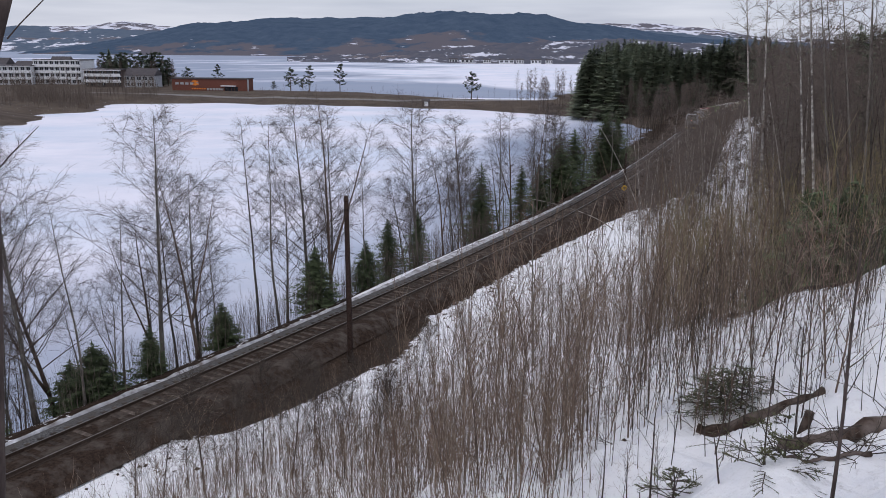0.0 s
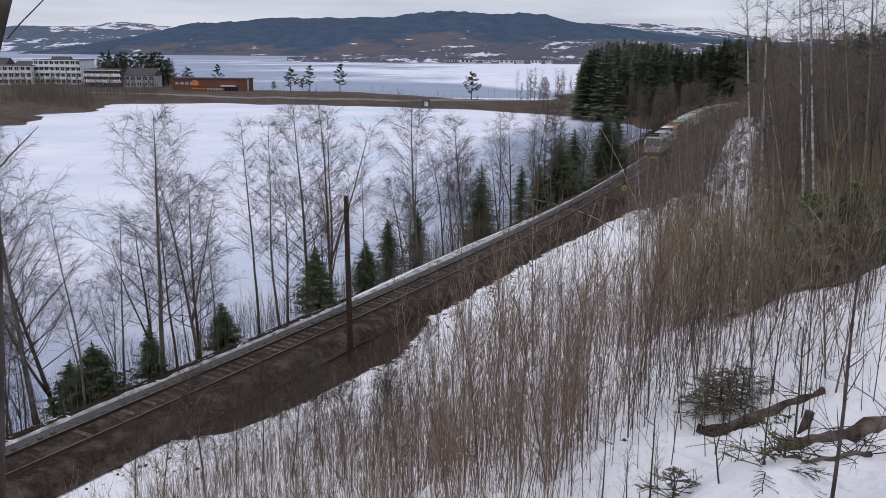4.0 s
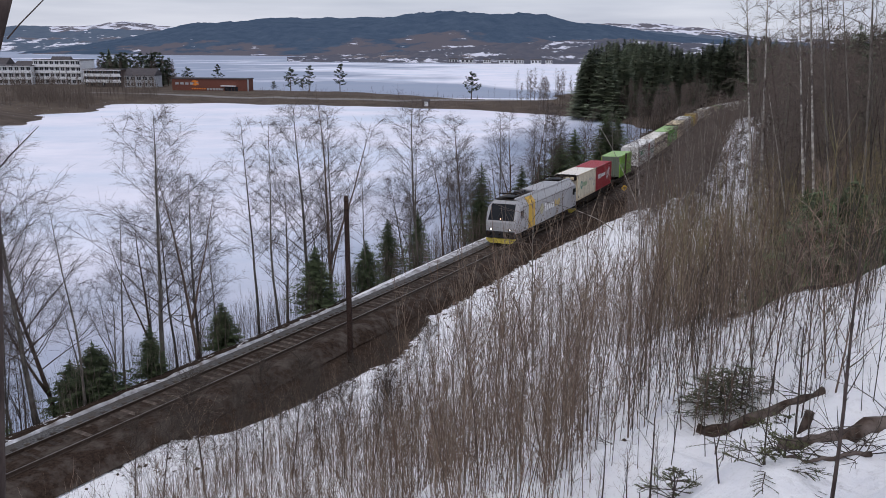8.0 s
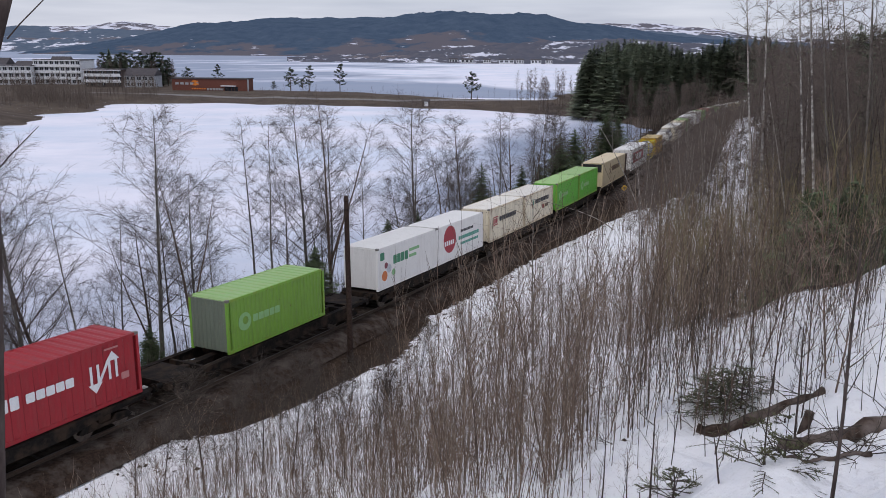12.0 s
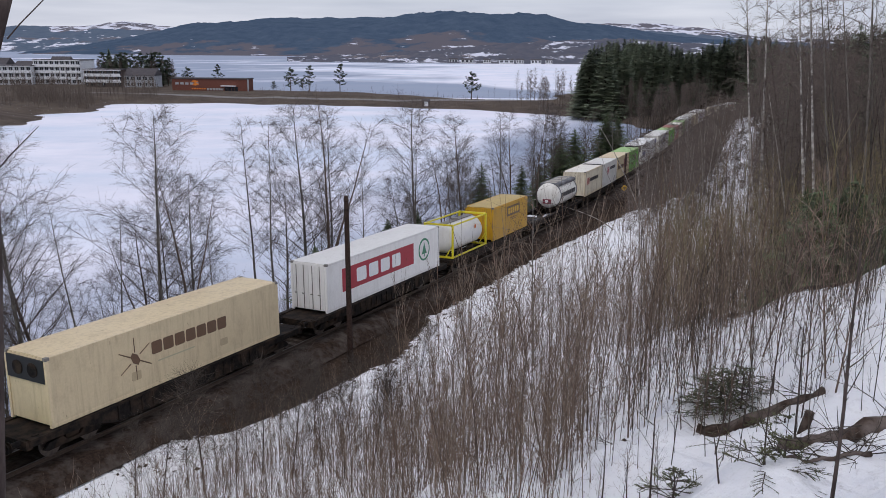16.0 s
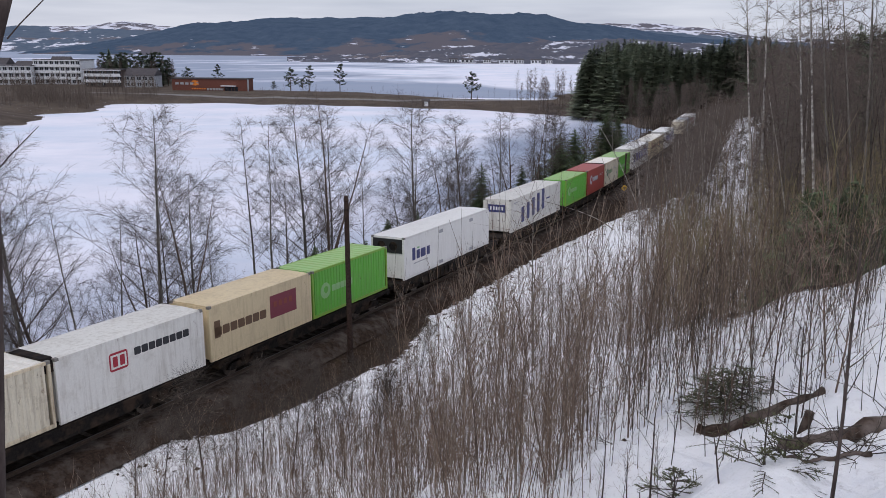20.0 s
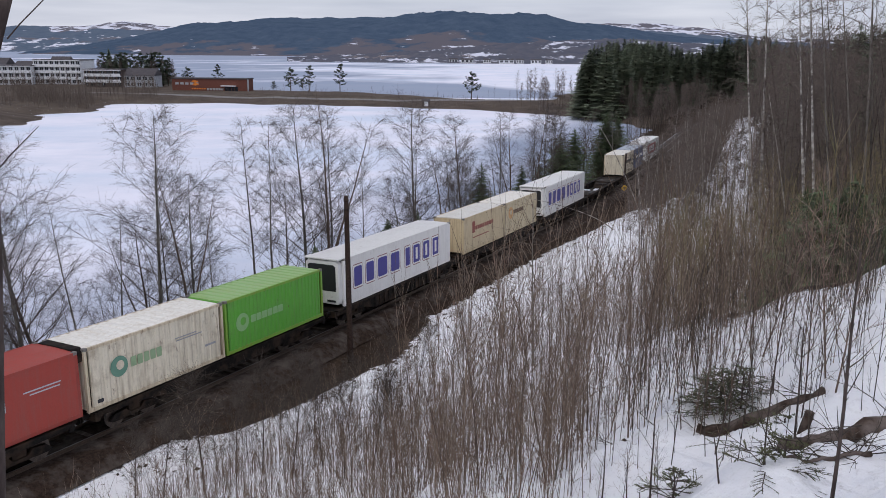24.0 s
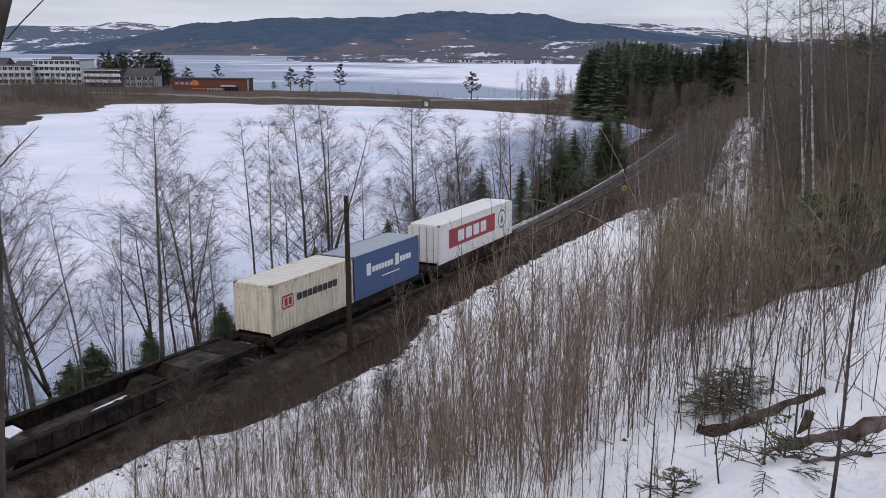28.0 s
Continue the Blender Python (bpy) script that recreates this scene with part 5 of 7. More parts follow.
def tank_frame(front):
    L, h, z0 = 6.06, 2.55, 1.25
    t = thing("tank_container", "white tank container in a bright yellow steel frame", "tank container", "containers on the train")
    R, zc = 1.1, z0 + 1.32
    b = Build()
    xs = [(-2.82, 0.3), (-2.78, 0.72), (-2.6, 1.0), (-2.35, 1.1), (2.35, 1.1), (2.6, 1.0), (2.78, 0.72), (2.82, 0.3)]
    b.tube([(x, 0, zc) for x, r in xs], [r for x, r in xs], 28)
    shell = part("shell", b, M_CLEAN, t, "white tank shell", smooth=True)
    part("walkway", Build().box(-2.4, 2.4, -0.3, 0.3, zc + 1.09, zc + 1.14), M_CORNER, shell)
    part("manhole", Build().tube([(0.3, 0, zc + 1.1), (0.3, 0, zc + 1.26)], [0.3, 0.28], 16), M_CORNER, shell)
    for x in (-1.2, -0.6):
        part("hazard_plate", Build().box(x - 0.14, x + 0.14, 1.05, 1.06, zc + 0.3, zc + 0.58), M_INK["orange" if x < -1 else "white"], shell)
    for x in (-L / 2, L / 2 - 0.13):
        for y in (-1.22, 1.09):
            part("corner_post", Build().box(x, x + 0.13, y, y + 0.13, z0, z0 + h), M_TANKYEL, t)
        for z in (z0, z0 + h - 0.13):
            part("end_beam", Build().box(x, x + 0.13, -1.09, 1.09, z, z + 0.13), M_TANKYEL, t)
    for y in (-1.22, 1.12):
        for z in (z0 + 0.02, z0 + h - 0.12):
            part("long_beam", Build().box(-L / 2 + 0.13, L / 2 - 0.13, y, y + 0.1, z, z + 0.1), M_TANKYEL, t)
    for x in (-L / 2 + 0.06, L / 2 - 0.06):
        for y in (-1, 1):
            part("brace", Build().tube([(x, y * 1.1, z0 + 0.9), (x, y * 0.6, z0 + 0.1)], [0.04, 0.04], 6), M_TANKYEL, t)
    ride(t, front + L / 2, 5)


tank_frame(139.5)
t = container(146.75, SB, 2.72, M_YELLOW, "yellow swap-body container with a dark sign panel", roof=M_YELLOWROOF)
part("sign_panel", Build().box(SB / 2 - 5.9, SB / 2 - 3.0, SY, SY + 0.005, ZM + 0.1, ZM + 0.95), M_INK["brown"], t, "dark brown sign panel")
marks(t, SY + 0.005, SB / 2, ZM + 0.52, word(3.45, 0, 5, 0.5, "yellow", 1.0, 0.75))
marks(t, SY, SB / 2, ZM - 0.1, [(4.5, 0, 1.8, 0.07, "brown"), (4.4, -0.15, 1.2, 0.06, "brown")])


M_PANEL = paint("weathered_tan_panel", (0.40, 0.37, 0.31), (0.2, 0.17, 0.13), 0.5)


def tank_bare(front):
    L, z0 = 7.15, 1.25
    zc = z0 + 1.33
    t = thing("tank_container", "white cylindrical tank with dark hoops and a grey canopy", "tank container", "containers on the train")
    xs = [(-3.5, 0.4), (-3.42, 0.85), (-3.2, 1.15), (-2.9, 1.24), (2.9, 1.24), (3.2, 1.15), (3.42, 0.85), (3.5, 0.4)]
    shell = part("shell", Build().tube([(x, 0, zc) for x, r in xs], [r for x, r in xs], 32), M_WHITE, t, "white tank shell", smooth=True)
    cover = part("walkway_cover", Build().prism([(-0.98, zc + 0.90), (0.98, zc + 0.90), (0.98, zc + 1.14), (0.84, zc + 1.24), (-0.84, zc + 1.24), (-0.98, zc + 1.14)], 0, -3.1, 2.9), M_ROOF_DARK, shell, "dark grey canopy")
    for k in range(4):
        part("canopy_panel", Build().box(-2.8 + k * 1.45, -1.7 + k * 1.45, -0.6, 0.6, zc + 1.24, zc + 1.26), M_PANEL, cover)
    for x in (-2.75, 2.75):
        part("hoop", Build().tube([(x - 0.1, 0, zc), (x + 0.1, 0, zc)], [1.275, 1.275], 32), M_ROOF_DARK, shell)
    marks(shell, 1.235, 3.575, zc + 0.05, word(1.1, 0.0, 7, 0.6, "black", 1.22, 0.5))
    for k, ink in ((-0.17, "darkred"), (0.17, "white")):
        part("hazard_plate", Build().box(3.44, 3.53, -0.42, 0.42, zc - 0.75 + (k < 0) * 0.0, zc - 0.3) if k < 0 else Build().box(3.53, 3.54, -0.15, 0.15, zc - 0.66, zc - 0.4), M_INK[ink], shell)
    for x in (-2.6, 2.6):
        part("saddle", Build().prism([(-1.2, z0), (1.2, z0), (1.2, z0 + 0.5), (0.85, z0 + 0.36), (0, z0 + 0.12), (-0.85, z0 + 0.36), (-1.2, z0 + 0.5)], 0, x - 0.2, x + 0.2), M_STEEL_DARK, t)
    for y in (-1.15, 1.15):
        part("base_beam", Build().box(-L / 2, L / 2, y - 0.06, y + 0.06, z0, z0 + 0.14), M_STEEL_DARK, t)
    for k in (-0.25, 0.25):
        part("ladder_rail", Build().tube([(-3.56, k + 0.6, z0 + 0.1), (-3.56, k + 0.6, z0 + 2.6)], [0.025, 0.025], 6), M_CORNER, t)
    for i in range(7):
        part("ladder_rung", Build().tube([(-3.56, 0.35, z0 + 0.4 + i * 0.33), (-3.56, 0.85, z0 + 0.4 + i * 0.33)], [0.018, 0.018], 5), M_CORNER, t)
    ride(t, front + L / 2, 6)


tank_bare(163.7)
framed_ivory(173.4, SB, "ivory ribbed container with rust stains and a red framed emblem")
t = container(181.4, SB, 2.72, M_WHITE, "off-white smooth container with a dark roof cooler", unit="roof")
box_logo(t, SB, 2.95, ZM + 0.3, 0.95, 0.8, "red", M_WHITE)
marks(t, SY, SB / 2, ZM + 0.45, word(3.95, 0, 8, 0.46, "black", 0.86, 0.55))
t = container(189.6, SB, 2.72, M_BEIGE, "pale beige container with a dark red picture panel")
marks(t, SY, SB / 2, ZM - 0.05, word(0.55, 0, 7, 0.6, "brown", 0.9, 0.6) + [(0.5, 0.12, 0.4, 0.85, "brown")])
part("picture_panel", Build().box(SB / 2 - 6.5, SB / 2 - 4.35, SY, SY + 0.005, ZM - 0.45, ZM + 0.75), M_INK["darkred"], t, "dark red picture panel")
marks(t, SY + 0.005, SB / 2, ZM + 0.25, word(4.75, 0, 4, 0.3, "rust", 1.4, 0.8))
lime(197.55, "bright green ribbed container with faded lettering bars")
t = container(207.5, 13.6, 2.85, M_CLEAN, "long clean white trailer body with a dark front opening", unit="recess", category="refrigerated container")
marks(t, SY, 7.5, ZM, [(2.0, 0.1, 0.42, 0.85, "navy"), (2.6, 0, 0.45, 0.6, "navy"), (3.3, 0, 0.7, 0.6, "navy"), (4.05, 0, 0.45, 0.6, "navy"), (2.6, 0.45, 0.35, 0.1, "lime"), (3.0, -0.55, 2.0, 0.06, "grey"), (6.0, 1.0, 0.6, 0.25, "grey"), (11.0, 1.0, 0.6, 0.25, "grey"), (6.0, -1.2, 0.6, 0.22, "grey"), (11.0, -1.2, 0.6, 0.22, "grey")])
t = container(225.75, 13.6, 2.85, M_WHITE, "long white trailer body with big navy lettering bars", doors=True, category="refrigerated container")
marks(t, SY, 6.8, ZM + 0.1, [(3.0 + i * 1.35, -0.35 + i * 0.16, 0.72, 1.35 + 0.14 * i, "navy") for i in range(5)] + [(9.9, 0.2, 1.0, 0.14, "navy"), (1.2, 0.9, 0.9, 0.1, "grey")])
part("door_sign", Build().box(6.8 + 0.0, 6.8 + 0.01, -0.8, 0.8, ZM + 0.3, ZM + 0.95), M_INK["navy"], t, "navy sign across the doors")
for i in range(5):
    part("door_sign_mark", Build().box(6.81, 6.815, -0.62 + i * 0.26, -0.46 + i * 0.26, ZM + 0.48, ZM + 0.78), M_INK["white"], t)
lime(241.35, "green ribbed container with a yellowed top edge", M_LIME)
t = container(249.55, SB, 2.72, M_REDBROWN, "faded red container with a white round emblem")
circle_logo(t, SB, 1.7, ZM + 0.1, 0.5, "palegrey", M_REDBROWN)
marks(t, SY, SB / 2, ZM + 0.1, word(2.55, 0, 6, 0.46, "palegrey", 0.85))
marks(t, SY, SB / 2, ZM + 0.35, [(6.2, 0, 1.6, 0.05, "palegrey"), (6.3, -0.14, 1.3, 0.05, "palegrey")])
ivory_green(257.65)
lime(265.6, "clean lime-green container with pale lettering bars", None, 6)


def outlined(front):
    t = container(front, 13.6, 2.85, M_CLEAN, "long white cooled trailer body with blue lettering bars", unit="full", category="refrigerated container")
    xs = [1.5, 2.85, 4.3, 5.85, 7.45, 8.65, 10.0, 11.35]
    ws = [0.85, 0.85, 1.1, 1.05, 0.55, 0.85, 0.85, 0.85]
    for x, w in zip(xs, ws):
        marks(t, SY, 6.8, ZM + 0.1, [(x, 0, w + 0.26, 1.5, "darkred")])
        part("marking", Build().box(6.8 - x - w / 2 - 0.09, 6.8 - x + w / 2 + 0.09, SY + 0.006, SY + 0.009, ZM + 0.1 - 0.7, ZM + 0.1 + 0.7), M_CLEAN, t)
        marks(t, SY + 0.009, 6.8, ZM + 0.1, [(x, 0, w, 1.2, "blue")])
        if x > 8:
            part("marking", Build().box(6.8 - x - w * 0.16, 6.8 - x + w * 0.16, SY + 0.015, SY + 0.018, ZM - 0.30, ZM + 0.5), M_CLEAN, t)
    return t


outlined(275.5)
t = container(291.4, SB, 2.72, M_TAN, "tan curtain-sided container with rust-red lettering bars", roof=M_ROOFWHITE)
marks(t, SY, SB / 2, ZM + 0.25, [(1.8, 0.12, 0.5, 0.9, "rust")] + word(2.3, 0, 8, 0.42, "rust", 1.05, 0.6) + [(3.2, -0.7, 3.0, 0.08, "rust")])
t = container(299.4, SB, 2.72, M_CREAM, "tan ribbed container with an orange ring emblem", ribs=0.35, roof=M_ROOFWHITE)
circle_logo(t, SB, 1.4, ZM + 0.3, 0.5, "paleorange", M_CREAM)
marks(t, SY, SB / 2, ZM + 0.3, word(2.2, 0, 6, 0.46, "brown", 0.86, 0.6))
outlined(309.6)
framed_ivory(343.65, 7.45, "ivory ribbed container with a red framed emblem and rusty end")
t = container(351.25, SB, 2.72, M_BLUE, "dusty blue curtain-sided container with white lettering bars", roof=M_GREYROOF)
marks(t, SY, SB / 2, ZM + 0.15, [(1.6, 0.08, 0.5, 0.75, "white")] + word(2.15, 0, 7, 0.48, "white", 0.75, 0.5) + [(4.95, 0.08, 0.5, 0.75, "white")] + word(5.5, 0, 4, 0.48, "white", 0.75, 0.5) + [(4.2, -0.65, 2.2, 0.07, "white")])
red_band(362.05, "white trailer body with a red field ending the train")
# ------------------------------------------------------------------ trees and shrubs
def grow(rng, p, d, length, segs, bend, droop):
    """A wandering line from p along d."""
    pts = [p]
    step = length / segs
    d = Vector(d).normalized()
    for _ in range(segs):
        d = (d + Vector((rng.uniform(-bend, bend), rng.uniform(-bend, bend), rng.uniform(-bend, bend) + droop))).normalized()
        q = pts[-1]
        pts.append((q[0] + d.x * step, q[1] + d.y * step, q[2] + d.z * step))
    return pts, d


def along(pts, t):
    k = min(int(t * (len(pts) - 1)), len(pts) - 2)
    f = t * (len(pts) - 1) - k
    a, b = pts[k], pts[k + 1]
    return tuple(a[i] + (b[i] - a[i]) * f for i in range(3)), Vector((b[0] - a[0], b[1] - a[1], b[2] - a[2])).normalized()


def birch_meshes(seed, h, r, limbs, spread, second, twigs, bark, twig_mat, lean=0.03, start=0.22, tip=0.0055, weep=-0.10, fork=0, rise=(0.55, 1.15), wob=0.045):
    """A leafless broadleaf tree: trunk with stems, crown of limbs and fine twigs."""
    rng = random.Random(seed)
    tb, cb = Build(), Build()
    stems = [(grow(rng, (0, 0, -0.3), (rng.uniform(-lean, lean), rng.uniform(-lean, lean), 1), h, 12, wob, 0.02)[0], r)]
    for _ in range(fork):
        p, d = along(stems[0][0], rng.uniform(0.08, 0.35))
        a = rng.uniform(0, 6.28)
        stems.append((grow(rng, p, (math.cos(a) * 0.4, math.sin(a) * 0.4, 1), h * rng.uniform(0.55, 0.75), 9, 0.06, 0.05)[0], r * 0.62))
    for pts, rr in stems:
        n = len(pts)
        tb.tube(pts, [max(rr * (1 - 0.93 * i / (n - 1)) * (1.35 if i == 0 else 1), 0.008) for i in range(n)], 7)
        share = int(limbs * (1.0 if rr == r else 0.6))
        for i in range(share):
            t = start + (0.97 - start) * (i + rng.random()) / share
            p, d = along(pts, t)
            a = i * 2.4 + rng.uniform(-0.6, 0.6)
            up = rng.uniform(*rise)
            L = spread * h * (0.25 + 0.95 * math.sin(min((1 - t) * 1.9, 1.57))) * rng.uniform(0.6, 1.1)
            lr = max(rr * (1 - t) * 0.34, 0.009)
            lp, ld = grow(rng, p, (math.cos(a), math.sin(a), up), L, 5, 0.16, 0.03)
            cb.tube(lp, [lr * (1 - 0.8 * k / 5) for k in range(6)], 4, False)
            for _ in range(second):
                u = rng.uniform(0.2, 0.98)
                q, qd = along(lp, u)
                side = Vector((rng.uniform(-1, 1), rng.uniform(-1, 1), rng.uniform(-0.3, 0.7)))
                sp, sd = grow(rng, q, qd * 0.8 + side * 0.7, L * rng.uniform(0.28, 0.5), 3, 0.2, weep * 0.4)
                cb.tube(sp, [max(lr * 0.4, tip * 1.3), tip * 1.3, tip * 1.1, tip * 0.8], 3, False)
                for _ in range(twigs):
                    w, wd = along(sp, rng.uniform(0.15, 1.0))
                    sd2 = Vector((rng.uniform(-1, 1), rng.uniform(-1, 1), rng.uniform(-0.8, 0.5)))
                    wp, _e = grow(rng, w, wd * 0.7 + sd2 * 0.8, rng.uniform(0.35, 0.85), 2, 0.22, weep)
                    cb.tube(wp, [tip, tip * 0.9, tip * 0.5], 3, False)
    return tb.mesh("trunk", bark, True), cb.mesh("crown", twig_mat)


def planted(x, y, z, lean, turn):
    """Upright pose at a place, leaning by degrees about the world's axes, then turned about its own stem."""
    return pose(x, y, z, lean[0], lean[1], 0) @ pose(0, 0, 0, 0, 0, turn)


def make_tree(name, label, category, meshes, group=""):
    t = thing(name, label, category, group)
    part("trunk", meshes[0], None, t)
    part("crown", meshes[1], None, t)
    return t


def spruce_meshes(seed, h, r, needle, dense=1.0, low=0.05, sag=(0.05, 0.5), spray=0.30):
    """A conifer: straight trunk, whorls of sagging boughs, each hung with many small sprays of needles."""
    rng = random.Random(seed)
    tb, cb = Build(), Build()
    tb.tube([(0, 0, -0.3), (0, 0, h * 0.5), (0, 0, h)], [0.014 * h + 0.03, 0.008 * h + 0.02, 0.01], 6)
    z = h * low
    while z < h * 0.985:
        t = z / h
        L0 = (r * (1 - t) ** 0.85 + 0.06) * rng.uniform(0.78, 1.15)
        n = max(5, int((10 if t < 0.8 else 7) * dense))
        a0 = rng.uniform(0, 6.28)
        for i in range(n):
            if rng.random() < 0.10:
                continue
            a = a0 + 6.283 * i / n + rng.uniform(-0.35, 0.35)
            L = L0 * rng.uniform(0.6, 1.2)
            ca, sa = math.cos(a), math.sin(a)
            drop = rng.uniform(*sag) * L
            zz = z + rng.uniform(-0.03, 0.03) * h
            k = 4 + int(L / spray * 1.6)
            for j in range(k):
                u = (j + rng.random()) / k
                px, py = ca * L * u, sa * L * u
                pz = zz - drop * u * (1.5 - 0.75 * u) + 0.10 * L * u ** 3
                w = spray * (1.15 - 0.5 * u) * rng.uniform(0.6, 1.3) * min(1.0, 0.35 + L / 1.2)
                for sg in (-1, 1):
                    f = rng.uniform(0.3, 1.0)
                    dx, dy = (-sa * sg * 0.8 + ca * f) * w, (ca * sg * 0.8 + sa * f) * w
                    dz = rng.uniform(-0.55, 0.12) * w
                    q = 0.30 * w
                    b = len(cb.v)
                    cb.v += [(px - ca * q, py - sa * q, pz), (px + ca * q, py + sa * q, pz - 0.25 * q), (px + dx, py + dy, pz + dz)]
                    cb.f.append((b, b + 1, b + 2))
        z += max(0.10, 0.030 * h * (1 - 0.55 * t)) / dense
    cb.tube([(0, 0, h * 0.96), (0, 0, h * 1.03)], [0.05, 0.01], 4)
    return tb.mesh("trunk", M_BARK_DARK), cb.mesh("crown", needle)


def pine_meshes(seed, h, r):
    """A pine: bowed trunk, a few heavy limbs, needle tufts in open layers."""
    rng = random.Random(seed)
    tb, cb = Build(), Build()
    pts, _ = grow(rng, (0, 0, -0.3), (rng.uniform(-0.08, 0.08), 0, 1), h, 8, 0.06, 0.02)
    tb.tube(pts, [0.24 * (1 - 0.8 * i / 8) for i in range(9)], 7)
    for i in range(24):
        t = 0.28 + 0.71 * ((i + rng.random()) / 24)
        p, d = along(pts, min(t, 0.99))
        a = i * 2.4 + rng.uniform(-0.5, 0.5)
        L = r * (1.15 - 0.85 * max(t - 0.4, 0) / 0.6) * rng.uniform(0.45, 1.15)
        lp, _d = grow(rng, p, (math.cos(a), math.sin(a), rng.uniform(-0.1, 0.5)), L, 4, 0.18, 0.05)
        tb.tube(lp, [0.07, 0.05, 0.04, 0.03, 0.015], 4, False)
        for _ in range(9):
            q, _d = along(lp, rng.uniform(0.35, 1.0))
            c = Vector((q[0] + rng.uniform(-0.5, 0.5), q[1] + rng.uniform(-0.5, 0.5), q[2] + rng.uniform(-0.15, 0.4)))
            for _k in range(16):
                v = Vector((rng.gauss(0, 1), rng.gauss(0, 1), rng.gauss(0.2, 0.6))).normalized()
                w = Vector((rng.gauss(0, 1), rng.gauss(0, 1), rng.gauss(0, 1))).normalized() * 0.11
                e, m = c + v * rng.uniform(0.25, 0.65), c + v * 0.08
                b = len(cb.v)
                cb.v += [tuple(m - w), tuple(m + w), tuple(e)]
                cb.f.append((b, b + 1, b + 2))
    return tb.mesh("trunk", M_BARK_BROWN), cb.mesh("crown", M_PINE)


RNG = random.Random(11)
# --- bare birches and alders between the railway and the lake
BANK = [birch_meshes(101, 14.5, 0.15, 38, 0.29, 8, 11, M_BARK_GREY, M_TWIG_GREY, 0.03, 0.22, tip=0.0042, weep=-0.14, rise=(0.45, 1.15)),
        birch_meshes(102, 14.0, 0.14, 34, 0.27, 8, 10, M_BARK_BROWN, M_TWIG_GREY, 0.06, 0.22, fork=1, tip=0.0042, weep=-0.10, rise=(0.5, 1.3)),
        birch_meshes(103, 12.0, 0.085, 26, 0.16, 5, 6, M_BARK_GREY, M_TWIG_GREY, 0.05, 0.33, tip=0.0040, weep=-0.03),
        birch_meshes(104, 9.0, 0.07, 20, 0.21, 5, 5, M_BARK_GREY, M_TWIG_GREY, 0.06, 0.2, tip=0.0040, weep=-0.02, fork=2, rise=(0.9, 2.0)),
        birch_meshes(105, 13.5, 0.13, 28, 0.19, 6, 6, M_BARK_BROWN, M_TWIG_GREY, 0.03, 0.32, fork=1, tip=0.0040, weep=-0.03)]
BANK_H = [14.5, 14.0, 12.0, 9.0, 13.5]
BANK_LABEL = ["tall leafless grey birch on the lake bank", "leafless forked dark-barked tree on the lake bank", "slender leafless grey-stemmed tree on the lake bank",
              "leafless many-stemmed alder bush on the lake bank", "tall leafless aspen with a twin stem on the lake bank"]
bank_first = {}


def bank_tree(kind, s, n, h, turn, lean=(0, 0)):
    p = on_track(s, n)
    z = gz(p.x, p.y) - 0.05
    k = h / BANK_H[kind]
    m = planted(p.x, p.y, max(z, LAKE), lean, turn)
    if kind not in bank_first:
        t = make_tree("bank_tree", BANK_LABEL[kind], "tree", BANK[kind], "trees on the lake bank")
        t.matrix_basis = m
        bank_first[kind] = t
    else:
        t = copy_thing(bank_first[kind], m)
    t.scale = (k, k, k)
    return t


for row in ((1, 8.6, -7.4, 13.2, 20, (0, -7)), (0, 6.2, -5.6, 14.5, 75, (0, -7)), (0, 1.5, -8.6, 13.0, 160, (0, -4)), (0, 14.4, -6.0, 15.0, 50, (0, -1)), (4, 16.4, -5.2, 12.0, 110, (0, -5)),
            (2, 22.3, -5.8, 14.2, 30, (0, -2)), (2, 24.2, -5.6, 14.0, 140, (0, -2)), (4, 29.6, -5.2, 15.4, 80, (0, -1)), (0, 29.0, -6.8, 15.2, 260, (0, 0)), (2, 30.6, -6.2, 14.8, 300, (0, 2)),
            (0, 46.5, -7.4, 15.6, 180, (0, 0)), (1, 60.5, -9.0, 14.6, 40, (0, 1)), (2, 44.0, -6.0, 12.8, 90, (0, -2)), (2, 66.5, -7.5, 13.5, 10, (0, 0)), (4, 72.0, -8.0, 14.0, 220, (0, 0)),
            (2, 79.0, -7.4, 13.0, 70, (0, -2)), (0, 86.0, -8.0, 14.0, 130, (0, 0)), (2, 94.0, -8.5, 14.0, 0, (0, 0))):
    bank_tree(*row)
for i in range(56):
    s = RNG.uniform(4, 62) if i < 36 else RNG.uniform(62, 125)
    kind = RNG.choice([2, 2, 3, 2, 3, 4, 0])
    h = RNG.uniform(5, 9) if kind == 3 else RNG.uniform(7.5, 12.5)
    bank_tree(kind, s, RNG.uniform(-10.5, -4.6), h, RNG.uniform(0, 360), (RNG.uniform(-4, 4), RNG.uniform(-6, 3)))

# --- young spruces on the bank
SPR = [spruce_meshes(201, 5.0, 2.2, M_NEEDLE, 1.1), spruce_meshes(202, 7.5, 3.1, M_NEEDLE, 1.1), spruce_meshes(203, 3.0, 1.75, M_NEEDLE, 1.1)]
SPR_H = [5.0, 7.5, 3.0]
SPR_L = ["young dark green spruce on the lake bank", "tall dark green spruce on the lake bank", "small bushy green spruce on the lake bank"]
spr_first = {}


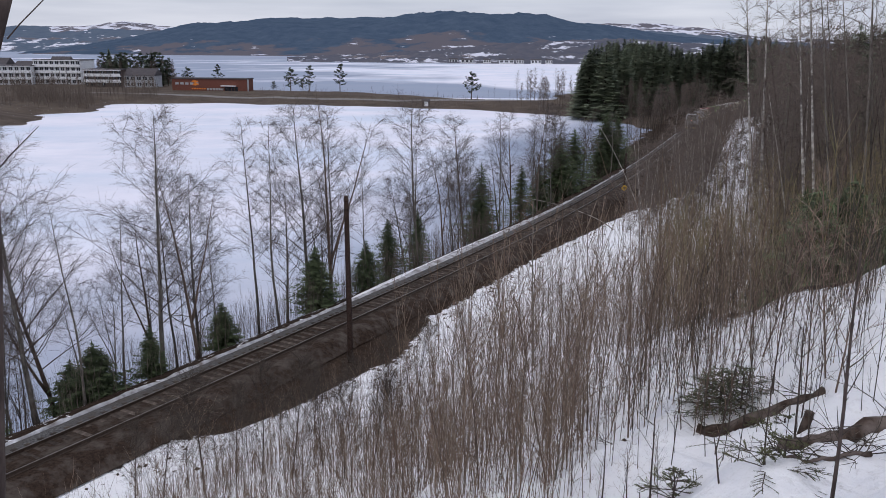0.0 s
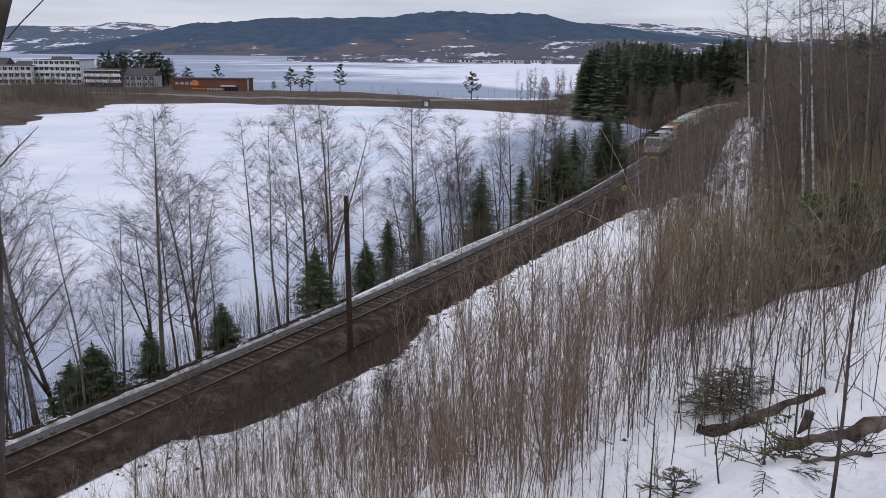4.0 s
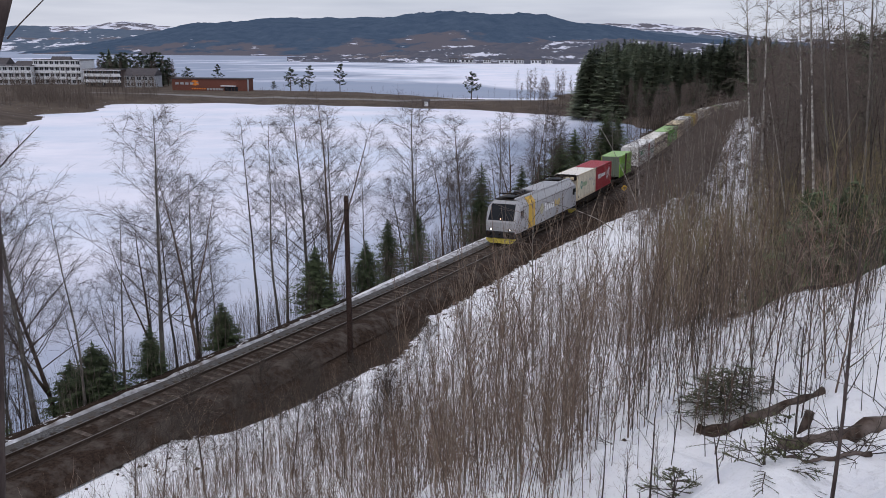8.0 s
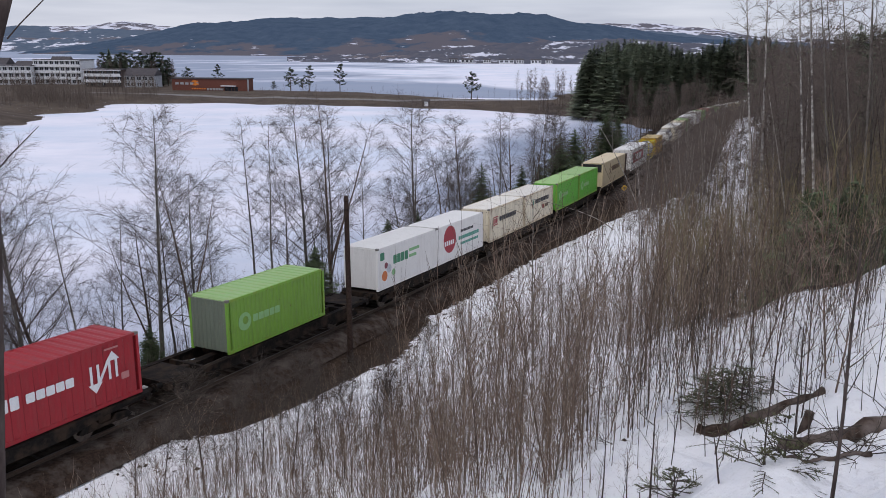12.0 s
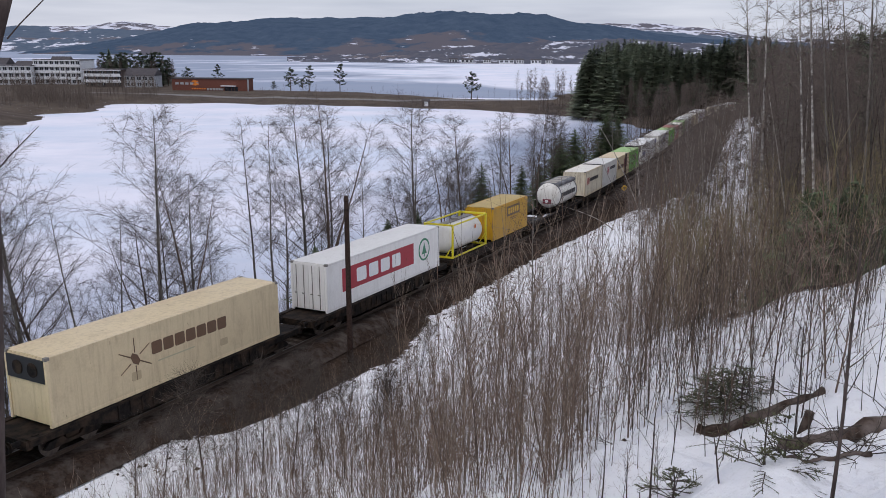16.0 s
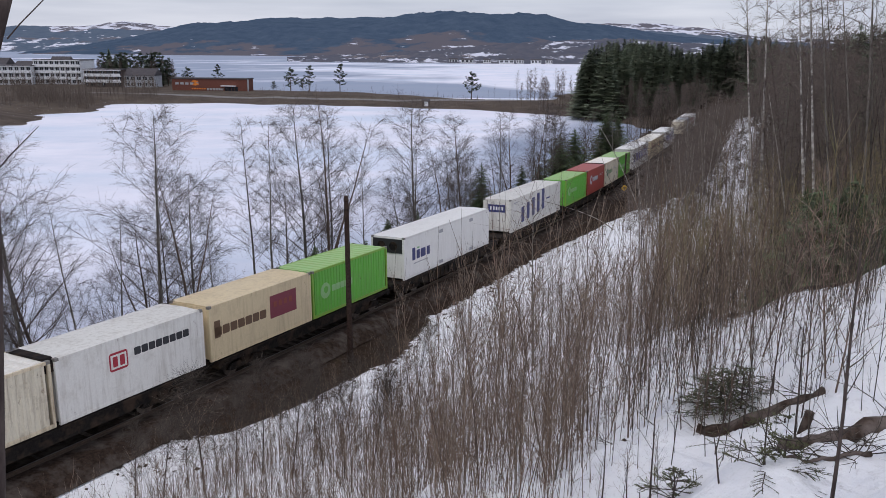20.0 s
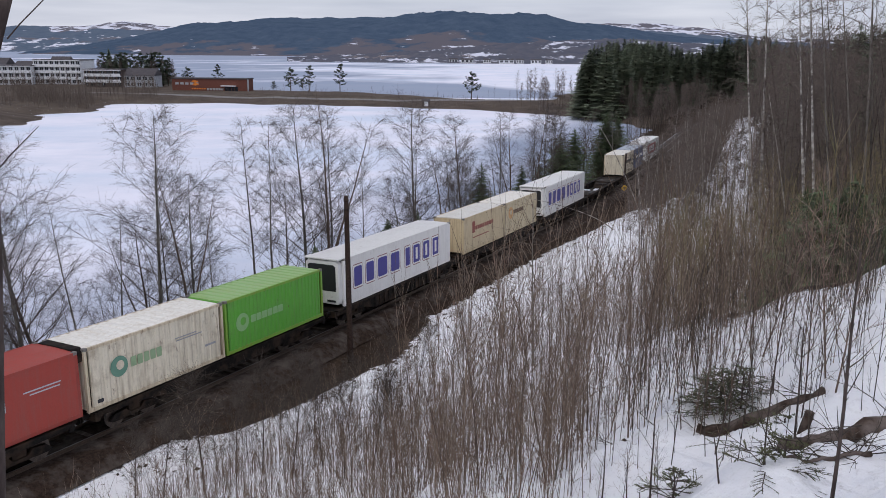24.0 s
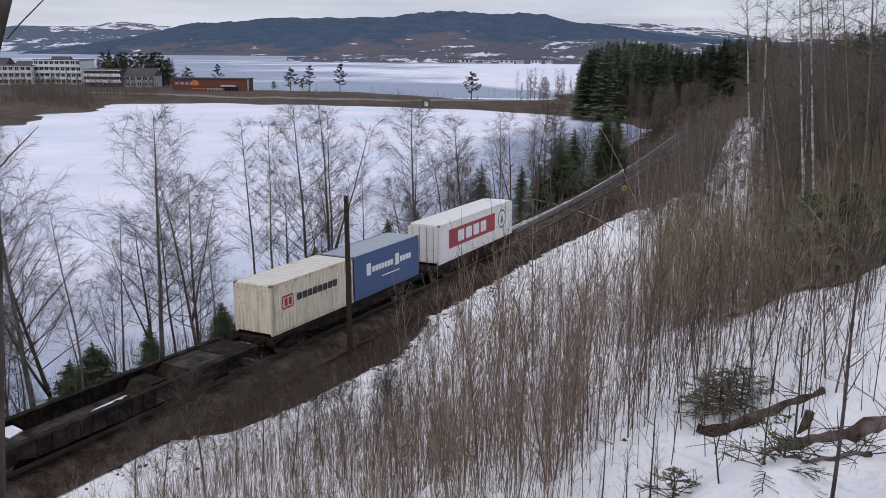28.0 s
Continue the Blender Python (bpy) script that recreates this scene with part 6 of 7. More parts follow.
def spruce_at(kind, x, y, h, wide=1.0, turn=0.0, label=""):
    m = pose(x, y, gz(x, y) - 0.1, 0, 0, turn)
    k = h / SPR_H[kind]
    if kind not in spr_first:
        t = make_tree("young_spruce", SPR_L[kind], "spruce tree", SPR[kind], "spruces on the lake bank")
        t.matrix_basis = m
        spr_first[kind] = t
    else:
        t = copy_thing(spr_first[kind], m)
    t.scale = (k * wide, k * wide, k)
    if label:
        tagged(t, label)
    return t


for kind, s, n, h, w in ((2, 9.4, -5.3, 3.3, 1.2), (2, 9.0, -6.6, 3.0, 1.1), (0, 12.4, -4.6, 3.0, 1.0), (0, 3.6, -6.0, 3.6, 1.1), (0, 17.8, -4.6, 3.0, 1.25), (0, 26.9, -4.6, 4.6, 1.15), (0, 34.5, -5.4, 4.0, 1.1),
                         (1, 40.5, -7.0, 5.6, 1.0), (1, 46.5, -7.4, 5.4, 1.0), (1, 60.5, -7.2, 8.2, 1.05), (0, 58.0, -6.4, 5.4, 0.95), (0, 63.0, -8.0, 4.6, 1.0), (1, 72.5, -7.0, 6.8, 0.95), (0, 78.5, -6.6, 4.6, 1.1),
                         (1, 86.0, -6.2, 7.4, 1.35), (1, 90.0, -7.4, 9.4, 1.35), (1, 94.0, -6.4, 9.2, 1.3), (1, 84.0, -8.4, 6.4, 1.3), (1, 118, -6.6, 9.5, 1.5), (1, 123, -7.6, 10.5, 1.4), (1, 128, -6.6, 9.0, 1.4), (0, 113, -6.6, 6.0, 1.1)):
    p = on_track(s, n)
    spruce_at(kind, p.x, p.y, h, w, RNG.uniform(0, 360))


# --- undergrowth along the bank and brush on the hillside: too many stems to count
def brush(name, label, places, h0, h1, mat, seed, branch=4, radius=0.012):
    rng = random.Random(seed)
    b = Build()
    for x, y, z in places:
        h = rng.uniform(h0, h1)
        pts, d = grow(rng, (x, y, z - 0.15), (rng.gauss(0, 0.08), rng.gauss(0, 0.08), 1), h, 4, 0.045, 0.03)
        r = radius * rng.uniform(0.7, 1.3) * (0.5 + h / h1 * 0.6)
        b.tube(pts, [r, r * 0.8, r * 0.62, r * 0.42, r * 0.2], 3, False)
        for _ in range(branch):
            t = rng.uniform(0.25, 0.95)
            q, qd = along(pts, t)
            bp, _e = grow(rng, q, (rng.uniform(-0.6, 0.6), rng.uniform(-0.6, 0.6), 1.1), h * rng.uniform(0.12, 0.36), 2, 0.08, 0.06)
            b.tube(bp, [r * 0.5, r * 0.38, r * 0.2], 3, False)
    return tagged(new(name, b.mesh(name, mat)), label, "shrubs", kind="stuff")


def scatter(seed, count, s0, s1, n0, n1, keep=None):
    rng = random.Random(seed)
    ps = []
    while len(ps) < count:
        s, n = rng.uniform(s0, s1), rng.uniform(n0, n1)
        p = on_track(s, n)
        if keep is None or keep(p.x, p.y, rng):
            ps.append((p.x, p.y))
    zs = ground_z([p[0] for p in ps], [p[1] for p in ps])
    return [(x, y, float(z)) for (x, y), z in zip(ps, zs)]


brush("bank_undergrowth", "leafless brown undergrowth along the lake bank", scatter(31, 1700, 1, 58, -10.0, -3.3) + scatter(37, 500, 58, 160, -9.5, -3.4), 0.8, 3.2, M_TWIG_WARM, 32, 8, 0.009)
brush("ditch_scrub", "dead brown scrub in the railway ditch", scatter(33, 420, -12, 28, 2.4, 6.0), 0.12, 0.5, M_TWIG_RED, 34, 5, 0.005)
brush("ditch_scrub", "matted reddish scrub at the thawed corner of the ditch", scatter(84, 260, 9.0, 19.0, 3.6, 7.2), 0.25, 1.0, M_TWIG, 85, 8, 0.006)
brush("ditch_scrub", "pale dead scrub on the slope above the far track", scatter(38, 800, 58, 210, 3.6, 10.5), 0.6, 2.8, M_TWIG_RED, 39, 6, 0.014)
brush("ditch_scrub", "sparse dead scrub beside the railway", scatter(35, 420, 28, 150, 3.2, 8.5), 0.2, 0.9, M_TWIG, 36, 4, 0.006)


def at_bearing(px, d):
    b = (px - 784) / 1478 * 1.028
    return b * d, d


def bearing(x, y):
    return 784 + x / max(y, 0.1) / 1.028 * 1478


# saplings on the snow slope
SAP = [birch_meshes(301 + i, 4.6, 0.019, 18, 0.24, 2, 2, (M_BARK_BROWN, M_BARK_GREY, M_BARK_BROWN, M_BARK_DARK)[i], M_TWIG_RED, 0.06, 0.18, tip=0.0030, weep=0.06, rise=(1.4, 2.8)) for i in range(4)]
sap_first = {}
SAP_L = ["thin leafless reddish sapling in the snow", "thin leafless grey sapling in the snow", "spindly leafless brown sapling in the snow", "dark spindly leafless sapling in the snow"]


def sapling(kind, x, y, h, turn, lean, thick=1.0):
    m = planted(x, y, gz(x, y) - 0.05, lean, turn)
    k = h / 4.6
    if kind not in sap_first:
        t = make_tree("sapling", SAP_L[kind], "sapling", SAP[kind], "saplings on the hillside")
        t.matrix_basis = m
        sap_first[kind] = t
    else:
        t = copy_thing(sap_first[kind], m)
    t.scale = (k * thick, k * thick, k)
    return t


def sap_keep(x, y, rng):
    d = math.hypot(x, y)
    if y < 8 or d < 10:
        return False
    px = bearing(x, y)
    if px < 180 or px > 1560:
        return False
    dens = float(np.interp(px, [180, 560, 700, 820, 950, 1100, 1250, 1400, 1560], [0.25, 0.35, 0.55, 0.9, 1.0, 1.0, 0.9, 0.5, 0.3]))
    dens *= float(np.interp(d, [10, 13, 20, 26, 40], [0.35, 0.9, 0.9, 0.4, 0.2]))
    return rng.random() < dens


def slope_keep(x, y, rng):
    d = math.hypot(x, y)
    if y < 7 or (d < 10 and bearing(x, y) > 1040) or (d < 13 and bearing(x, y) > 1120):
        return False
    dens = float(np.interp(bearing(x, y), [60, 180, 420, 600, 750, 900, 1100, 1330, 1400], [0.2, 0.75, 0.9, 0.95, 1.0, 1.0, 0.95, 0.7, 0.4]))
    dens *= float(np.interp(d, [10, 13, 17, 20, 24, 30], [0.85, 1.0, 0.7, 0.32, 0.10, 0.05]))
    return rng.random() < dens


def edge_keep(x, y, rng):
    d = math.hypot(x, y)
    return y > 7.5 and 9.5 < d < 21 and 1130 < bearing(x, y) < 1640 and rng.random() < (d - 7) / 12


def near_keep(x, y, rng):
    d = math.hypot(x, y)
    return y > 7.5 and 9 < d < 28 and bearing(x, y) < 1330 and rng.random() < float(np.interp(bearing(x, y), [690, 760, 860], [0.0, 0.35, 1.0])) and (d > 13 or bearing(x, y) < 1120)


for i, (x, y, z) in enumerate(scatter(41, 290, -10, 40, 7.5, 28.5, sap_keep)):
    d = math.hypot(x, y)
    sapling(i % 4, x, y, RNG.uniform(1.5, 3.5) * float(np.interp(bearing(x, y), [180, 700, 860], [0.55, 0.62, 1.0])), RNG.uniform(0, 360), (RNG.uniform(-6, 6), RNG.uniform(-6, 6)), RNG.uniform(0.8, 1.35))
brush("hillside_brush", "dense leafless reddish brush on the snowy hillside", scatter(43, 1250, -14, 22, 7.6, 29, slope_keep), 0.6, 2.6, M_TWIG_RED, 44, 7, 0.0066)
brush("hillside_brush", "close leafless reddish stems at the foot of the view", [(*at, gz(*at)) for at in [at_bearing(RNG.uniform(600, 1080), RNG.uniform(9.0, 13.5)) for _ in range(150)]], 0.9, 2.2, M_TWIG_RED, 74, 7, 0.0055)
brush("tall_brush", "tall thin leafless stems standing in the snow", scatter(49, 170, -12, 20, 8, 27.5, near_keep), 2.4, 4.6, M_TWIG_RED, 50, 11, 0.009)
brush("edge_brush", "thin dark twigs and stems sticking out of the snow", scatter(56, 430, -10, 7, 21, 31, edge_keep), 0.3, 2.5, M_TWIG, 57, 7, 0.008)
brush("slope_scrub", "short dead twigs and stalks poking through the snow", [(*at, gz(*at)) for at in [at_bearing(RNG.uniform(170, 800), RNG.uniform(12.5, 27)) for _ in range(1500)] if track_coords(*at)[1][0] > 6.5], 0.12, 0.7, M_TWIG_RED, 76, 7, 0.0055)
brush("slope_scrub", "thin leafless brush on the lower snow slope", [(*at, gz(*at)) for at in [at_bearing(RNG.uniform(230, 800), RNG.uniform(12.5, 23)) for _ in range(980)] if track_coords(*at)[1][0] > 7.5], 0.4, 1.6, M_TWIG_RED, 77, 9, 0.0055)
brush("hillside_brush", "crowded leafless brown stems in the middle of the slope", [(*at, gz(*at)) for at in [at_bearing(RNG.uniform(770, 1040), RNG.uniform(11.0, 17.5)) for _ in range(260)]], 0.8, 2.4, M_TWIG_RED, 78, 8, 0.006)
brush("slope_scrub", "low leafless scrub on the snow slope by the railway", scatter(47, 330, 8, 70, 6.0, 16), 0.5, 2.2, M_TWIG_RED, 48, 5, 0.008)
brush("slope_scrub", "thin leafless thicket on the snow beside the far track", scatter(58, 520, 62, 135, 8.0, 19), 1.2, 4.5, M_TWIG, 59, 6, 0.014)


def wood_keep(x, y, rng):
    return y > 17 and 1165 < bearing(x, y) < 1640 and math.hypot(x, y) > 21 and (bearing(x, y) > 1325 or math.hypot(x, y) < 62)


brush("wood_edge_brush", "tall bare brown stems at the edge of the wood", [(*at, gz(*at)) for at in [at_bearing(RNG.uniform(1165, 1350), RNG.uniform(27, 60)) for _ in range(300)][:200]], 2.0, 5.5, M_TWIG_OLIVE, 60, 7, 0.013)
brush("wood_brush", "dense brown leafless brush at the edge of the wood", scatter(45, 3200, 8, 90, 12, 46, wood_keep), 1.5, 5.6, M_TWIG_OLIVE, 46, 6, 0.014)

for px, d, h, kk, th in ((330, 24, 3.4, 3, 2.2), (612, 14.5, 2.0, 3, 1.2), (725, 13.5, 2.6, 3, 1.1), (830, 12.5, 3.2, 0, 1.2), (855, 11.5, 3.0, 3, 1.1), (950, 24, 5.6, 1, 1.3), (885, 26, 5.0, 0, 1.3), (1190, 9.4, 0.9, 3, 1.4), (1130, 9.2, 1.0, 3, 1.2), (1085, 9.0, 0.9, 3, 1.2), (1000, 11.0, 2.2, 1, 1.3), (925, 10.0, 2.0, 1, 1.3), (205, 26, 2.0, 0, 1.4), (480, 22, 2.4, 0, 1.3), (400, 24, 2.0, 0, 1.2)):
    x, y = at_bearing(px, d)
    sapling(kk, x, y, h, RNG.uniform(0, 360), (RNG.uniform(-3, 3), RNG.uniform(-4, 4)), th)

# --- tall birches and aspens of the wood
WOOD = [birch_meshes(401, 17.0, 0.085, 22, 0.10, 4, 5, M_BIRCH, M_TWIG_WARM, 0.001, 0.5, tip=0.005, wob=0.009),
        birch_meshes(402, 14.0, 0.07, 18, 0.11, 4, 4, M_BARK_GREY, M_TWIG_WARM, 0.004, 0.4, tip=0.006, wob=0.014),
        birch_meshes(403, 11.0, 0.06, 20, 0.13, 5, 6, M_BIRCH, M_TWIG_WARM, 0.02, 0.40, tip=0.005, wob=0.025),
        birch_meshes(404, 13.0, 0.075, 26, 0.13, 5, 4, M_BARK_DARK, M_TWIG_WARM, 0.02, 0.25, tip=0.0075, wob=0.03, rise=(0.9, 1.8)),
        birch_meshes(405, 12.0, 0.07, 24, 0.15, 5, 4, M_BARK_BROWN, M_TWIG_WARM, 0.02, 0.2, tip=0.016, wob=0.03, rise=(0.9, 1.8))]
WOOD_H = [17.0, 14.0, 11.0, 13.0, 12.0]
WOOD_L = ["tall white-barked birch without leaves", "tall leafless grey aspen in the wood", "young leafless birch with pale bark", "dark leafless alder with reddish twigs", "leafless brown tree of the far wood"]
wood_first = {}


def wood_tree(kind, x, y, h, turn, lean=(0, 0)):
    m = planted(x, y, gz(x, y) - 0.1, lean, turn)
    k = h / WOOD_H[kind]
    if kind not in wood_first:
        t = make_tree(("birch", "aspen", "young_birch", "alder", "bare_tree")[kind], WOOD_L[kind], "tree", WOOD[kind], "trees of the wood")
        t.matrix_basis = m
        wood_first[kind] = t
    else:
        t = copy_thing(wood_first[kind], m)
    t.scale = (k, k, k)
    return t


for kind, px, d, h, lean in ((0, 1338, 42, 18.5, (0, -1)), (0, 1349, 40, 19.0, (0, 0.6)), (0, 1436, 36, 17.0, (0, 0)), (0, 1452, 37, 18.5, (0, 0.5)), (1, 1478, 38, 16.5, (0, -3)), (1, 1500, 40, 16.0, (0, -4)), (1, 1520, 39, 16.0, (0, -3)),
                             (1, 1530, 40, 18.5, (0, 1)), (1, 1550, 41, 18.0, (0, -1)), (1, 1391, 44, 13.0, (0, 0)), (2, 1200, 64, 9.5, (0, -1)), (2, 1222, 58, 6.5, (0, 0)), (2, 1145, 62, 7.5, (0, 0)), (2, 1253, 60, 9.0, (0, -5)), (2, 1268, 62, 9.5, (0, 0)),
                             (2, 1325, 46, 11.0, (0, -3)), (2, 1288, 52, 8.0, (0, 0)), (2, 1170, 55, 6.0, (0, -5)), (2, 1365, 40, 10.0, (0, -2)), (2, 1118, 56, 6.0, (0, 1)), (2, 1152, 50, 7.0, (0, -3)), (2, 1180, 48, 6.5, (0, 2)), (2, 1212, 46, 8.5, (0, 0)), (2, 1226, 44, 7.0, (0, 3)), (2, 1243, 50, 8.2, (0, -2)), (2, 1262, 47, 6.8, (0, 1)), (2, 1280, 45, 7.5, (0, 0)), (2, 1298, 44, 8.5, (0, -2)), (2, 1310, 42, 7.0, (0, 2)),
                             (2, 1378, 38, 9.0, (0, 1)), (2, 1410, 37, 10.5, (0, -1)), (2, 1424, 40, 11.0, (0, 1))):
    x, y = at_bearing(px, d)
    wood_tree(kind, x, y, h, RNG.uniform(0, 360), (lean[0], lean[1] * 0.6 - 0.0091 * (px - 784) * 0.95))
for i in range(26):
    px, d = RNG.uniform(1125, 1265), RNG.uniform(40, 78)
    x, y = at_bearing(px, d)
    if track_coords(x, y)[1][0] > 7.5:
        top = RNG.uniform(185, 300) if px < 1190 else RNG.uniform(150, 270)
        wood_tree(2, x, y, min(max(EYE_Z + (88 - top) / 1478 * d - gz(x, y), 3.0), 11.0), RNG.uniform(0, 360), (0, RNG.uniform(-3, 3) - 0.0091 * (px - 784) * 0.8))
for i in range(44):
    px, d = RNG.uniform(1160, 1340), RNG.uniform(50, 135)
    x, y = at_bearing(px, d)
    s, n = track_coords(x, y)
    if n[0] > 7:
        wood_tree(RNG.choice([2, 2, 4]), x, y, RNG.uniform(5.5, 11.0), RNG.uniform(0, 360), (0, RNG.uniform(-2, 2) - 0.0091 * (px - 784) * 0.8))
for i in range(150):
    px = RNG.uniform(1335, 1640)
    d = RNG.uniform(40, 150)
    x, y = at_bearing(px, d)
    yt = RNG.uniform(25, 130)
    h = EYE_Z + (88 - yt) / 1478 * d - gz(x, y)
    wood_tree(RNG.choice([1, 3, 3, 3, 3, 3, 3, 3]), x, y, min(max(h, 6), 17), RNG.uniform(0, 360), (RNG.uniform(-1, 1), RNG.uniform(-2.5, 2.5) - 0.0091 * (px - 784) * 0.8))

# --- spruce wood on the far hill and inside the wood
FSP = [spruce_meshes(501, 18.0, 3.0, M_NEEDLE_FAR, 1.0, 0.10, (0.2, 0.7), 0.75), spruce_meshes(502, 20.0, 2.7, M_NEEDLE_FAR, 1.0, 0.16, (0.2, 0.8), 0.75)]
fsp_first = {}


def far_spruce(kind, x, y, h, turn):
    m = pose(x, y, gz(x, y) - 0.2, 0, 0, turn)
    k = h / (18.0, 20.0)[kind]
    if kind not in fsp_first:
        t = make_tree("spruce", "tall dark spruce of the wooded hill", "spruce tree", FSP[kind], "spruces of the hill")
        t.matrix_basis = m
        fsp_first[kind] = t
    else:
        t = copy_thing(fsp_first[kind], m)
    w = RNG.uniform(1.3, 2.0)
    t.scale = (k * w, k * w, k)
    return t


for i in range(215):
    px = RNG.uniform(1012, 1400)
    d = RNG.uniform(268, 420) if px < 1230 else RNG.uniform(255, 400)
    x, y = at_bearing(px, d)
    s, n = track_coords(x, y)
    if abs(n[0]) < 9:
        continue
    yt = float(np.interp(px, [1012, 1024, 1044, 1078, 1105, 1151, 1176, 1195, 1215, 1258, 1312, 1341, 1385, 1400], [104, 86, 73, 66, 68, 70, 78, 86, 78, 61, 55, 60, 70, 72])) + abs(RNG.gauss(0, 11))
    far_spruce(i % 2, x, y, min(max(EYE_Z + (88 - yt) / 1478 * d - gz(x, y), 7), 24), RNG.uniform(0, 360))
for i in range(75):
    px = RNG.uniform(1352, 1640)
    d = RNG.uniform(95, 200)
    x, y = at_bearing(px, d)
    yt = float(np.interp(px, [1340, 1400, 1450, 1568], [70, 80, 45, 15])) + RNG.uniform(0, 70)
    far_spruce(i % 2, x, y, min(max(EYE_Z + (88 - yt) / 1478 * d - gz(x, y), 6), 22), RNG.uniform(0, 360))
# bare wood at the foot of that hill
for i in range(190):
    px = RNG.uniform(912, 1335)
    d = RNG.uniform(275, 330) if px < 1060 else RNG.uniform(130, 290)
    x, y = at_bearing(px, d)
    s, n = track_coords(x, y)
    if abs(n[0]) < 7 or (n[0] > 0 and px < 1150) or (n[0] > 0 and 8 < n[0] < 15 and d < 200):
        continue
    if n[0] < 0 and inside_depth(np.array([x]), np.array([y]), WOOD_HILL)[0] < 1 and inside_depth(np.array([x]), np.array([y]), CAUSEWAY)[0] < 1:
        continue
    wood_tree(4 if i % 5 else 2, x, y, RNG.uniform(8, 13), RNG.uniform(0, 360))

brush("far_wood_brush", "bare brown thicket beside the far bend of the railway", [p for p in scatter(51, 1100, 140, 310, -45, -5) if p[2] > LAKE + 0.2], 3.0, 11.0, M_TWIG, 52, 9, 0.05)
brush("far_wood_brush", "bare scrub along the far stretch of the railway", scatter(53, 220, 95, 230, -8, -3.6) + scatter(54, 260, 95, 190, 4.5, 11), 0.8, 3.5, M_TWIG, 55, 5, 0.016)

brush("far_wood_brush", "bare brown thicket between the hillside and the far track", scatter(71, 620, 120, 245, 4.0, 10.5), 2.5, 7.5, M_TWIG_WARM, 72, 10, 0.030)
for i in range(150):
    px, d = RNG.uniform(1030, 1225), RNG.uniform(235, 318)
    x, y = at_bearing(px, d)
    if track_coords(x, y)[1][0] < -6 and gz(x, y) > LAKE + 0.3:
        wood_tree(4 if i % 6 else 2, x, y, RNG.uniform(7, 13), RNG.uniform(0, 360))
for i in range(60):
    px, d = RNG.uniform(1190, 1345), RNG.uniform(225, 300)
    x, y = at_bearing(px, d)
    if abs(track_coords(x, y)[1][0]) > 7:
        wood_tree(4, x, y, RNG.uniform(8, 14), RNG.uniform(0, 360))

# --- near stem at the edge of the view, bent saplings, seedlings and felled wood in the snow
def near_stem():
    t = thing("near_tree", "dark smooth tree stem close to the camera", "tree")
    y = 3.62
    b = Build()
    rng = random.Random(3)
    pts = [(-2.42, y, gz(-2.42, y) - 0.2), (-2.25, y, 12.6), (-2.13, y, 13.6), (-2.0, y, 14.8), (-1.965, y, 15.4), (-1.94, y, 15.6), (-1.815, y, 15.95), (-1.6, y, 18.0), (-1.4, y, 20.5)]
    b.tube(pts, [0.055, 0.045, 0.036, 0.03, 0.033, 0.034, 0.036, 0.03, 0.015], 12)
    part("trunk", b, M_BARK_DARK, t, smooth=True)
    for at, way, ln, r in (((-1.84, y, 15.72), (0.7, 0.1, 0.75), 0.4, 0.0035), ((-2.0, y, 14.9), (0.12, 0.05, 1.0), 0.25, 0.005), ((-1.97, y, 15.14), (0.6, 0.05, 0.7), 0.3, 0.004)):
        bp, _ = grow(rng, at, way, ln, 5, 0.08, 0.0)
        part("branch", Build().tube(bp, [r, r * 0.9, r * 0.8, r * 0.65, r * 0.5, r * 0.3], 5), M_BARK_DARK, t)


near_stem()


def bent_stem(a, top, c, r):
    """A sapling bowed over by snow, from its foot over a crown point down to its tip."""
    t = thing("bent_sapling", "pale leafless sapling bowed over by snow", "sapling", "bowed saplings")
    pts = []
    for i in range(13):
        u = i / 12
        pts.append(tuple(a[k] * (1 - u) ** 2 + 2 * top[k] * u * (1 - u) + c[k] * u * u for k in range(3)))
    part("stem", Build().tube(pts, [r * (1 - 0.7 * i / 12) for i in range(13)], 6), M_BIRCH, t, smooth=True)


def spot(px, py, d):
    """A place d metres ahead on the line of sight given by two slopes."""
    u, w = (px - 784) / 1478, (py - 441) / 1478
    c, s = math.cos(radians(13.46)), math.sin(radians(13.46))
    return (u * d, (c - w * s) * d, EYE_Z + (-s - w * c) * d)


bent_stem(spot(1085, 405, 50), spot(1050, 372, 50), spot(935, 350, 49), 0.035)
bent_stem(spot(1142, 405, 52), spot(1108, 300, 52), spot(1060, 222, 51), 0.04)
bent_stem(spot(1075, 545, 34), spot(985, 490, 34), spot(900, 520, 34), 0.02)
pole(tuple(on_track(19.2, 3.4, -0.9)), 9.25, 0.17, (0, -0.4), "tall rusty brown trackside pole", False)
pole(tuple(on_track(79.2, 3.5, -0.9)), 6.2, 0.12, (0, 0.5), "brown trackside pole with a round yellow sign", True)


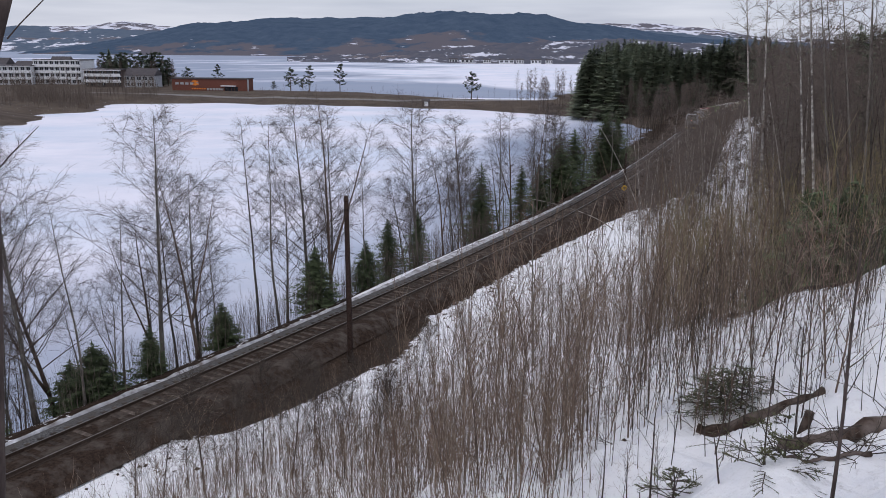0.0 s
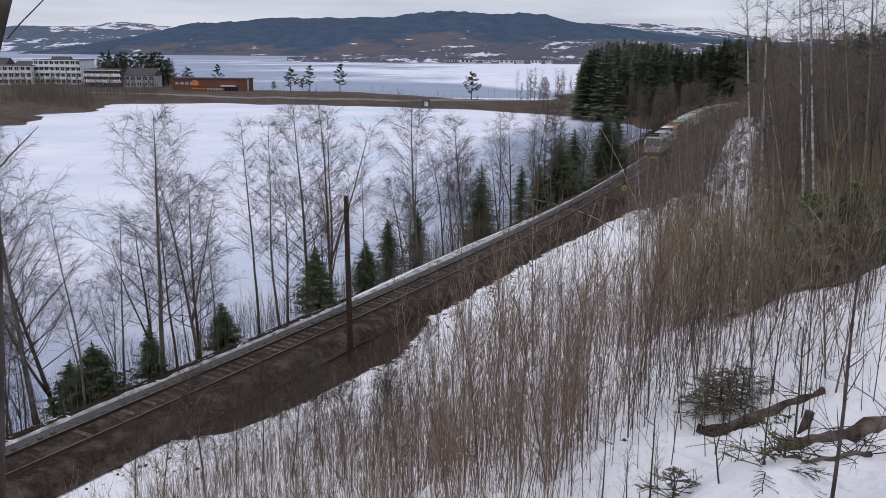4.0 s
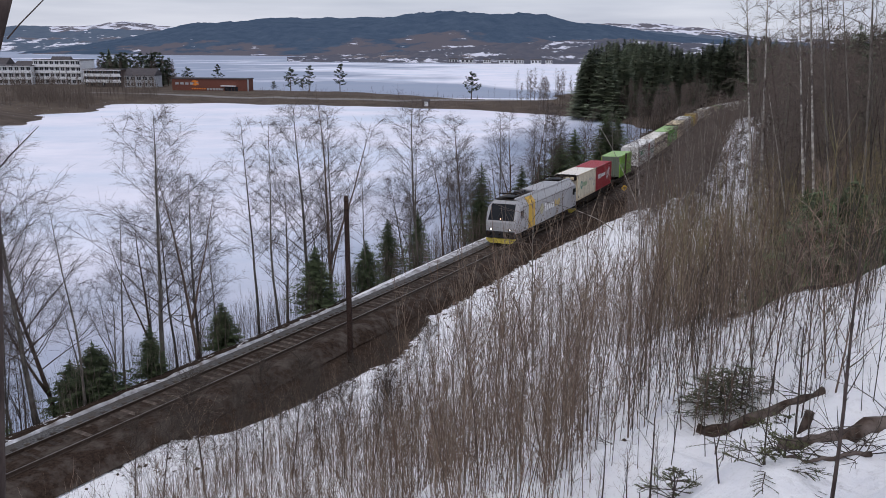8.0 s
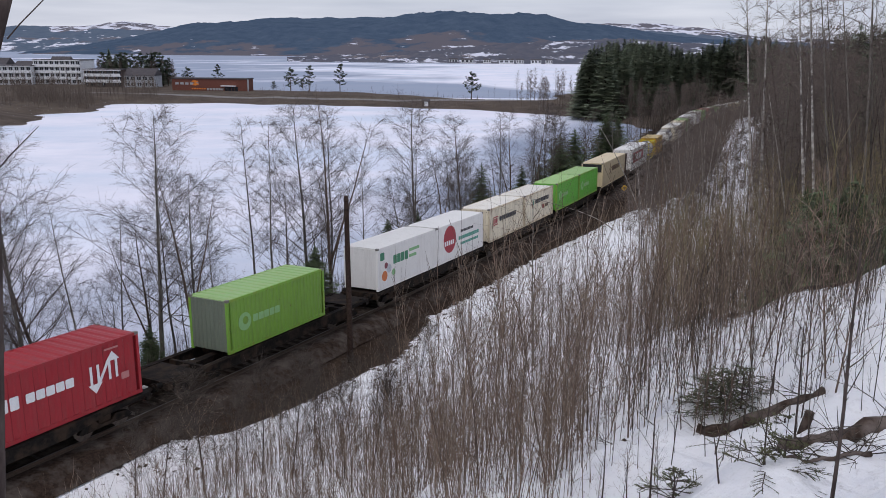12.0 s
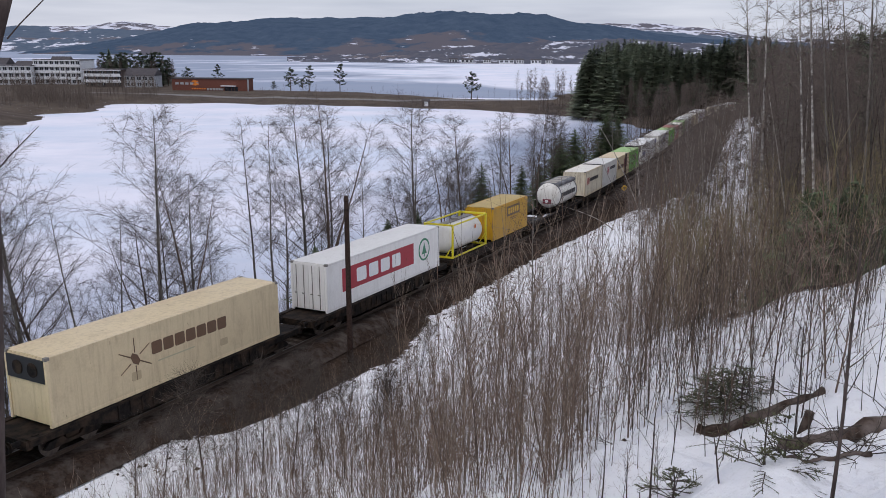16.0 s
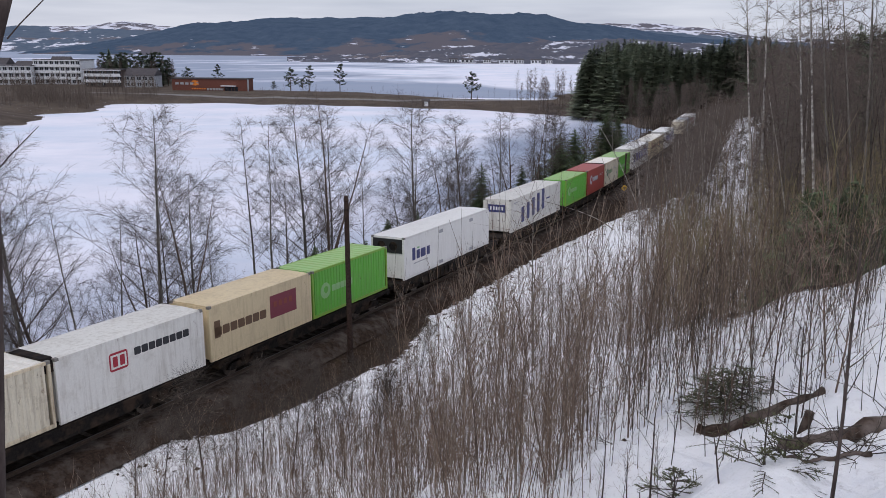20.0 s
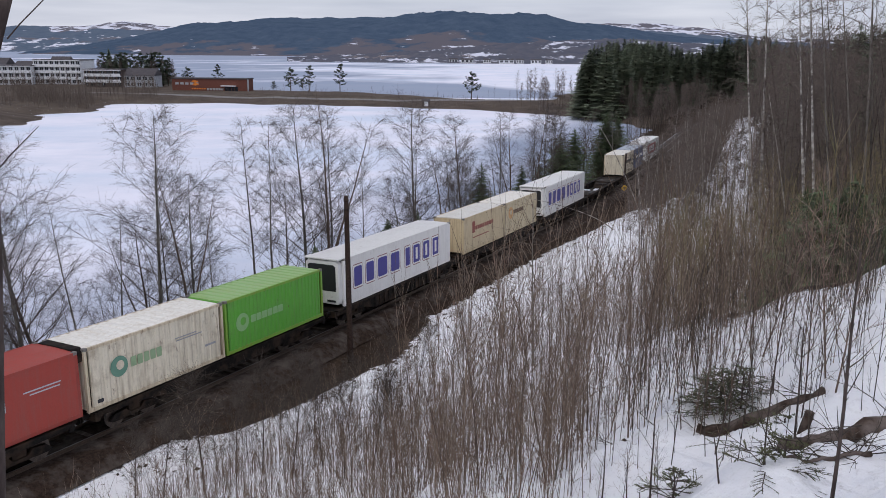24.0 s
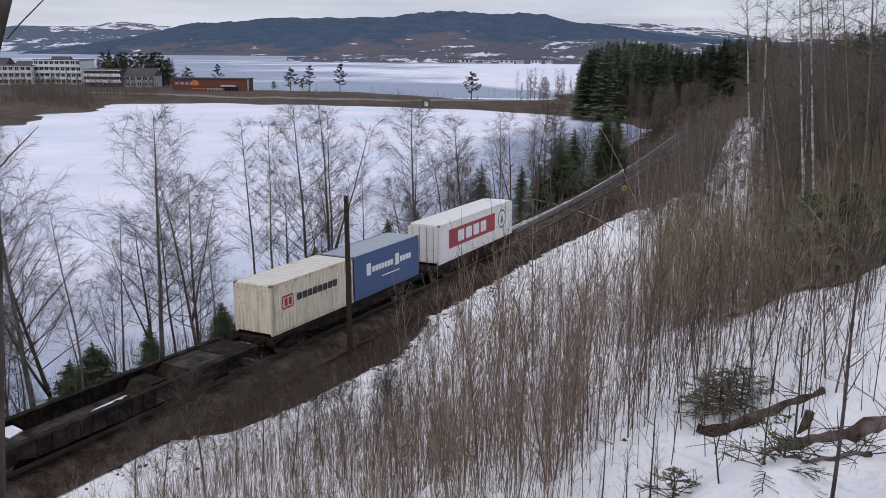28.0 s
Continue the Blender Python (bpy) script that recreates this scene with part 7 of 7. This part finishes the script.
def bough(rng, st, nb, p, way, L, needles):
    """A needled spruce branch with side shoots."""
    lp, _ = grow(rng, p, way, L, 4, 0.10, -0.03)
    st.tube(lp, [0.007, 0.006, 0.005, 0.004, 0.002], 4, False)
    lines = [lp]
    for j in range(int(4 + L * 9)):
        q, qd = along(lp, rng.uniform(0.2, 0.95))
        sd = Vector((-qd.y, qd.x, 0)) * rng.choice((-1, 1))
        sp, _ = grow(rng, q, qd * 0.9 + sd * 0.75 + Vector((0, 0, rng.uniform(-0.2, 0.15))), L * rng.uniform(0.18, 0.42), 2, 0.1, -0.02)
        st.tube(sp, [0.004, 0.003, 0.0015], 3, False)
        lines.append(sp)
    for ln in lines:
        for j in range(int(needles * (1.0 if ln is lp else 0.5))):
            q, qd = along(ln, rng.uniform(0.1, 1.0))
            v = (qd * 1.1 + Vector((rng.gauss(0, 0.65), rng.gauss(0, 0.65), rng.gauss(0.05, 0.5)))).normalized() * rng.uniform(0.014, 0.030)
            s2 = v.cross(Vector((0, 0, 1))).normalized() * 0.0032
            b = len(nb.v)
            nb.v += [(q[0] - s2.x, q[1] - s2.y, q[2]), (q[0] + s2.x, q[1] + s2.y, q[2]), (q[0] + v.x, q[1] + v.y, q[2] + v.z)]
            nb.f.append((b, b + 1, b + 2))


def seedling(x, y, h, wide, tiers, turn, label, needles=60, mat=None):
    """A snow-pressed young spruce: short leader and long sprawling boughs."""
    t = thing("spruce_seedling", label, "seedling", "spruce seedlings in the snow", at=pose(x, y, gz(x, y) - 0.05, 0, 0, turn))
    rng = random.Random(int(x * 100) + int(y * 37) + 7)
    st, nb = Build(), Build()
    st.tube([(0, 0, -0.1), (0.02, 0, h * 0.6), (0.0, 0.02, h)], [0.018, 0.012, 0.005], 6)
    for k in range(tiers):
        f = k / max(tiers - 1, 1)
        for i in range(6):
            a = i * 1.047 + k * 0.7 + rng.uniform(-0.45, 0.45)
            L = wide * (1.0 - 0.72 * f) * rng.uniform(0.45, 1.15)
            bough(rng, st, nb, (0, 0, h * (0.08 + 0.84 * f)), (math.cos(a), math.sin(a), rng.uniform(0.0, 0.45)), L, needles)
    part("stem", st, M_BARK_DARK, t)
    part("needles", nb.mesh("needles", mat or M_SEEDLING), None, t)


for px, d, h, w, tiers, nd in ((1225, 8.9, 0.42, 0.52, 4, 75), (1120, 8.9, 0.14, 0.36, 2, 60), (1432, 8.3, 0.30, 0.75, 3, 80), (1395, 8.1, 0.18, 0.65, 2, 75), (1375, 11.2, 0.18, 0.42, 2, 60), (1425, 10.9, 0.14, 0.36, 2, 60)):
    x, y = at_bearing(px, d)
    seedling(x, y, h, w, tiers, RNG.uniform(0, 360), "flattened olive-green spruce seedling poking out of the snow", nd)
for px, d, h, w in ((1300, 12.6, 0.85, 0.75), (1338, 12.4, 0.8, 0.7), (1275, 12.8, 0.7, 0.6)):
    x, y = at_bearing(px, d)
    seedling(x, y, h, w, 9, RNG.uniform(0, 360), "bushy dark green young spruce behind a fallen trunk", 95, M_NEEDLE)


def clods():
    """Dark tufts and clods where the snow has melted back from the ditch."""
    rng = random.Random(83)
    b = Build()
    for _ in range(420):
        sx = rng.uniform(0, 95)
        nn = float(np.interp(sx, [0, 7, 10.5, 16, 21, 29, 45, 66, 76, 95], [2.6, 2.8, 5.4, 6.4, 6.2, 3.6, 3.4, 5.2, 8.8, 11.0])) + abs(rng.gauss(0, 0.55)) + (0.1 if rng.random() < 0.8 else rng.uniform(0.5, 4))
        q = on_track(sx, nn)
        z, r = gz(q.x, q.y), rng.uniform(0.04, 0.16)
        ring = [(q.x + math.cos(a * 1.2566 + sx) * r * rng.uniform(0.6, 1.5), q.y + math.sin(a * 1.2566 + sx) * r * rng.uniform(0.6, 1.5), z - 0.03) for a in range(5)]
        k = len(b.v)
        b.v += ring + [(q.x, q.y, z + r * rng.uniform(0.3, 0.8))]
        b.f += [(k + i, k + (i + 1) % 5, k + 5) for i in range(5)]
    return tagged(new("clods", b.mesh("clods", M_LITTER)), "dark clods and matted grass along the melting snow edge", "clods", kind="stuff")


clods()


def log_at(p, q, r, label, branches, lift=0.35, size=(0.4, 1.3)):
    t = thing("fallen_log", label, "log", "felled wood in the snow")
    rng = random.Random(int(p[0] * 50))
    pts, radii = [], []
    za, zb = gz(*p), gz(*q)
    for i in range(15):
        u = i / 14
        x, y = p[0] + (q[0] - p[0]) * u, p[1] + (q[1] - p[1]) * u
        pts.append((x, y, (za + (zb - za) * u) * 0.4 + gz(x, y) * 0.6 + r * lift + rng.uniform(-0.02, 0.02)))
        radii.append(r * (1 - 0.45 * u) * rng.uniform(0.8, 1.2))
    part("trunk", Build().tube(pts, radii, 9), M_BARK_ROT, t, smooth=True)
    for i in range(branches):
        c, d = along(pts, rng.random())
        bp, e = grow(rng, c, (rng.uniform(-1, 1), rng.uniform(-1, 1), rng.uniform(-0.1, 0.45)), rng.uniform(*size), 5, 0.32, -0.03)
        b = Build().tube(bp, [0.008, 0.007, 0.0055, 0.0045, 0.003, 0.0015], 4, False)
        for _ in range(4):
            q2, qd = along(bp, rng.uniform(0.3, 0.95))
            sp, _e = grow(rng, q2, qd + Vector((rng.uniform(-1, 1), rng.uniform(-1, 1), rng.uniform(-0.4, 0.4))), rng.uniform(0.15, 0.4), 2, 0.2, -0.03)
            b.tube(sp, [0.004, 0.003, 0.0015], 3, False)
        part("dead_branch", b, M_TWIG, t)


M_BARK_ROT = surf("rotten_bark", (0.022, 0.015, 0.012), (0.085, 0.058, 0.044), 9.0, 0.9, 0.9, (0.16, 0.13, 0.115), 2.5, dist=0.05)
log_at((4.05, 12.25), (5.65, 11.5), 0.12, "dark rotten trunk lying across the snow", 26, -0.35, (0.3, 0.8))
log_at((5.9, 9.75), (3.95, 8.9), 0.125, "rotten fallen trunk with dead branches in the snow", 22, 0.0, (0.4, 1.1))
log_at(at_bearing(1128, 11.9), at_bearing(1082, 11.6), 0.045, "short broken log in the snow", 3, 0.3, (0.2, 0.5))
log_at(at_bearing(1590, 8.6), at_bearing(1430, 8.2), 0.03, "tangle of dead grey branches on the snow", 16, 0.35, (0.5, 1.3))


def stump(px, d, r, h):
    x, y = at_bearing(px, d)
    t = thing("tree_stump", "small weathered red-brown stump in the snow", "tree stump", at=pose(x, y, gz(x, y) - 0.05, 6, 9, 30))
    part("wood", Build().tube([(0, 0, -0.1), (0, 0, h * 0.5), (0.01, 0, h)], [r * 1.15, r, r * 0.95], 9), M_BARK_ROT, t, smooth=False)


stump(1457, 9.9, 0.06, 0.35)

# --- straight bare rods and the spreading young birches on the lower slope
SHRUB = birch_meshes(701, 4.8, 0.034, 22, 0.30, 6, 5, M_BARK_DARK, M_TWIG, 0.04, 0.2, tip=0.0035, weep=0.03, rise=(0.9, 2.0))
shrub_first = []
for px, d, h in ((333, 20.5, 3.7), (200, 24.5, 3.4), (255, 23.5, 3.4), (300, 23, 2.6), (395, 20.5, 3.0), (445, 19.5, 3.2), (500, 18.5, 3.4), (560, 18, 2.5), (600, 16.5, 2.4), (655, 15.6, 2.2), (700, 15, 2.3), (360, 25, 2.4), (420, 25, 2.2), (480, 26, 2.4), (545, 25, 2.6), (610, 24, 2.6), (680, 23, 2.8), (740, 24, 2.8)):
    x, y = at_bearing(px, d)
    m = planted(x, y, gz(x, y) - 0.05, (RNG.uniform(-3, 3), RNG.uniform(-4, 4) - 0.0091 * (px - 784) * 0.7), RNG.uniform(0, 360))
    if shrub_first:
        t = copy_thing(shrub_first[0], m)
    else:
        t = make_tree("birch_shrub", "spreading leafless young birch in the snow", "tree", SHRUB, "young birches on the slope")
        t.matrix_basis = m
        shrub_first.append(t)
    t.scale = (h / 4.8,) * 3
for px, d, h, lean, r in ((1182, 8.9, 1.25, -1, 0.014), (1137, 8.9, 0.85, 2, 0.011), (1166, 8.6, 0.5, -2, 0.011), (1217, 8.7, 0.62, 8, 0.009), (1312, 8.3, 0.62, -10, 0.012), (1528, 7.5, 2.7, 1, 0.021), (1445, 9.5, 1.7, -1, 0.015), (1392, 9.4, 1.1, -2, 0.012), (1090, 9.2, 1.1, 1, 0.011)):
    x, y = at_bearing(px, d)
    t = thing("dead_rod", "dark straight dead stem standing in the snow", "dead stem", "dead stems in the snow", at=planted(x, y, gz(x, y) - 0.1, (0, lean), 0))
    rng = random.Random(px)
    pts, _ = grow(rng, (0, 0, 0), (0, 0, 1), h, 7, 0.03, 0.02)
    part("stem", Build().tube(pts, [r * (1 - 0.55 * i / 7) for i in range(8)], 6), M_BARK_DARK, t, smooth=True)
    for k in range(int(2 + h * 3)):
        c, d2 = along(pts, rng.uniform(0.3, 0.97))
        bp, _ = grow(rng, c, (rng.uniform(-1, 1), rng.uniform(-1, 1), 0.9), rng.uniform(0.12, 0.5), 3, 0.15, 0.0)
        part("twig", Build().tube(bp, [r * 0.35, r * 0.28, r * 0.2, r * 0.1], 4, False), M_TWIG, t)
# mossy young spruces inside the wood
for i in range(16):
    px, d = RNG.uniform(1420, 1600), RNG.uniform(26, 44)
    x, y = at_bearing(px, d)
    t = copy_thing(spr_first[i % 2], planted(x, y, gz(x, y) - 0.1, (0, -5), RNG.uniform(0, 360)))
    k = RNG.uniform(3.0, 5.5) / SPR_H[i % 2]
    t.scale = (k * 1.3, k * 1.3, k)
    tagged(t, "young green spruce among the brush of the wood", group="spruces of the wood")
# ------------------------------------------------------------------ buildings and trees on the far shore
M_HALL = surf("hall_cladding", (0.125, 0.052, 0.040), (0.19, 0.078, 0.058), 2.0, 0.8, 0.1)
M_WALLW = surf("pale_render", (0.66, 0.67, 0.69), (0.80, 0.80, 0.82), 1.0, 0.85, 0.0)
M_WALLG = surf("grey_render", (0.30, 0.31, 0.33), (0.42, 0.43, 0.45), 1.0, 0.85, 0.0)
M_WALLD = surf("dark_cladding", (0.075, 0.06, 0.055), (0.13, 0.10, 0.09), 1.0, 0.85, 0.0)
M_FARROOF = surf("slate_roof", (0.06, 0.055, 0.06), (0.11, 0.10, 0.105), 1.0, 0.8, 0.0)
M_WIN = flat("far_window", (0.03, 0.035, 0.045), 0.15)
M_ORANGE = flat("orange_sign", (0.75, 0.22, 0.02), 0.5)


def face_east(px0, px1, d0, d1):
    a, b = Vector((*at_bearing(px0, d0), 0)), Vector((*at_bearing(px1, d1), 0))
    return a, b


def house(name, label, px0, px1, d0, d1, depth, floors, fh, wall, roof, pitch, band, base=None, category="building", bays=8):
    """A block whose front runs between two bearings; storeys with windows and balcony bands."""
    a, b = face_east(px0, px1, d0, d1)
    w = (b - a).length
    z = base if base is not None else min(gz(a.x, a.y), gz(b.x, b.y)) - 0.3
    ang = math.degrees(math.atan2(b.y - a.y, b.x - a.x))
    t = thing(name, label, category, at=pose(a.x, a.y, z, 0, 0, ang))
    H = floors * fh
    part("wall", Build().box(0, w, 0, depth, -1.0, H), wall, t)
    if pitch:
        part("roof", Build().prism([(-0.5, H), (depth + 0.5, H), (depth / 2, H + pitch)], 0, -0.4, w + 0.4), roof, t)
    else:
        part("roof", Build().box(-0.3, w + 0.3, -0.3, depth + 0.3, H, H + 0.45), roof, t)
    for f in range(floors):
        zf = f * fh
        for i in range(bays):
            x0 = w * (i + 0.2) / bays
            x1 = w * (i + 0.8) / bays
            win = part("window", Build().box(x0, x1, -0.06, 0.02, zf + 1.0, zf + fh - 0.5), M_WIN, t)
            part("mullion", Build().box((x0 + x1) / 2 - 0.06, (x0 + x1) / 2 + 0.06, -0.1, -0.05, zf + 1.0, zf + fh - 0.5), M_WALLW, win)
        if band:
            part("balcony", Build().box(0.3, w - 0.3, -1.5, -0.05, zf + fh - 0.3, zf + fh + 0.1), band, t)
            if f:
                part("balcony_rail", Build().box(0.3, w - 0.3, -1.5, -1.42, zf + 0.1, zf + 1.15), band, t)
    return t


house("apartment_block", "white terraced apartment block with long balconies", 92, 172, 455, 452, 14, 4, 3.2, M_WALLW, M_FARROOF, 0, M_WALLW, bays=9)
house("apartment_block", "pale modern apartment block with glazed balconies", 8, 88, 440, 446, 14, 3, 3.3, M_WALLW, M_FARROOF, 0, M_WALLW, bays=8)
house("apartment_block", "low white apartment block by the shore", 176, 240, 425, 424, 12, 3, 2.9, M_WALLD, M_FARROOF, 0, M_WALLW, bays=7)
house("villa", "grey-brown house with a pitched roof", 243, 294, 425, 424, 10, 2, 3.0, M_WALLG, M_FARROOF, 3.5, None, bays=5)
house("villa", "dark house with a pitched roof", 5, 45, 500, 500, 12, 3, 3.1, M_WALLD, M_FARROOF, 4.0, None, bays=5)
house("villa", "dark house with a hipped roof behind the blocks", 120, 150, 500, 500, 10, 3, 3.4, M_WALLD, M_FARROOF, 4.0, None, bays=4)
house("villa", "dark wooden house near the water", 60, 100, 500, 500, 10, 3, 3.0, M_WALLD, M_FARROOF, 2.5, None, bays=4)
house("villa", "small pale house with a pitched roof", 205, 228, 450, 450, 8, 3, 3.0, M_WALLW, M_FARROOF, 3.0, None, bays=3)


for px, d, w, label in ((792, 1420, 14, "low white lakeside house far across the water"), (812, 1400, 20, "long pale lakeside building far across the water"), (850, 1390, 12, "white wooden house far across the water"), (876, 1380, 24, "long white barn far across the water"),
                        (905, 1385, 12, "grey wooden house far across the water"), (930, 1370, 16, "pale lakeside house far across the water"), (955, 1380, 10, "small white house far across the water")):
    dp = w / d * 1478 / 1.028
    house("lakeside_house", label, px, px + dp, d, d, 9, 1, 4.5, M_WALLW, M_FARROOF, 2.5, None, base=LAKE + 1.0, bays=3)


def sports_hall():
    t = house("hall", "flat-roofed red-brown hall with orange sign and glazed entrance", 324, 450, 398, 394, 9, 1, 6.6, M_HALL, M_FARROOF, 0, None, base=LAKE + 1.3, category="hall", bays=1)
    for c in list(t.children):
        if c.name.startswith("window"):
            for k in list(c.children):
                bpy.data.objects.remove(k)
            bpy.data.objects.remove(c)
    for i in range(5):
        part("sign_bar", Build().box(1.6 + i * 2.4, 3.2 + i * 2.4, -0.12, -0.02, 4.0, 5.0), M_WALLG, t)
    part("orange_emblem", Build().prism([(9.6, 3.8), (11.4, 3.6), (13.2, 4.2), (11.6, 5.0), (13.0, 5.6), (10.6, 6.2), (9.4, 5.4), (11.0, 4.9)], 1, -0.14, -0.02), M_ORANGE, t, "orange emblem")
    for i in range(6):
        part("orange_bar", Build().box(9.4 + i * 1.2, 10.2 + i * 1.2, -0.14, -0.02, 1.9, 2.5), M_ORANGE, t)
    for i in range(6):
        part("window", Build().box(16.8 + i * 1.4, 17.8 + i * 1.4, -0.14, -0.02, 1.5, 2.5), M_WALLG, t)
    part("canopy", Build().box(24, 31, -1.6, -0.02, 3.4, 3.8), M_WALLW, t)
    for i in range(4):
        part("entrance_glass", Build().box(25.5 + i * 1.6, 26.9 + i * 1.6, -0.1, -0.02, 0.2, 3.2), M_WIN, t)
    part("column", Build().box(36.5, 37.1, -0.5, -0.02, 0, 6.6), M_WALLG, t)
    return t


sports_hall()
x, y = at_bearing(753, 330)
t = thing("shed", "small dark shed with a pale gable on the shore", "shed", at=pose(x, y, gz(x, y) - 0.1, 0, 0, 10))
part("wall", Build().box(-1.3, 1.3, -1.1, 1.1, 0, 2.2), M_WALLD, t)
part("roof", Build().prism([(-1.4, 2.2), (1.4, 2.2), (0, 2.9)], 0, -1.6, 1.6), M_FARROOF, t)
part("door", Build().box(-0.8, 0.8, -1.15, -1.1, 0.1, 1.9), M_WALLW, t)

PINES = [pine_meshes(601, 13.0, 3.6), pine_meshes(602, 10.0, 3.8)]
pine_first = {}
for kind, px, d, h in ((0, 608, 410, 14), (1, 524, 420, 11.5), (1, 830, 345, 10.5), (0, 402, 470, 13.5), (1, 350, 450, 10), (0, 556, 415, 13), (1, 496, 415, 5), (1, 545, 400, 6),
                       (0, 212, 452, 17), (0, 222, 448, 15), (1, 238, 455, 16), (0, 250, 450, 17), (1, 262, 452, 15), (0, 274, 446, 17), (1, 284, 455, 16), (0, 296, 450, 18), (0, 306, 452, 18), (1, 318, 448, 14)):
    x, y = at_bearing(px, d)
    m = pose(x, y, max(gz(x, y), LAKE) - 0.1, 0, 0, RNG.uniform(0, 360))
    k = h / (13.0, 10.0)[kind]
    if kind not in pine_first:
        t = make_tree("pine", "dark green pine on the shore", "pine tree", PINES[kind], "pines on the far shore")
        t.matrix_basis = m
        pine_first[kind] = t
    else:
        t = copy_thing(pine_first[kind], m)
    t.scale = (k, k, k)
for i in range(16):
    px = RNG.uniform(206, 322)
    x, y = at_bearing(px, RNG.uniform(436, 460))
    far_spruce(i % 2, x, y, RNG.uniform(11, 19.5), RNG.uniform(0, 360))
for i in range(26):
    px = RNG.uniform(200, 330)
    x, y = at_bearing(px, RNG.uniform(432, 462))
    wood_tree(4, x, y, RNG.uniform(9, 15), RNG.uniform(0, 360))
for i in range(60):
    px, d = RNG.choice([(RNG.uniform(0, 300), RNG.uniform(345, 420)), (RNG.uniform(0, 180), RNG.uniform(300, 400)), (RNG.uniform(470, 960), RNG.uniform(340, 380)), (RNG.uniform(905, 1000), RNG.uniform(335, 380))])
    x, y = at_bearing(px, d)
    if inside_depth(np.array([x]), np.array([y]), CAUSEWAY)[0] < 3 and inside_depth(np.array([x]), np.array([y]), SPIT)[0] < 3 and inside_depth(np.array([x]), np.array([y]), WOOD_HILL)[0] < 2:
        continue
    wood_tree(1, x, y, RNG.uniform(3.5, 8) if px < 900 else RNG.uniform(10, 15), RNG.uniform(0, 360))


def lane():
    """A gravel road along the causeway."""
    b = Build()
    ps = [at_bearing(px, d) for px, d in ((150, 372), (300, 366), (420, 362), (540, 358), (660, 350), (780, 344), (880, 338), (960, 335))]
    ps = [p for a, c in zip(ps, ps[1:]) for p in [(a[0] + (c[0] - a[0]) * k / 6, a[1] + (c[1] - a[1]) * k / 6) for k in range(6)]]
    for x, y in ps:
        b.v += [(x, y - 2.2, gz(x, y - 2.2) + 0.1), (x, y + 2.2, gz(x, y + 2.2) + 0.1)]
    for i in range(len(ps) - 1):
        b.f.append((2 * i, 2 * i + 2, 2 * i + 3, 2 * i + 1))
    return tagged(new("road", b.mesh("road", surf("gravel_road", (0.16, 0.15, 0.145), (0.26, 0.245, 0.235), 1.5, 0.9, 0.1))), "pale gravel road along the causeway", "road", kind="structure")


lane()


def shore_scatter(seed, count, px0, px1, d0, d1):
    rng = random.Random(seed)
    ps = []
    while len(ps) < count:
        x, y = at_bearing(rng.uniform(px0, px1), rng.uniform(d0, d1))
        ps.append((x, y))
    X, Y = np.array([p[0] for p in ps]), np.array([p[1] for p in ps])
    z = ground_z(X, Y)
    return [(a, b, float(c)) for a, b, c in zip(X, Y, z) if c > LAKE + 0.3]


brush("shore_brush", "dark bare thicket on the far shore", shore_scatter(61, 560, -60, 190, 285, 425) + shore_scatter(68, 320, 60, 190, 300, 345) + shore_scatter(62, 200, 185, 300, 345, 395), 1.5, 8.5, M_TWIG_WARM, 63, 18, 0.055)
brush("shore_brush", "low brown scrub along the causeway", shore_scatter(64, 900, 180, 1000, 322, 400), 0.6, 2.2, M_TWIG_RED, 65, 5, 0.03)
brush("reeds", "pale dead reeds at the edge of the ice", shore_scatter(66, 1500, -40, 1080, 225, 342), 0.4, 1.0, M_GRASS, 67, 2, 0.04)


# ------------------------------------------------------------------ what moves
def motions():
    times = [0.5 * i for i in range(57)]
    for ob, offset, base in RIDERS:
        walk(ob, [(t, rail_pose(offset, base, t)) for t in times])


motions()
